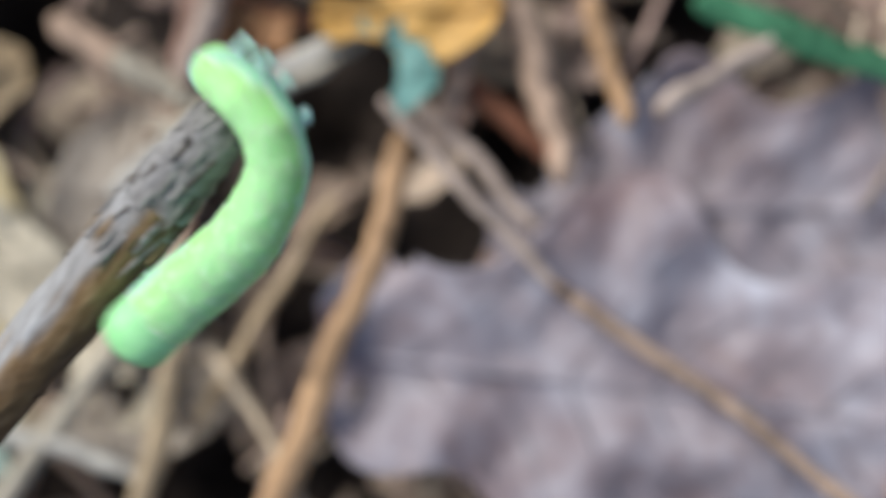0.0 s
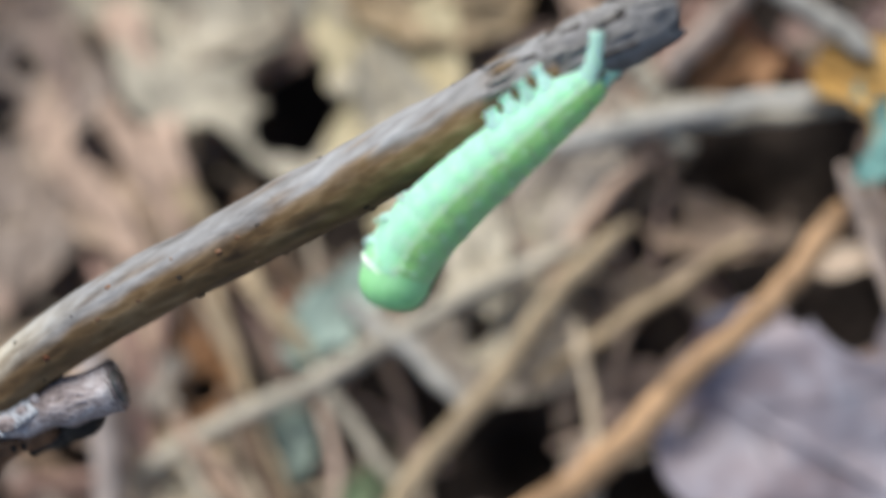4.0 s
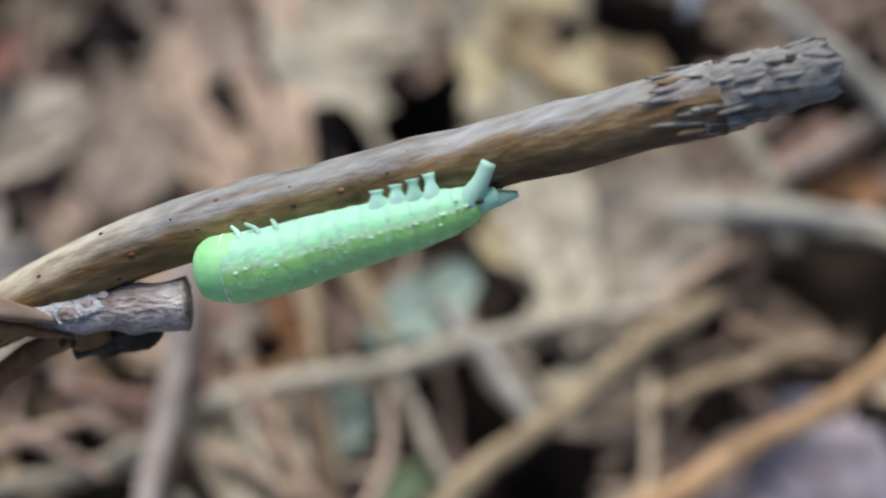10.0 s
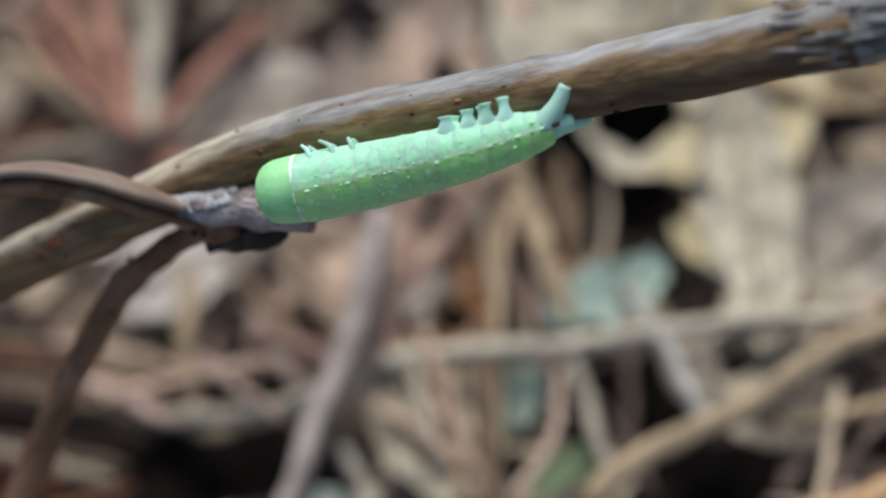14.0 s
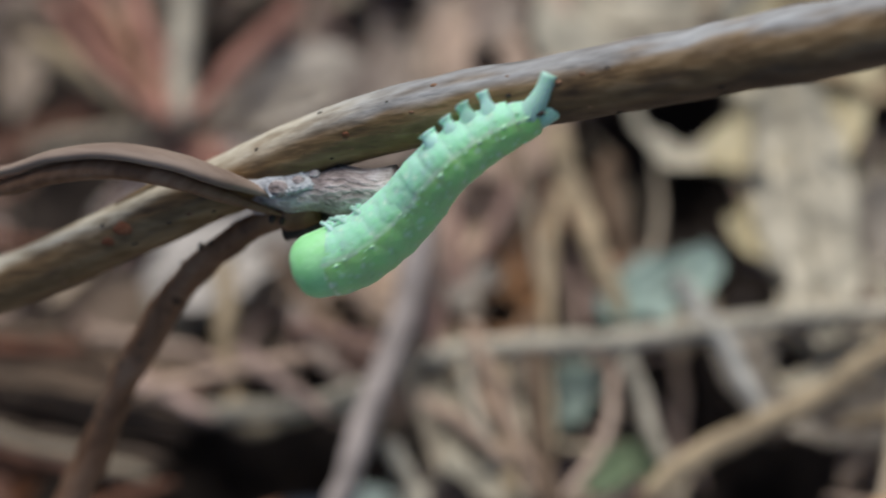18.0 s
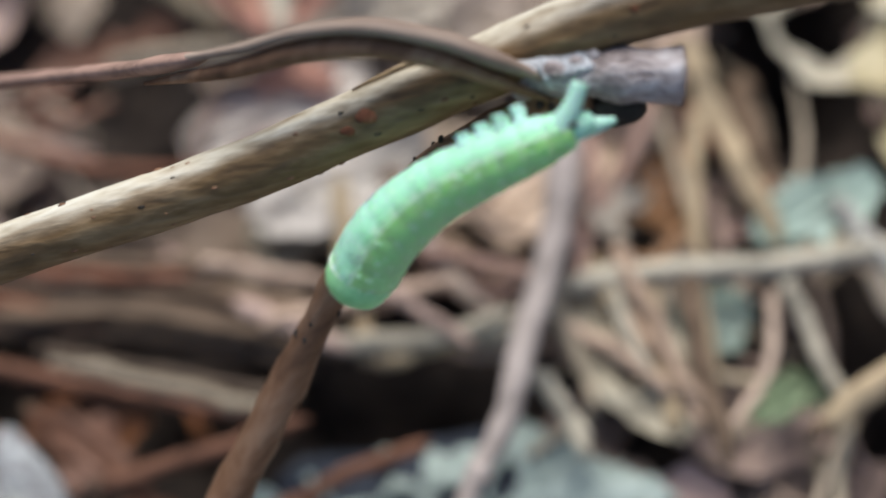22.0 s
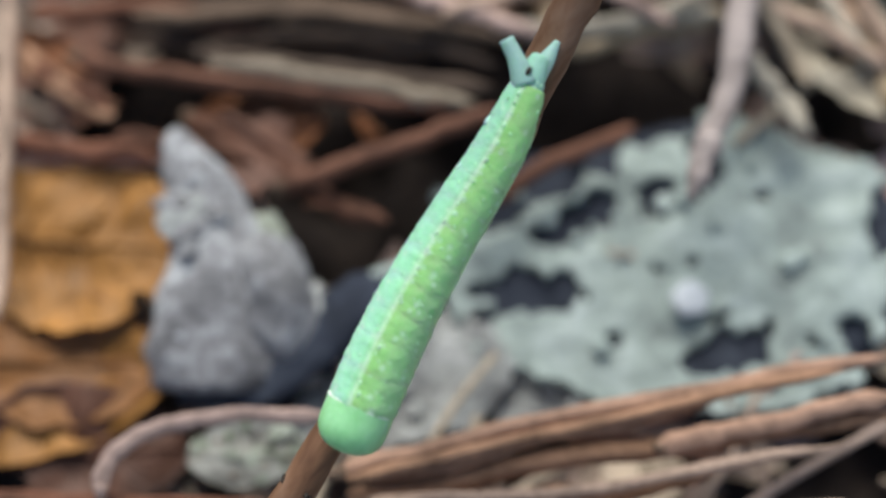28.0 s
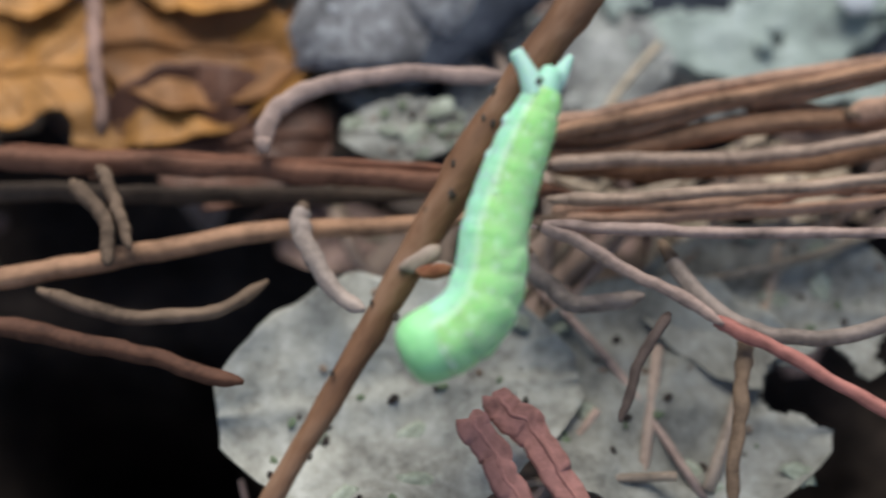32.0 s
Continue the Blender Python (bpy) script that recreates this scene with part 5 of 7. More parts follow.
def build_twig():
    line = smooth_path(rel((-170, -62, -9), (-120, -40, 22), (-75, -20.5, 37.5), (-43.7, -7.2, 42.7), (-31.6, -1.9, 44.4), (-19.8, 3.8, 47.2), (-7.8, 8.8, 50.3), (5.4, 11.7, 52.3), (18.8, 14.3, 54.7), (32.4, 16.9, 57.6)), 9)
    n, sides = len(line), 36
    stem = part("main_stem", tube(line[:-4], lambda u: 1.55 + 0.65 * u + 0.04 * math.sin(u * 70), sides, 1.0, 0.07, 1.0, freq=0.35), TWIG_BARK, twig, "brown bark, pale along its upper side")
    pale_side = stem.data.attributes.new("pale_side", "FLOAT", "POINT")
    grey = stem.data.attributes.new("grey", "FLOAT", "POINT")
    stain_shade = stem.data.attributes.new("stain_shade", "FLOAT", "POINT")

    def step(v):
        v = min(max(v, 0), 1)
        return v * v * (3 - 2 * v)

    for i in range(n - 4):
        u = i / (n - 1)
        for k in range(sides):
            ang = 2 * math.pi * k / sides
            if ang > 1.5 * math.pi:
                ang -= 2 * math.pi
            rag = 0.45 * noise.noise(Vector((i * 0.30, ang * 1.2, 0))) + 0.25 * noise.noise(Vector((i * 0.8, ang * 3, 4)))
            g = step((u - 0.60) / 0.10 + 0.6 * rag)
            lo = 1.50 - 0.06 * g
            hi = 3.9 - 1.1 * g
            # pale tone over the top and the +y side, with a ragged edge
            pale_side.data[i * sides + k].value = (1 - 0.6 * step((noise.noise(Vector((i * 0.5, ang * 2.5, 21))) - 0.25) * 4)) * step((ang + 0.7 * rag - lo) / (0.75 - 0.4 * g) + 0.5) * (1 - step((ang + rag - hi) / 0.6 + 0.5))
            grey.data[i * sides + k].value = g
            # shade painted into the lower side near the tip, plus random stain patches
            stain_shade.data[i * sides + k].value = g * step((0.15 + 0.75 * step((u - 0.66) / 0.3) - ang - rag) / 0.5) * 0.9 + 0.6 * step((noise.noise(Vector((i * 0.45, ang * 2.2, 11))) - 0.22) * 4)
    t = (line[-1] - line[-5]).normalized()
    end = [line[-1] + t * (-8 + 0.5 * d) for d in range(17)]
    shell, skin = tube(end, lambda u: 2.18 - 0.42 * u ** 1.6 - (0.25 if u < 0.03 else 0) + 0.06 * math.sin(u * 40), 44, 1.0, 0.10, 6.0, freq=0.9)
    for n, v in enumerate(shell):
        i, k = divmod(n, 44)
        a = 2 * math.pi * k / 44
        rag = noise.noise(Vector((math.cos(a) * 2.2, math.sin(a) * 2.2, 3))) + 0.7 * noise.noise(Vector((math.cos(a) * 7, math.sin(a) * 7, 8)))
        groove = 1 - 0.10 * max(0, noise.noise(Vector((math.cos(a) * 4.5, math.sin(a) * 4.5, i * 0.12)))) * min(1, i / 4)
        shell[n] = end[i] + (v - end[i]) * groove * (0.86 if i == 16 else 1) + t * rag * 1.5 * max(0, (i - 8) / 8) ** 1.5
    part("worn_tip", (shell, skin), TIP_BARK, twig, "grey frayed broken end")
    part("pith", tube([end[-3], end[-2] + t * 0.3], lambda u: 1.05 - 0.3 * u, 16, 1.0, 0.3, 2.0, freq=1.5), DARK, twig, "dark rotted pith of the broken end")
    across = t.cross(Vector((0, 0, 1))).normalized()
    over = across.cross(t)
    fray = random.Random(3)
    yaw = math.degrees(math.atan2(t.y, t.x))
    for k in range(22):
        a = fray.uniform(0.3, 2.7)
        u = 0.10 + 0.04 * k
        root = line[-1] + (across * math.cos(a) + over * math.sin(a)) * (2.14 - 0.42 * u ** 1.6) + t * (8.1 * u - 8)
        s = fray.uniform(0.7, 1.7)
        if k % 3 == 1:
            part("crack", ball(s, 0.13, 0.10, 8, 8, lambda q: 1 + 0.5 * noise.noise(q * 2 + Vector((k, 0, 0)))), DARK, twig, "dark crack in the weathered wood", at=mm(*root, 0, 0, yaw + fray.uniform(-14, 14)))
        else:
            part("splinter", ball(s, 0.16, 0.13, 8, 8, lambda q: 1 + 0.4 * noise.noise(q * 2 + Vector((k, 0, 0)))), FILM, twig, at=mm(*root, 0, 0, yaw + fray.uniform(-10, 10)))
    for k in range(14):
        a = -0.5 + 0.27 * k
        root = line[-1] + (across * math.cos(a) + over * math.sin(a)) * 2.10 + t * (-8.0 + fray.uniform(-1.4, 0.7))
        s = fray.uniform(1.0, 2.6)
        part("splinter", ball(s, fray.uniform(0.10, 0.22), 0.13, 6, 8, lambda q: 1 + 0.4 * noise.noise(q * 2 + Vector((k, 3, 0)))), TIP_BARK if k % 3 else BARK, twig, at=mm(*root, 0, 0, yaw + fray.uniform(-6, 6)))
    thorn = smooth_path(rel((-25.0, 2.6, 47.6), (-22.6, 3.8, 48.3), (-20.4, 4.8, 48.7)), 5)
    part("splinter", tube(thorn, lambda u: 0.10 + 0.22 * u, 8), BARK, twig, "thin pointed splinter of bark")
    rnd = random.Random(8)
    n = len(line)
    for k in range(90):
        i = rnd.randrange(int(n * 0.33), n - 6)
        a = rnd.uniform(-0.6, 3.6)
        d = (line[i + 1] - line[i]).normalized()
        side = d.cross(Vector((0, 0, 1))).normalized()
        up = side.cross(d)
        r = rnd.uniform(0.05, 0.16)
        p = line[i] + (side * math.cos(a) + up * math.sin(a)) * (1.55 + 0.64 * i / n)
        part("lenticel", ball(r * 2.0, r, r * 0.6, 5, 7), STEM_BARK if k % 3 else DARK, twig, at=mm(*p, 0, 0, math.degrees(math.atan2(d.y, d.x))))
    for spot, a, r in ((-24.1, 1.05, 0.8), (-25.6, 0.85, 0.5), (-9.0, 0.9, 0.3)):
        i = min(range(n), key=lambda k: abs(line[k].x + PIV.x - spot))
        d = (line[i + 1] - line[i]).normalized()
        side = d.cross(Vector((0, 0, 1))).normalized()
        p = line[i] + (side * math.cos(a) + side.cross(d) * math.sin(a)) * (1.48 + 0.64 * i / n)
        part("scar", ball(r, r * 0.6, 0.3, 8, 12, lambda q: 1 + 0.5 * noise.noise(q * 2.5)), SCAR, twig, "rust-red bark scar", at=mm(*p, 0, 0, 25))
    # the cut stub in front of the twig
    stub = smooth_path(rel((-15.6, 4.0, 47.2), (-13.5, 4.5, 48.2), (-10, 4.8, 48.3), (-6.2, 5.2, 48.2)), 8)
    part("stub", tube(stub, lambda u: 0.85 + 0.50 * min(1, u * 2.5) + 0.36 * max(0, (u - 0.5) / 0.5) + 0.09 * math.sin(u * 20), 36, 1.0, 0.11, 3.0, freq=0.9), LICHEN_GREY, twig, "lichen-grey stub with a ragged cut end")
    d = (stub[-1] - stub[-3]).normalized()
    for k, (r, o) in enumerate(((1.45, 0.12), (1.05, 0.2), (0.55, 0.28))):
        part("cut_ring", tube([stub[-1] + d * (o - 0.1), stub[-1] + d * o], r, 18, 1.0, 0.3, k, freq=1.2), (LICHEN_GREY, TIP_BARK, LICHEN_GREY)[k], twig)
    for k in range(7):
        p = stub[rnd.randrange(4, len(stub) - 2)] + Vector((rnd.uniform(-0.5, 0.5), rnd.uniform(-0.9, 0.6), 1.3))
        r = rnd.uniform(0.25, 0.6)
        part("lichen_lump", ball(r * 1.4, r, r * 0.7, 6, 9), LICHEN_GREY, twig, at=mm(*p))
    patch = stub[8] + Vector((0.2, 0.1, 1.36))
    part("lichen_patch", ball(2.3, 1.1, 0.24, 12, 20, lambda q: 1 + 0.5 * noise.noise(q * 1.9)), WHITE_LICHEN, twig, "chalky white lichen patch", at=mm(*patch, 0, 0, 5))
    # a dark tube along the underside of the stub
    under = smooth_path(rel((-8.2, 4.0, 47.0), (-9.4, 3.7, 46.6), (-11.2, 3.3, 46.3), (-13.6, 2.7, 45.9)), 6)
    part("underside", tube(under, lambda u: 0.55 + 0.45 * math.sin(math.pi * min(1, u + 0.1)), 12, 1.0, 0.35, 7.0, freq=1.0), DARK, twig, "dark underside of the stub")
    # the thin stem that hangs from it down to the litter
    hang = smooth_path(rel((-11.2, 3.9, 47.4), (-13.0, 3.4, 46.9), (-14.7, 3.3, 46.4), (-20.9, 0.9, 42.0), (-26.1, -4.3, 36.5), (-30.1, -11.8, 31.0), (-34.4, -21.1, 26.0), (-39.6, -31.3, 21.6), (-45.5, -41.8, 17.8), (-50.5, -52.6, 14.1), (-55.5, -63.5, 10.5), (-60, -74, 4), (-64, -84, -8)), 8)
    part("hanging_stem", tube(hang, lambda u: 0.88 + 0.07 * math.sin(u * 30) + 0.42 * min(1, max(0, u - 0.22) * 5) - 1.8 * max(0, u - 0.56) - 0.7 * max(0, u - 0.64), 16, 1.0, 0.26, 5.0, freq=0.6), STEM_BARK, twig, "thin reddish-brown hanging stem")
    n = len(hang)
    for k in range(60):
        i = rnd.randrange(int(n * 0.1), int(n * 0.85))
        a = rnd.uniform(0, 3.1)
        d = (hang[i + 1] - hang[i]).normalized()
        side = d.cross(Vector((0, 0, 1))).normalized()
        p = hang[i] + (side * math.cos(a) + side.cross(d) * math.sin(a)) * 1.08
        r = rnd.uniform(0.10, 0.24)
        part("bark_flake", ball(r, r * 1.5, r * 0.7, 5, 7), DARK, twig, at=mm(*p))
    knot = rel((-48.0, -48.6, 16.4))[0]
    part("bud_scale", ball(0.55, 1.3, 0.4, 10, 14, lambda q: 1 + 0.4 * noise.noise(q * 1.5)), BLADE, twig, "pinkish papery bud scale", at=mm(*knot, 0, 20, -50))
    part("bud_scale", ball(0.45, 1.0, 0.35, 10, 14, lambda q: 1 + 0.4 * noise.noise(q * 1.7)), SCAR, twig, at=mm(*(knot + Vector((0.8, -0.6, 0))), 0, 0, -75))
    part("bud_scale", ball(0.25, 0.9, 0.25, 8, 10), DARK, twig, at=mm(*(knot + Vector((1.7, -0.5, 0))), 0, 0, -85))
    # a dry strap-like blade that arches from the stub
    strap = smooth_path(rel((-13.2, 4.0, 48.2), (-16.5, 3.8, 50.4), (-19.7, 4.0, 51.7), (-23.6, 4.0, 52.3), (-27.5, 3.3, 52.2), (-31.1, 2.6, 51.0), (-36.0, 3.2, 48.2), (-40.8, 4.2, 44.9)), 7)
    tail = smooth_path(rel((-33.5, 2.8, 49.5), (-36.0, 3.2, 48.0), (-40.8, 4.2, 44.8), (-49.0, 6.1, 39.6), (-60.2, 7.8, 33.7), (-74.9, 9.0, 27.2)), 7)
    part("dry_blade", tube(strap, lambda u: 0.4 + 0.85 * min(1, u * 7, (1 - u) * 1.6), 14, 0.42, 0.1, 2.0, up=Vector((0, 0.75, 0.66))), BLADE, twig, "flat pinkish-brown dry blade")
    part("blade_tail", tube(tail, lambda u: 1.35 * min(1, u * 5 + 0.25, (1 - u) * 4 + 0.1), 14, 0.40, 0.12, 4.0, up=Vector((0, 0.75, 0.66))), NEEDLE["PINK_BROWN"], twig, "withered brown end of the blade")
    part("blade_edge", tube([p + Vector((0, -0.85, -0.75)) for p in strap[:-3]], lambda u: 0.10 + 0.58 * math.sin(math.pi * u) ** 0.8, 12), STEM_BARK, twig, "dark rolled-under edge")


build_twig()

# ---------------------------------------------------------------- the caterpillar
BASE = Vector((20, 10, 50))
caterpillar = empty("caterpillar", *BASE)
tagged(caterpillar, "bright green caterpillar with pale side stripe, clinging to the twig", "caterpillar")
RADII = (0.92, 1.36, 1.58, 1.69, 1.78, 1.85, 1.92, 1.99, 2.06, 2.12, 2.16, 2.16)
pieces = []
prolegs = []
true_legs = []


def segment(i, r):
    """One body ring; y runs towards the head, the belly is at -z. Its skin is finely granular."""
    back = (RADII[max(i - 1, 0)] + r) * 0.5 - (0.25 if i == 0 else 0)
    front = (RADII[min(i + 1, len(RADII) - 1)] + r) * 0.5
    verts, faces = [], []
    ln, sides, rows = 3.5, 44, 26
    slim = 0.92 + 0.08 * min(1, max(0, i - 5) / 5)
    for j in range(rows + 1):
        u = j / rows
        y = (u - 0.5) * ln
        k = math.sqrt(max(0.0, 1 - (abs(u - 0.5) * 2) ** 5))
        fold = 1 + 0.005 * math.cos(u * 6 * math.pi + 0.5 * math.sin(i * 2.1))
        for s in range(sides):
            a = 2 * math.pi * s / sides
            wide = r + (front - back) * 0.75 * (u - 0.5) * ln / 1.8
            q = wide * (0.775 + 0.225 * k) * fold if 0 < j < rows else r * 0.35
            p = Vector((math.cos(a) * r, y, math.sin(a) * r))
            lump = 1 + 0.022 * noise.noise(p * 1.1 + Vector((i * 3, 0, 0))) + 0.022 * noise.noise(p * 3.4 + Vector((0, i * 5, 0)))
            lump += 0.022 * math.exp(-(math.sin(a) / 0.10) ** 2)
            verts.append((q * math.cos(a) * lump * slim, y, q * math.sin(a) * lump * (0.96 if math.sin(a) < 0 else 1.02)))
    for j in range(rows):
        for s in range(sides):
            a, b = j * sides + s, j * sides + (s + 1) % sides
            faces.append((a, b, b + sides, a + sides))
    faces.append(tuple(range(sides - 1, -1, -1)))
    faces.append(tuple(range(rows * sides, (rows + 1) * sides)))
    ob = part("body_segment", (verts, faces), SKIN if i else TAIL_SKIN, caterpillar)
    rnd = random.Random(i)
    for a in (20, 48, 72, 108, 132, 160, -12, 192):
        s = rnd.uniform(0.06, 0.12)
        c = radians(a + rnd.uniform(-6, 6))
        part("tubercle", ball(s, s, s * 0.7, 5, 8), BEAD_SKIN, ob, at=mm(r * 0.98 * slim * math.cos(c), rnd.uniform(-0.5, 0.5), r * 1.0 * math.sin(c)))
    for k in range(8):
        side = 180 if k % 2 else 0
        c = radians(abs(side - 6) + rnd.uniform(-5, 5))
        s = rnd.uniform(0.08, 0.14)
        part("stripe_bead", ball(s, s * 1.5, s * 0.9, 5, 8), BEAD_SKIN, ob, at=mm(r * 0.98 * slim * math.cos(c), -0.75 + 0.5 * (k // 2) + rnd.uniform(-0.2, 0.2), r * 0.97 * math.sin(c)))
    return ob


def leg(owner, r, sx, kind, end=0.0):
    """end: how far the foot reaches below the body's axis."""
    if kind == "proleg":
        rear = -0.6 - 0.35 * (2.5 - end) / 0.1
        path = smooth_path([(sx * 0.15 * r, rear + 0.3, -0.30 * r), (sx * 0.38 * r, rear + 0.1, -0.88 * r), (sx * 0.42 * r, rear, -end)], 8)
        a = part("proleg", tube(path, lambda u: 0.95 - 0.62 * min(1, u * 1.2) ** 0.9 + 0.16 * max(0, u - 0.75) / 0.25, 18, 0.8, 0.08, end, freq=1.2), LEG_SKIN, owner, "stubby pale blue-green proleg")
        b = part("foot", ball(0.46, 0.38, 0.10, 6, 14, lambda q: 1 + 0.3 * noise.noise(q * 3)), FOOT_SKIN, owner, "pale gripping foot", at=mm(sx * 0.42 * r, rear, -end))
        prolegs.append((end, a, b))
    else:
        path = smooth_path([(sx * 0.5 * r, 0, -0.76 * r), (sx * 0.46 * r, 0.15, -1.03 * r), (sx * (0.30 + 0.2 * end) * r, 0.2 + end, -(1.18 + 0.12 * end) * r)], 5)
        true_legs.append(part("true_leg", tube(path, lambda u: 0.22 - 0.13 * u, 8), LEG_SKIN, owner, "thin pale front leg"))


def blunt(q):
    """Squares off a ball towards its two ends."""
    d = q.normalized()
    return (math.hypot(d.x, d.z) ** 2.9 + abs(d.y) ** 2.9) ** (-1 / 2.9) * 0.985


def build_caterpillar():
    for i, r in enumerate(RADII):
        ob = segment(i, r)
        if i in (2, 3, 4, 5):
            for sx in (-1, 1):
                leg(ob, r, sx, "proleg", (2.5, 2.45, 2.38, 2.32)[i - 2])
        if i in (9, 10, 11):
            for sx in (-1, 1):
                leg(ob, r, sx, "true", (0.1, 0.55, 0.3)[i - 9])
        if i == 0:
            for sx, tip in ((1, (1.15, -1.75, -1.95)), (-1, (-0.95, -2.9, 0.3))):
                path = smooth_path([(sx * 0.35, 0.2, -0.1), tuple(v * 0.5 + (sx * 0.25 if n == 0 else 0) for n, v in enumerate(tip)), tip], 6)
                part("clasper", tube(path, lambda u: 0.84 - 0.50 * u ** 0.8 + (0.12 if sx > 0 else -0.14) * max(0, u - 0.6) / 0.4, 14), LEG_SKIN, ob, "long tapering hind clasper")
                part("hind_spot", ball(0.2, 0.3, 0.16, 5, 8), DARK, ob, "small dark spot", at=mm(sx * 1.0, -0.5, 0.05))
        if i == len(RADII) - 1:
            ring = [Vector((0, 1.0 + 0.045 * k, 0)) for k in range(11)]
            part("collar", tube(ring, lambda u: r * (0.925 + 0.062 * math.sin(u * math.pi)), 32), COLLAR, ob, "whitish collar band")
        pieces.append(ob)
    head = part("head", ball(2.18, 2.3, 2.14, 20, 32, lambda q: blunt(q) - 0.05 * math.exp(-(q.x / 0.35) ** 2) * (q.y > 0.3) + 0.015 * noise.noise(q * 1.3)), HEAD_SKIN, caterpillar, "smooth rounded green head")
    for sx in (-1, 1):
        part("jaw", ball(0.35, 0.5, 0.3, 6, 9), HEAD_SKIN, head, at=mm(sx * 0.4, 1.45, -0.75))
        part("antenna", tube([Vector((sx * 0.95, 1.2, -0.8)), Vector((sx * 1.15, 1.7, -1.0))], 0.12, 6), LEG_SKIN, head)
        for k in range(2):
            part("eye", ball(0.06, 0.06, 0.06, 5, 7), STEM_BARK, head, at=mm(sx * (1.45 - 0.08 * k), 0.75 + 0.12 * k, -0.55 + 0.22 * k))
    pieces.append(head)


build_caterpillar()

# ---------------------------------------------------------------- everything that moves
POSES = {}


def spine(t, belly, view, *points):
    """The body line at t, tail first; where it is drawn up short, the head tucks in over its collar. belly: degrees by which the belly turns away from the side that faces the twig, or two for tail and head. view: towards the eye."""
    tail, front = belly if isinstance(belly, tuple) else (belly, belly)
    path = smooth_path(points, 12)
    at = [0.0]
    for a, b in zip(path, path[1:]):
        at.append(at[-1] + (b - a).length)
    view = Vector(view).normalized()
    long = at[-1]
    tuck = 0.9 * min(max((19.4 - long) / 1.5, 0), 1)
    marks = [(0.7 + (long - 4.5 + tuck) * i / 11) / long for i in range(12)] + [(long - 1.9) / long]
    rows = []
    for f in marks:
        d = min(max(f, 0), 1) * at[-1]
        i = min(max(sum(1 for s in at if s < d) - 1, 0), len(path) - 2)
        w = (d - at[i]) / max(at[i + 1] - at[i], 1e-6)
        p = path[i].lerp(path[i + 1], w)
        j0, j1 = max(i - 3, 0), min(i + 4, len(path) - 1)
        y = (path[j1] - path[j0]).normalized()
        x = (view - y * view.dot(y)).normalized()
        z = x.cross(y)
        turn = radians(tail + (front - tail) * f)
        c, s = math.cos(turn), math.sin(turn)
        x, z = x * c - z * s, z * c + x * s
        m = Matrix((x, y, z)).transposed().to_4x4()
        m.translation = (p - BASE) * MM
        rows.append(m)
    POSES[t] = rows


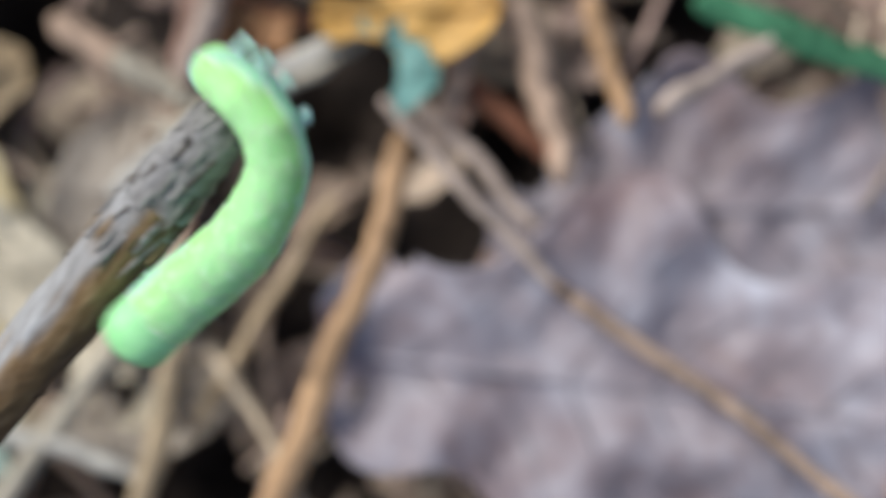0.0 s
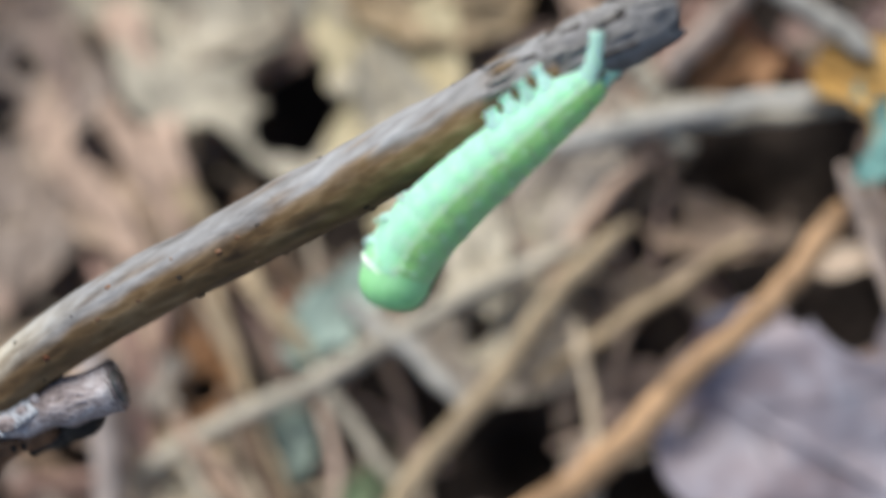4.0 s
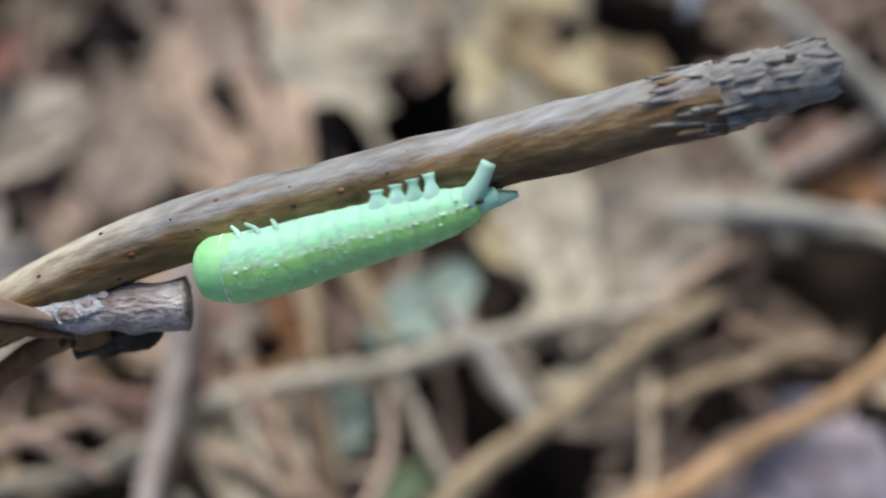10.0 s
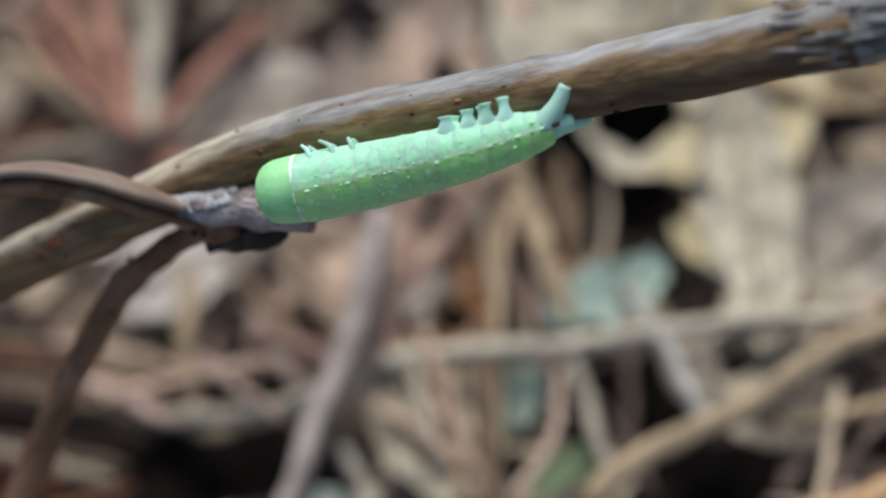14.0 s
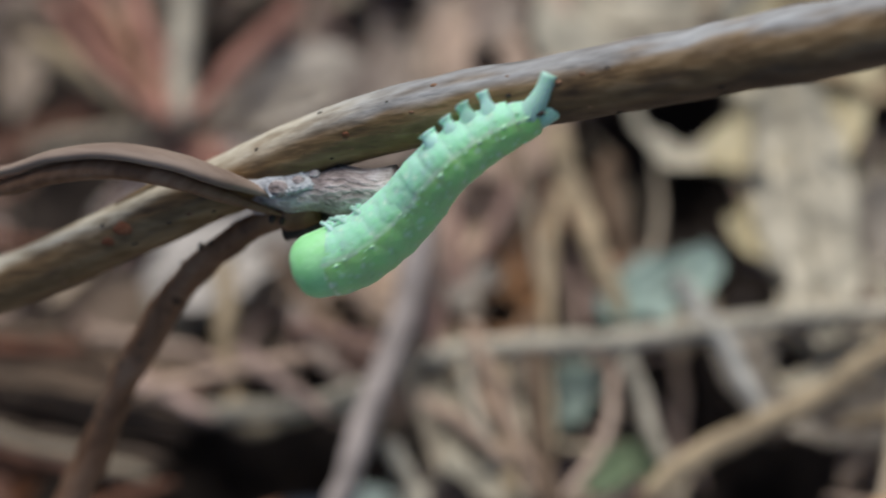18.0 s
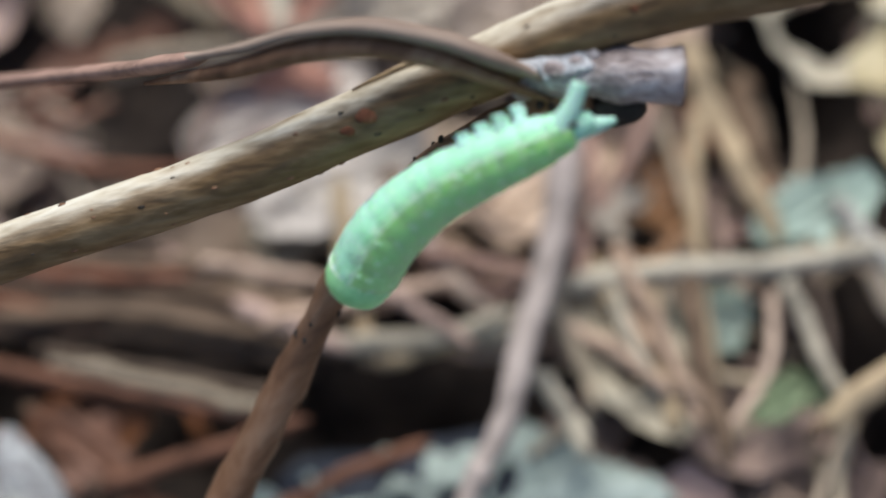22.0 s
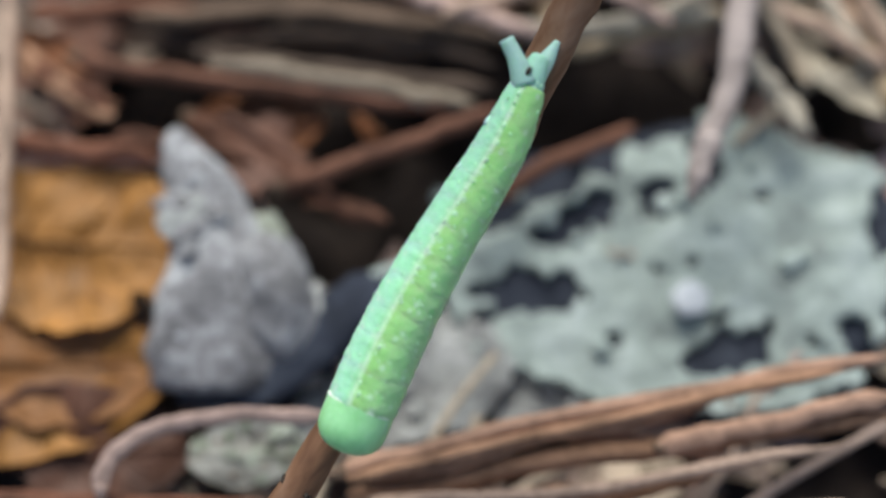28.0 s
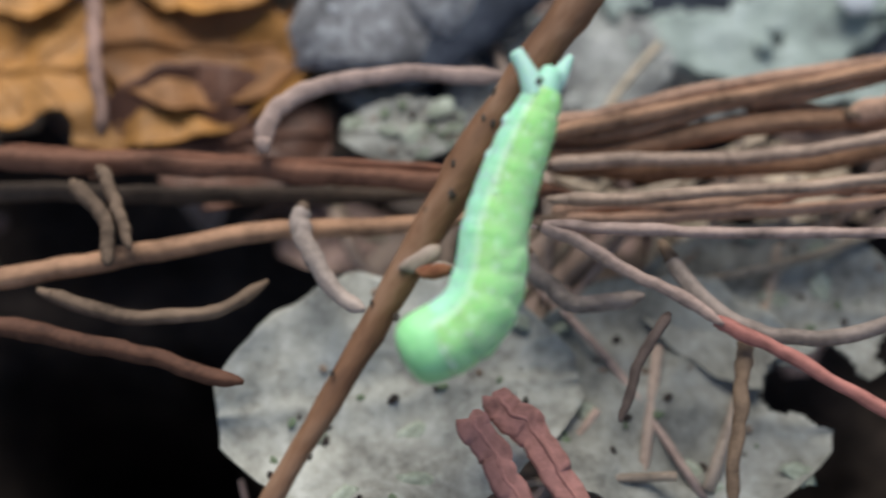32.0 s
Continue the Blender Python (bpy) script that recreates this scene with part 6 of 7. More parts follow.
def motions():
    walk(twig, [
        (0, mm(19.71, 13.29, 41.70, -0.16, 0.35, -2.87)),
        (0.5, mm(24.30, 10.37, 41.75, -0.39, 0.95, -7.21)),
        (1, mm(22.40, 10.83, 44.78, -0.63, 1.24, -7.85)),
        (1.5, mm(21.32, 13.32, 47.03, -0.70, 1.08, -5.49)),
        (2, mm(21.31, 16.03, 49.28, -0.47, 0.55, -2.75)),
        (3, mm(15.36, 17.00, 49.74, -0.58, 0.90, -3.83)),
        (4, mm(13.94, 15.96, 48.85, -0.27, 0.42, -1.52)),
        (4.5, mm(10.73, 15.39, 49.18, -0.57, 1.20, -4.01)),
        (6.5, mm(5.39, 11.66, 52.32)),
        (32, mm(5.39, 11.66, 52.32)),
    ])
    spine(0, (190, 20), (0.05, -0.12, 0.99), (48.6, 17.8, 44.3), (48.2, 19.4, 47.0), (48.8, 17.1, 49.1), (48.8, 14.7, 49.1), (47.5, 12.6, 48.2), (44.4, 11.3, 47.2), (41.6, 11.0, 46.7), (38.1, 11.0, 46.4), (34.3, 10.7, 46.2))
    spine(0.2, (112, 20), (0.05, -0.13, 0.99), (51.5, 15.5, 47.2), (49.7, 14.8, 47.2), (48.0, 12.3, 47.0), (45.5, 10.7, 46.3), (42.6, 9.8, 45.5), (39.7, 8.5, 45.1), (37.6, 6.8, 44.8))
    spine(0.35, (45, 5), (0.05, -0.13, 0.99), (50.7, 14.2, 47.4), (48.5, 13.5, 47.4), (45.8, 11.9, 47.3), (43.4, 10.5, 46.6), (40.6, 9.1, 45.7), (37.9, 8.0, 45.4), (35.0, 6.2, 45.0))
    spine(0.5, 0, (0.05, -0.13, 0.99), (50.1, 13.1, 47.5), (46.5, 11.5, 47.5), (43.1, 9.6, 47.4), (39.5, 8.0, 46.0), (35.8, 6.2, 45.5), (32.6, 3.8, 45.0))
    spine(1, 0, (0.07, -0.16, 0.98), (44.7, 10.8, 49.4), (41.4, 9.8, 49.5), (38.3, 8.7, 49.5), (35.0, 7.6, 48.3), (32.1, 5.8, 47.9), (29.4, 3.7, 47.4))
    spine(1.5, 0, (0.12, -0.20, 0.97), (45.5, 14.4, 52.0), (41.2, 13.4, 52.3), (37.0, 12.1, 52.6), (33.3, 9.8, 50.6), (31.2, 5.8, 49.8), (29.8, 1.5, 48.9))
    spine(1.8, 0, (0.14, -0.20, 0.97), (44.2, 18.9, 53.6), (40.8, 18.2, 53.9), (37.5, 17.1, 54.2), (35.0, 14.9, 52.8), (32.0, 13.2, 52.3), (28.5, 12.2, 51.9))
    spine(1.9, 0, (0.15, -0.20, 0.97), (43.5, 18.3, 53.9), (39.7, 17.0, 54.2), (36.3, 15.0, 54.3), (33.3, 12.4, 52.4), (29.7, 10.2, 52.0), (26.0, 8.1, 51.4))
    spine(2, 0, (0.16, -0.20, 0.97), (44.9, 17.5, 54.4), (41.3, 16.5, 54.8), (37.9, 14.8, 55.0), (35.0, 12.5, 53.0), (31.7, 10.4, 52.6), (28.1, 8.7, 52.1))
    spine(2.1, 0, (0.15, -0.21, 0.97), (45.4, 17.1, 54.3), (41.6, 16.2, 54.7), (38.2, 14.4, 54.8), (35.9, 11.6, 52.9), (34.6, 8.0, 52.1), (31.9, 5.0, 51.3))
    spine(2.2, 0, (0.15, -0.22, 0.96), (44.9, 16.4, 54.2), (41.2, 15.6, 54.6), (37.5, 14.2, 54.8), (34.1, 12.5, 53.1), (31.3, 9.7, 52.4), (29.1, 6.4, 51.7))
    spine(2.5, 0, (0.13, -0.25, 0.96), (40.3, 17.5, 54.6), (36.4, 16.7, 54.9), (32.6, 15.5, 55.0), (30.2, 12.8, 53.0), (29.8, 8.8, 51.8), (28.0, 5.2, 50.9))
    spine(2.7, 0, (0.13, -0.24, 0.96), (39.0, 18.5, 54.7), (35.9, 17.2, 56.3), (32.9, 16.0, 58.5), (30.5, 15.3, 58.2), (30.8, 12.5, 56.9), (32.3, 10.0, 55.3))
    spine(2.9, 0, (0.14, -0.23, 0.96), (38.4, 18.6, 54.5), (36.0, 17.2, 56.0), (33.6, 15.8, 58.1), (31.1, 15.9, 58.3), (30.7, 14.0, 57.3), (32.3, 12.4, 55.9))
    spine(3, 0, (0.14, -0.23, 0.96), (37.7, 18.2, 54.3), (35.0, 16.8, 56.0), (32.3, 16.0, 58.2), (29.6, 16.4, 58.5), (29.4, 14.0, 57.2), (29.8, 11.6, 55.5))
    spine(3.1, 0, (0.13, -0.24, 0.96), (36.4, 18.6, 54.1), (33.4, 16.7, 55.6), (30.3, 15.3, 57.8), (27.1, 15.8, 57.9), (28.0, 13.2, 56.8), (28.4, 10.3, 55.0))
    spine(3.3, 0, (0.12, -0.25, 0.96), (36.5, 20.0, 55.0), (34.1, 18.0, 54.8), (31.7, 16.1, 54.6), (29.3, 14.4, 53.2), (27.0, 12.4, 52.6), (24.7, 10.3, 52.1))
    spine(3.5, 0, (0.11, -0.26, 0.96), (36.0, 20.5, 55.2), (33.4, 18.4, 54.9), (30.8, 16.4, 54.7), (27.9, 14.8, 53.2), (24.8, 13.5, 52.8), (21.6, 12.5, 52.5))
    spine(4, 0, (0.17, -0.27, 0.95), (36.9, 18.1, 53.4), (34.1, 16.8, 53.6), (31.0, 15.2, 53.7), (27.8, 13.8, 53.0), (25.0, 12.4, 52.2), (23.2, 10.9, 51.6), (22.4, 9.0, 51.0))
    spine(4.2, 0, (0.15, -0.28, 0.95), (36.2, 17.7, 54.0), (31.9, 16.4, 54.4), (27.9, 14.3, 54.4), (24.4, 11.8, 52.1), (22.7, 7.7, 50.7), (22.5, 3.2, 49.5))
    spine(4.3, 0, (0.14, -0.28, 0.95), (33.3, 17.1, 53.3), (29.1, 15.9, 53.5), (25.3, 14.0, 53.5), (21.8, 11.5, 51.6), (19.9, 7.8, 50.3), (19.3, 3.6, 49.0))
    spine(4.4, 0, (0.13, -0.28, 0.95), (32.2, 19.0, 54.0), (28.1, 17.1, 54.0), (24.7, 14.3, 53.6), (22.6, 10.8, 51.4), (21.6, 6.6, 50.1), (20.7, 2.3, 48.5))
    spine(4.5, 0, (0.12, -0.29, 0.95), (32.6, 18.0, 54.1), (28.3, 16.4, 54.2), (24.6, 13.8, 53.9), (22.3, 10.4, 51.5), (21.1, 6.1, 50.2), (20.3, 1.7, 48.7))
    spine(6.5, 0, (0.06, -0.36, 0.93), (26.7, 13.8, 56.6), (21.3, 12.2, 56.3), (19.8, 7.3, 54.5), (20.6, 2.3, 51.7), (22.1, -2.9, 49.6), (24.0, -7.9, 47.6))
    spine(6.8, 0, (0.06, -0.36, 0.93), (23.7, 14.4, 56.7), (19.1, 11.6, 55.9), (18.4, 6.6, 54.0), (17.8, 1.8, 51.3), (17.6, -3.4, 49.2), (17.6, -8.6, 47.2))
    spine(6.9, 0, (0.06, -0.36, 0.93), (24.7, 14.6, 56.7), (19.9, 11.9, 56.0), (19.6, 6.8, 54.0), (20.9, 1.9, 51.4), (22.9, -2.9, 49.4), (25.2, -7.7, 47.6))
    spine(7, 0, (0.06, -0.36, 0.93), (24.4, 14.7, 56.8), (20.1, 11.8, 55.9), (18.8, 6.8, 54.1), (18.4, 2.0, 51.5), (17.8, -3.1, 49.4), (17.9, -8.2, 47.3))
    spine(7.1, 0, (0.06, -0.36, 0.93), (25.3, 14.6, 57.0), (21.4, 12.6, 56.5), (18.9, 9.2, 55.4), (16.5, 6.2, 53.2), (13.5, 3.1, 52.0), (10.3, 0.1, 50.8))
    spine(7.2, 0, (0.07, -0.36, 0.93), (25.8, 14.6, 57.0), (22.3, 12.4, 56.4), (19.2, 9.7, 55.6), (16.1, 7.4, 53.8), (12.4, 5.4, 52.9), (8.8, 3.3, 52.0))
    spine(7.5, 0, (0.08, -0.37, 0.93), (26.6, 14.2, 56.8), (23.7, 12.8, 56.5), (21.2, 10.9, 55.9), (19.0, 9.0, 54.4), (16.9, 6.6, 53.5), (14.8, 4.3, 52.5))
    spine(7.8, 0, (0.07, -0.37, 0.93), (25.1, 12.9, 56.0), (21.8, 11.4, 55.7), (19.1, 9.2, 55.0), (17.7, 6.4, 53.2), (20.3, 4.4, 52.3), (23.8, 5.1, 52.7))
    spine(7.9, 0, (0.07, -0.37, 0.93), (24.9, 13.5, 56.3), (21.3, 11.6, 55.8), (18.7, 8.6, 54.8), (19.6, 5.7, 52.9), (23.6, 5.3, 52.7), (27.0, 7.2, 53.6))
    spine(8, 0, (0.07, -0.37, 0.93), (25.3, 14.1, 56.8), (21.7, 11.9, 56.2), (19.1, 8.8, 55.2), (21.4, 6.2, 53.3), (25.6, 6.5, 53.6), (28.2, 9.5, 55.0))
    spine(8.1, 0, (0.07, -0.37, 0.93), (24.6, 14.0, 56.5), (21.4, 12.8, 56.3), (18.9, 10.8, 55.6), (17.6, 8.1, 53.9), (20.2, 6.4, 53.3), (23.0, 8.4, 54.0))
    spine(8.2, 0, (0.07, -0.37, 0.93), (25.2, 14.4, 57.0), (23.0, 13.5, 56.7), (21.0, 12.1, 56.4), (19.5, 10.5, 55.1), (18.3, 8.5, 54.3), (17.8, 6.3, 53.3))
    spine(8.5, 0, (0.06, -0.37, 0.93), (24.5, 14.7, 56.8), (22.0, 12.6, 56.1), (19.4, 10.5, 55.5), (16.6, 8.9, 54.2), (13.6, 7.4, 53.5), (10.4, 6.2, 53.0))
    spine(9, 0, (0.05, -0.36, 0.93), (21.7, 12.3, 55.3), (19.1, 10.7, 54.8), (16.1, 9.6, 54.6), (13.0, 8.8, 53.8), (9.9, 8.0, 53.4), (6.8, 7.3, 53.0))
    spine(9.5, 0, (0.05, -0.38, 0.93), (16.6, 11.1, 54.3), (13.7, 9.7, 53.8), (10.7, 8.3, 53.4), (7.6, 7.3, 52.4), (4.5, 6.2, 52.1), (1.3, 5.3, 51.6))
    spine(10, 0, (0.04, -0.38, 0.92), (12.3, 10.1, 53.6), (9.2, 9.1, 53.3), (5.9, 8.2, 53.1), (2.5, 7.5, 52.3), (-0.9, 6.6, 51.9), (-4.7, 6.1, 51.6))
    spine(10.5, 0, (0.13, -0.37, 0.92), (11.9, 10.6, 53.8), (7.8, 9.5, 54.0), (3.9, 7.7, 53.9), (0.5, 5.3, 51.9), (-1.7, 1.8, 50.4), (-3.6, -1.9, 48.7))
    spine(10.8, 0, (0.17, -0.37, 0.92), (13.8, 11.2, 54.2), (9.8, 9.8, 54.4), (6.3, 7.3, 54.0), (3.4, 4.5, 51.9), (1.1, 1.0, 50.5), (-1.3, -2.5, 48.9))
    spine(10.9, 0, (0.18, -0.36, 0.91), (13.6, 11.9, 54.5), (9.2, 10.2, 54.7), (6.0, 7.0, 54.1), (4.2, 3.3, 51.3), (3.4, -1.1, 49.5), (3.0, -5.5, 47.6))
    spine(11, 0, (0.19, -0.36, 0.91), (12.2, 11.2, 54.0), (7.8, 9.6, 54.3), (5.4, 5.9, 53.3), (5.0, 2.0, 50.4), (5.3, -2.4, 48.6), (5.9, -6.7, 46.5))
    spine(11.1, 0, (0.20, -0.37, 0.91), (11.7, 10.6, 53.4), (7.8, 9.0, 53.6), (5.5, 5.7, 52.7), (4.8, 2.2, 50.2), (5.2, -1.8, 48.5), (5.5, -5.6, 46.6))
    spine(11.5, 0, (0.22, -0.38, 0.90), (12.1, 10.2, 53.6), (7.8, 8.4, 53.9), (5.1, 4.8, 53.1), (4.4, 1.1, 50.0), (4.6, -3.1, 47.9), (5.0, -7.4, 45.7))
    spine(12, 0, (0.27, -0.39, 0.88), (12.5, 10.8, 53.8), (8.5, 8.4, 53.9), (7.7, 3.9, 52.2), (7.6, -0.0, 48.9), (8.0, -4.4, 46.5), (8.6, -8.9, 44.3))
    spine(12.5, 0, (0.28, -0.40, 0.87), (11.0, 11.1, 53.7), (7.5, 8.2, 53.5), (6.3, 4.0, 51.9), (4.6, 0.4, 48.8), (3.9, -3.9, 46.8), (3.6, -8.2, 44.6))
    spine(12.8, 0, (0.28, -0.40, 0.87), (12.5, 11.4, 53.9), (9.2, 9.3, 54.1), (6.2, 6.9, 54.0), (3.1, 4.8, 51.7), (0.5, 1.9, 50.6), (-2.1, -1.0, 49.2))
    spine(12.9, 0, (0.29, -0.40, 0.87), (12.9, 11.2, 53.7), (9.7, 9.3, 54.0), (6.7, 7.2, 54.0), (3.3, 5.7, 52.0), (0.4, 3.3, 51.3), (-2.6, 0.9, 50.2))
    spine(13, 0, (0.29, -0.40, 0.87), (12.4, 11.3, 54.0), (9.8, 10.2, 54.3), (7.6, 8.3, 54.2), (5.2, 6.9, 52.7), (2.7, 5.4, 52.1), (0.0, 4.1, 51.7))
    spine(13.1, 0, (0.29, -0.40, 0.87), (12.6, 10.9, 53.7), (9.4, 9.3, 54.0), (6.1, 7.7, 54.4), (2.3, 7.1, 53.0), (-1.2, 5.7, 52.9), (-4.9, 4.5, 52.6))
    spine(13.2, 0, (0.29, -0.40, 0.87), (12.7, 11.2, 53.8), (9.7, 9.6, 54.1), (6.6, 8.0, 54.4), (3.1, 7.2, 53.1), (-0.2, 5.7, 52.6), (-3.3, 3.9, 52.2))
    spine(13.5, 0, (0.29, -0.40, 0.87), (10.6, 10.4, 53.5), (8.0, 8.9, 53.6), (5.4, 7.4, 53.8), (2.1, 6.9, 52.6), (-0.7, 5.5, 52.3), (-3.5, 4.0, 51.9))
    spine(14, 0, (0.28, -0.41, 0.87), (9.9, 10.1, 52.8), (6.7, 8.4, 53.1), (3.5, 6.8, 53.4), (-0.4, 6.2, 52.1), (-4.0, 5.0, 52.1), (-7.7, 3.9, 51.9))
    spine(14.5, 0, (0.28, -0.40, 0.87), (10.8, 10.5, 53.4), (7.8, 8.6, 53.5), (4.9, 6.6, 53.5), (1.5, 5.4, 51.8), (-1.6, 3.4, 51.3), (-4.8, 1.6, 50.5))
    spine(15, 0, (0.27, -0.41, 0.87), (10.1, 10.3, 52.9), (5.9, 8.1, 53.2), (2.9, 4.8, 52.6), (2.3, 1.1, 49.1), (2.5, -3.1, 46.8), (3.0, -7.5, 44.6))
    spine(15.5, 0, (0.27, -0.41, 0.87), (10.8, 10.8, 53.5), (6.7, 8.3, 53.6), (3.0, 5.2, 53.3), (-1.0, 2.8, 50.7), (-4.5, -0.5, 49.3), (-7.1, -4.5, 47.1))
    spine(17.5, 0, (0.27, -0.40, 0.87), (7.0, 10.1, 53.1), (3.7, 8.7, 53.5), (0.9, 6.5, 53.4), (-2.1, 4.8, 51.4), (-4.6, 2.3, 50.4), (-5.9, -0.8, 48.8))
    spine(18, 0, (0.26, -0.41, 0.87), (2.9, 9.4, 52.2), (-0.1, 7.6, 52.2), (-2.6, 5.2, 51.8), (-4.9, 3.0, 49.8), (-7.6, 0.7, 48.7), (-10.9, -0.9, 48.4))
    spine(18.5, 0, (0.24, -0.42, 0.88), (-1.1, 7.9, 51.5), (-3.1, 5.3, 50.8), (-5.3, 2.7, 50.2), (-8.4, 1.1, 48.4), (-11.6, -0.4, 48.1), (-14.9, -1.8, 47.7))
    spine(19, 0, (0.24, -0.42, 0.87), (-6.1, 4.6, 49.1), (-7.4, 2.0, 48.3), (-9.5, -0.0, 47.9), (-12.5, -0.9, 46.8), (-15.4, -2.1, 46.5), (-18.2, -3.4, 46.2))
    spine(19.5, 0, (0.23, -0.42, 0.88), (-9.4, 0.9, 49.5), (-12.4, -0.3, 49.4), (-15.3, -1.7, 48.6), (-17.9, -3.5, 46.7), (-20.4, -5.5, 44.6), (-22.8, -7.6, 41.9))
    spine(20, 0, (0.21, -0.42, 0.88), (-11.0, 0.5, 49.6), (-14.8, -1.3, 49.3), (-17.0, -4.1, 47.7), (-16.7, -7.8, 46.0), (-15.9, -11.7, 44.0), (-14.4, -15.2, 41.9))
    spine(20.5, 0, (0.20, -0.41, 0.89), (-10.9, 1.6, 50.0), (-14.6, -1.0, 49.3), (-16.6, -4.4, 47.4), (-16.6, -8.4, 44.8), (-15.8, -12.3, 42.0), (-14.3, -16.0, 39.4))
    spine(20.8, 0, (0.20, -0.41, 0.89), (-12.3, 1.3, 50.2), (-16.1, -1.1, 49.5), (-19.2, -4.0, 47.5), (-21.2, -7.6, 44.4), (-23.0, -11.3, 40.9), (-24.8, -15.2, 37.3))
    spine(20.9, 0, (0.20, -0.41, 0.89), (-10.9, 1.3, 49.9), (-14.8, -0.6, 49.5), (-18.3, -3.0, 48.0), (-21.5, -5.7, 45.7), (-25.5, -8.0, 43.5), (-29.7, -10.3, 41.2))
    spine(20.967, 0, (0.19, -0.41, 0.89), (-11.2, 0.3, 49.6), (-14.6, -1.5, 49.0), (-17.8, -3.7, 47.5), (-21.2, -6.1, 45.4), (-24.7, -8.4, 43.1), (-28.5, -11.6, 40.1))
    spine(21, 0, (0.19, -0.41, 0.89), (-11.4, 0.1, 49.5), (-14.9, -1.7, 48.9), (-17.9, -4.0, 47.3), (-20.7, -6.6, 45.0), (-23.1, -9.4, 42.2), (-25.1, -12.5, 38.9))
    spine(21.033, 0, (0.19, -0.41, 0.89), (-11.4, 0.4, 49.5), (-14.8, -1.5, 48.9), (-17.7, -4.0, 47.2), (-20.0, -6.9, 44.7), (-21.3, -9.7, 41.6), (-21.8, -12.8, 37.9))
    spine(21.1, 0, (0.19, -0.41, 0.89), (-11.5, 0.8, 49.8), (-13.8, -0.3, 49.5), (-16.1, -1.2, 48.9), (-18.7, -1.7, 48.1), (-21.4, -2.3, 46.9), (-24.0, -3.1, 45.6))
    spine(21.2, 0, (0.19, -0.41, 0.89), (-10.9, 1.3, 49.8), (-13.6, -0.2, 49.6), (-16.0, -1.7, 48.6), (-17.1, -3.8, 46.6), (-17.0, -6.0, 44.0), (-16.8, -8.1, 41.1))
    spine(21.5, 4, (0.19, -0.41, 0.89), (-11.6, 1.2, 49.9), (-15.2, -1.1, 49.2), (-18.7, -3.5, 47.7), (-22.2, -5.9, 45.5), (-25.5, -8.7, 42.9), (-28.9, -11.7, 40.1))
    spine(22, 9, (0.18, -0.41, 0.89), (-11.5, 0.5, 49.5), (-14.3, -1.0, 49.1), (-17.1, -2.3, 48.2), (-19.9, -3.7, 46.7), (-22.2, -5.6, 44.7), (-23.8, -7.8, 41.9))
    spine(22.5, 12, (0.18, -0.41, 0.90), (-11.2, 0.9, 49.7), (-13.8, -0.7, 49.3), (-16.4, -2.1, 48.3), (-19.0, -3.6, 46.8), (-21.3, -5.4, 44.7), (-22.8, -7.6, 42.0))
    spine(22.6, 14, (0.18, -0.41, 0.90), (-14.9, -0.5, 47.3), (-16.6, -1.7, 46.4), (-18.7, -2.8, 45.6), (-20.8, -4.5, 44.5), (-22.4, -6.3, 42.8), (-23.4, -8.2, 41.1))
    spine(23, 24, (0.18, -0.41, 0.89), (-19.8, -0.1, 44.8), (-21.5, -1.6, 42.5), (-23.2, -3.8, 40.6), (-24.6, -6.2, 39.2), (-25.8, -8.6, 37.3), (-26.4, -10.9, 35.7))
    spine(23.5, 24, (0.15, -0.42, 0.89), (-22.1, -1.7, 42.8), (-23.6, -4.2, 40.2), (-25.0, -7.0, 38.1), (-26.3, -9.9, 35.9), (-27.3, -13.1, 33.9), (-28.0, -16.4, 32.1))
    spine(24, 20, (0.13, -0.41, 0.90), (-24.9, -6.7, 37.8), (-26.6, -9.3, 36.0), (-28.1, -12.3, 34.1), (-29.5, -15.6, 32.5), (-30.7, -19.0, 30.8), (-31.6, -22.3, 29.3))
    spine(24.5, 20, (0.13, -0.38, 0.91), (-26.0, -7.2, 37.3), (-27.9, -10.4, 35.3), (-29.6, -13.6, 33.3), (-30.8, -17.3, 31.5), (-31.2, -21.1, 29.6), (-29.7, -24.6, 27.9))
    spine(26.5, 20, (0.12, -0.38, 0.92), (-28.6, -9.8, 35.4), (-30.0, -13.0, 33.6), (-31.4, -16.3, 31.9), (-32.8, -19.7, 30.4), (-34.1, -23.1, 28.9), (-35.1, -26.8, 27.5))
    spine(27, 20, (0.12, -0.37, 0.92), (-31.3, -15.7, 31.5), (-32.9, -19.2, 30.0), (-34.5, -22.6, 28.7), (-35.8, -25.9, 27.4), (-36.9, -29.4, 26.2), (-37.8, -32.8, 25.0))
    spine(27.5, 20, (0.10, -0.38, 0.92), (-32.5, -16.1, 31.6), (-34.6, -19.6, 30.0), (-36.4, -23.2, 28.6), (-38.0, -27.0, 27.1), (-38.7, -31.0, 25.6), (-38.9, -35.0, 24.1))
    spine(28, 20, (0.10, -0.36, 0.93), (-31.7, -15.8, 31.6), (-33.3, -20.0, 29.7), (-35.6, -24.3, 27.9), (-37.7, -28.6, 26.4), (-39.4, -32.9, 24.9), (-40.8, -37.3, 23.3))
    spine(28.5, 20, (0.09, -0.36, 0.93), (-31.4, -16.3, 31.4), (-33.7, -20.3, 29.7), (-35.2, -24.6, 27.7), (-35.7, -29.3, 25.9), (-35.0, -33.9, 24.1), (-33.9, -38.4, 22.3))
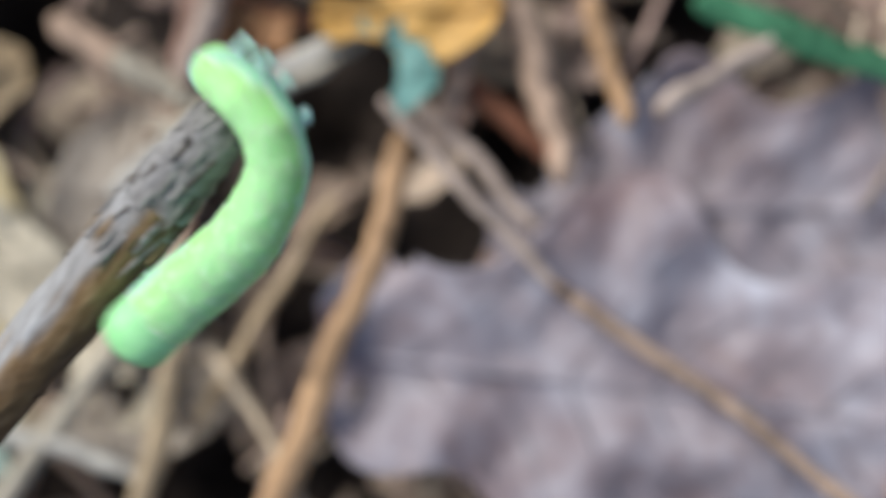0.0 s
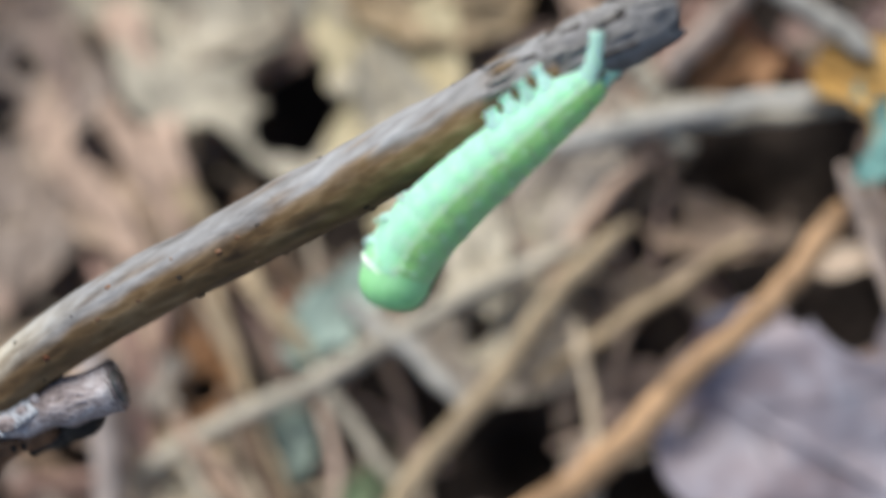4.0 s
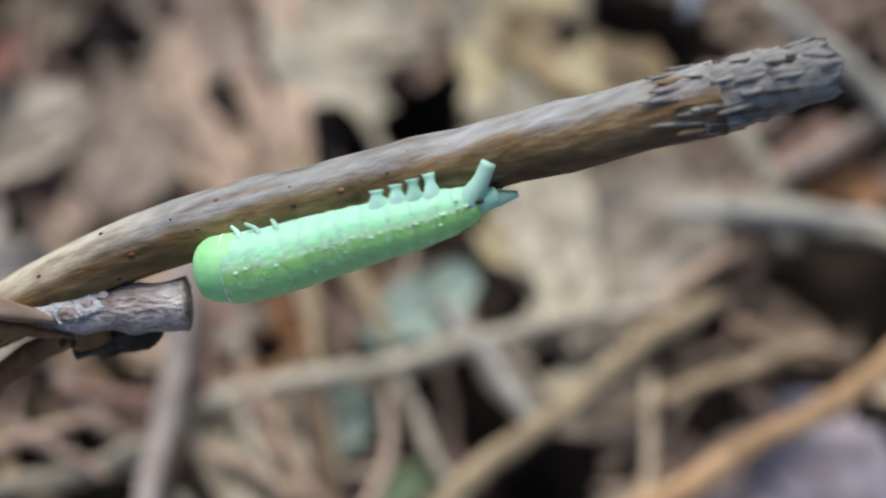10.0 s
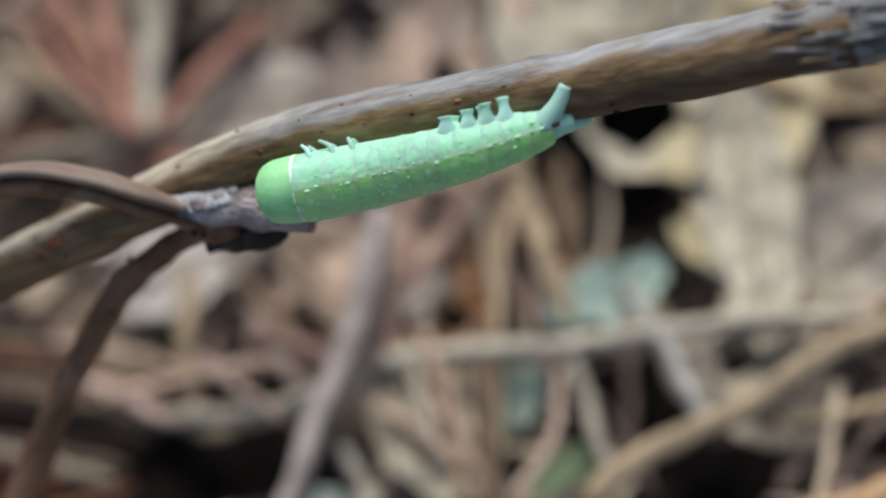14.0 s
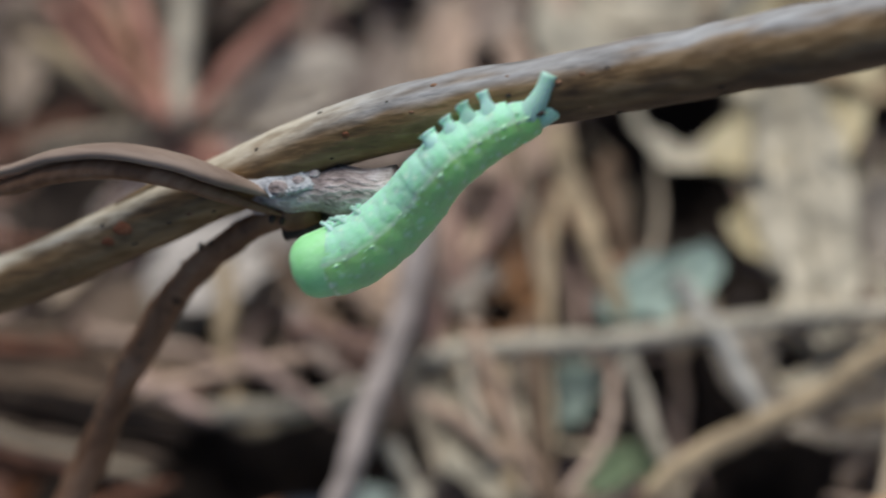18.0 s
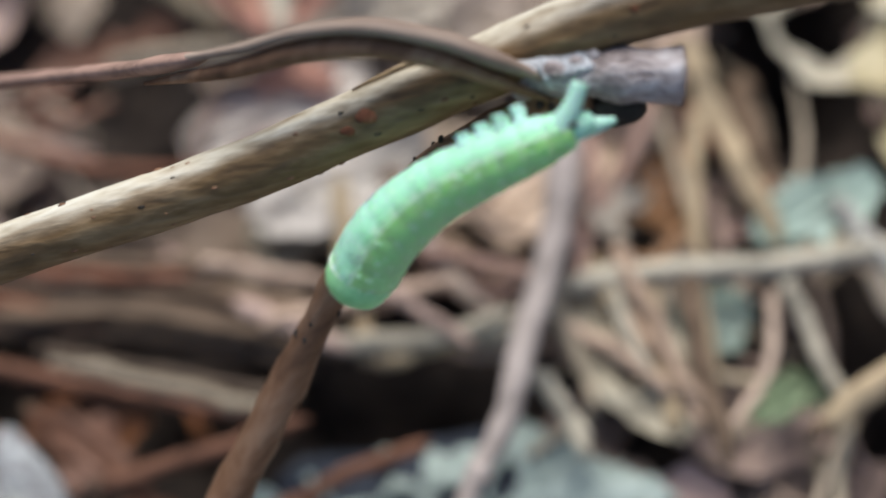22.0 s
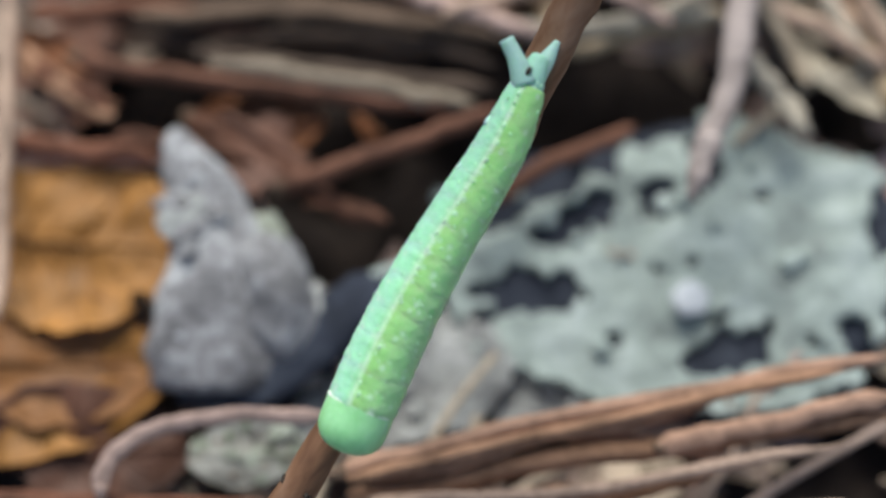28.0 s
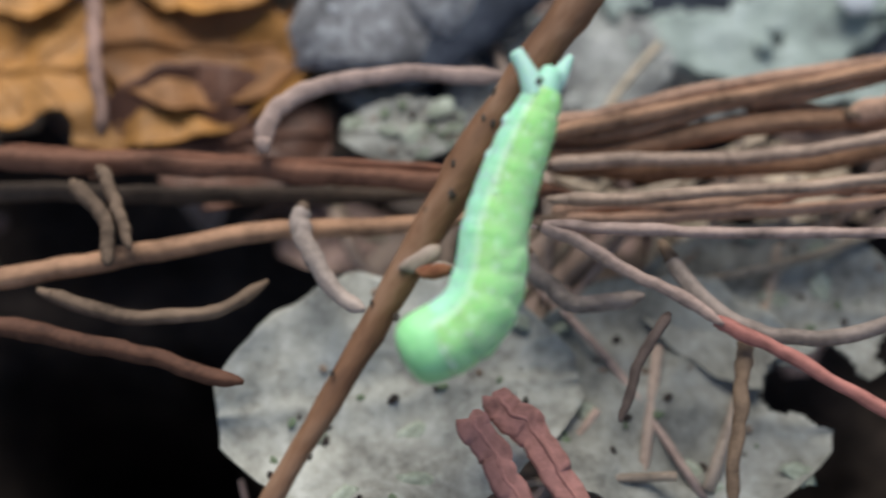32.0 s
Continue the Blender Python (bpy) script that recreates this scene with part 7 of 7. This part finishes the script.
    spine(29, 20, (0.09, -0.35, 0.93), (-33.1, -19.3, 29.7), (-34.5, -22.8, 28.4), (-36.2, -26.1, 27.1), (-37.8, -29.4, 25.9), (-39.3, -32.8, 24.9), (-40.3, -36.4, 23.7))
    spine(29.5, 20, (0.07, -0.34, 0.94), (-36.8, -26.0, 26.7), (-38.2, -29.4, 25.5), (-39.5, -32.9, 24.4), (-40.9, -36.3, 23.2), (-42.3, -39.8, 22.2), (-43.6, -43.3, 21.2))
    spine(30, 20, (0.08, -0.33, 0.94), (-37.4, -29.5, 25.1), (-38.7, -33.3, 23.9), (-40.1, -37.0, 22.7), (-41.6, -40.7, 21.5), (-42.8, -44.5, 20.4), (-43.6, -48.4, 19.2))
    spine(30.5, 20, (0.07, -0.32, 0.94), (-38.5, -29.4, 25.2), (-40.2, -33.3, 23.9), (-41.6, -37.2, 22.6), (-42.3, -41.4, 21.4), (-42.8, -45.6, 20.0), (-43.0, -49.8, 18.7))
    spine(31, 20, (0.07, -0.32, 0.94), (-40.9, -34.2, 23.4), (-42.0, -38.2, 22.1), (-43.4, -42.2, 20.9), (-44.5, -46.3, 19.6), (-44.9, -50.4, 18.4), (-44.9, -54.6, 17.1))
    spine(31.5, 24, (0.05, -0.35, 0.93), (-41.2, -36.3, 22.5), (-42.9, -40.2, 21.3), (-43.9, -44.4, 20.0), (-43.5, -48.6, 18.7), (-41.5, -52.3, 17.5), (-39.2, -55.8, 16.4))
    spine(31.8, 28, (0.05, -0.36, 0.93), (-42.0, -37.7, 22.0), (-43.5, -41.3, 20.9), (-44.1, -45.1, 19.8), (-44.4, -48.9, 18.7), (-45.2, -52.7, 17.6), (-46.0, -56.4, 16.6))
    spine(31.9, 30, (0.05, -0.36, 0.93), (-41.8, -38.8, 21.6), (-42.4, -40.9, 20.9), (-42.9, -43.0, 20.3), (-43.4, -45.2, 19.7), (-43.6, -47.3, 19.1), (-43.6, -49.5, 18.5), (-44.2, -51.6, 17.9), (-45.7, -53.1, 17.6), (-47.7, -54.2, 17.5))
    spine(32, 30, (0.04, -0.36, 0.93), (-42.0, -39.1, 21.4), (-42.6, -41.3, 20.8), (-43.2, -43.4, 20.2), (-43.7, -45.5, 19.6), (-44.0, -47.7, 19.0), (-44.0, -49.9, 18.3), (-44.6, -52.0, 17.8), (-46.1, -53.5, 17.5), (-48.0, -54.6, 17.3))
    for n, ob in enumerate(pieces):
        walk(ob, [(t, POSES[t][n]) for t in sorted(POSES)])
    # the prolegs reach out to grip the twig, and draw in while the body hangs or hugs the stem
    hind = ((0, 0.0), (4.0, 0.0), (4.4, 0.25), (7.0, 0.25), (7.6, 0.0), (10.4, 0.0), (11.0, 0.2), (12.4, 0.2), (12.9, 0.05), (14.6, 0.05), (15.1, 0.15), (15.6, 0.1), (19.3, 0.1), (20, 0.3), (22.4, 0.35), (23.4, 1.3), (32, 1.3))
    fore = ((0, 0.0), (0.5, 0.3), (3.1, 0.3), (3.6, 0.0), (4.0, 0.0), (4.4, 1.1), (7.0, 1.1), (7.6, 0.1), (10.4, 0.0), (11.0, 1.1), (12.4, 1.1), (12.9, 0.05), (14.5, 0.05), (15.0, 0.4), (15.6, 0.2), (19.3, 0.2), (20, 0.9), (21.3, 0.9), (21.8, 0.35), (22.4, 0.35), (23.4, 1.1), (32, 1.1))
    front = ((0, 0.1), (0.4, 0.5), (3.1, 0.5), (3.6, 0.3), (4.0, 0.3), (4.4, 0.85), (7.1, 0.85), (7.8, 0.2), (8.5, 0.0), (9.8, 0.0), (10.5, 0.85), (12.6, 0.85), (13.0, 0.1), (14.5, 0.1), (15.0, 0.85), (17.5, 0.3), (19.2, 0.1), (19.8, 0.85), (32, 0.85))
    for limb in true_legs:
        walk(limb, [(t, mm(0, 0, up)) for t, up in front])
    for end, limb, foot in prolegs:
        home = foot.matrix_local.translation / MM
        for ob, at in ((limb, Vector((0, 0, 0))), (foot, home)):
            walk(ob, [(t, mm(at.x, at.y, at.z + up)) for t, up in (hind if end > 2.4 else fore)])


motions()
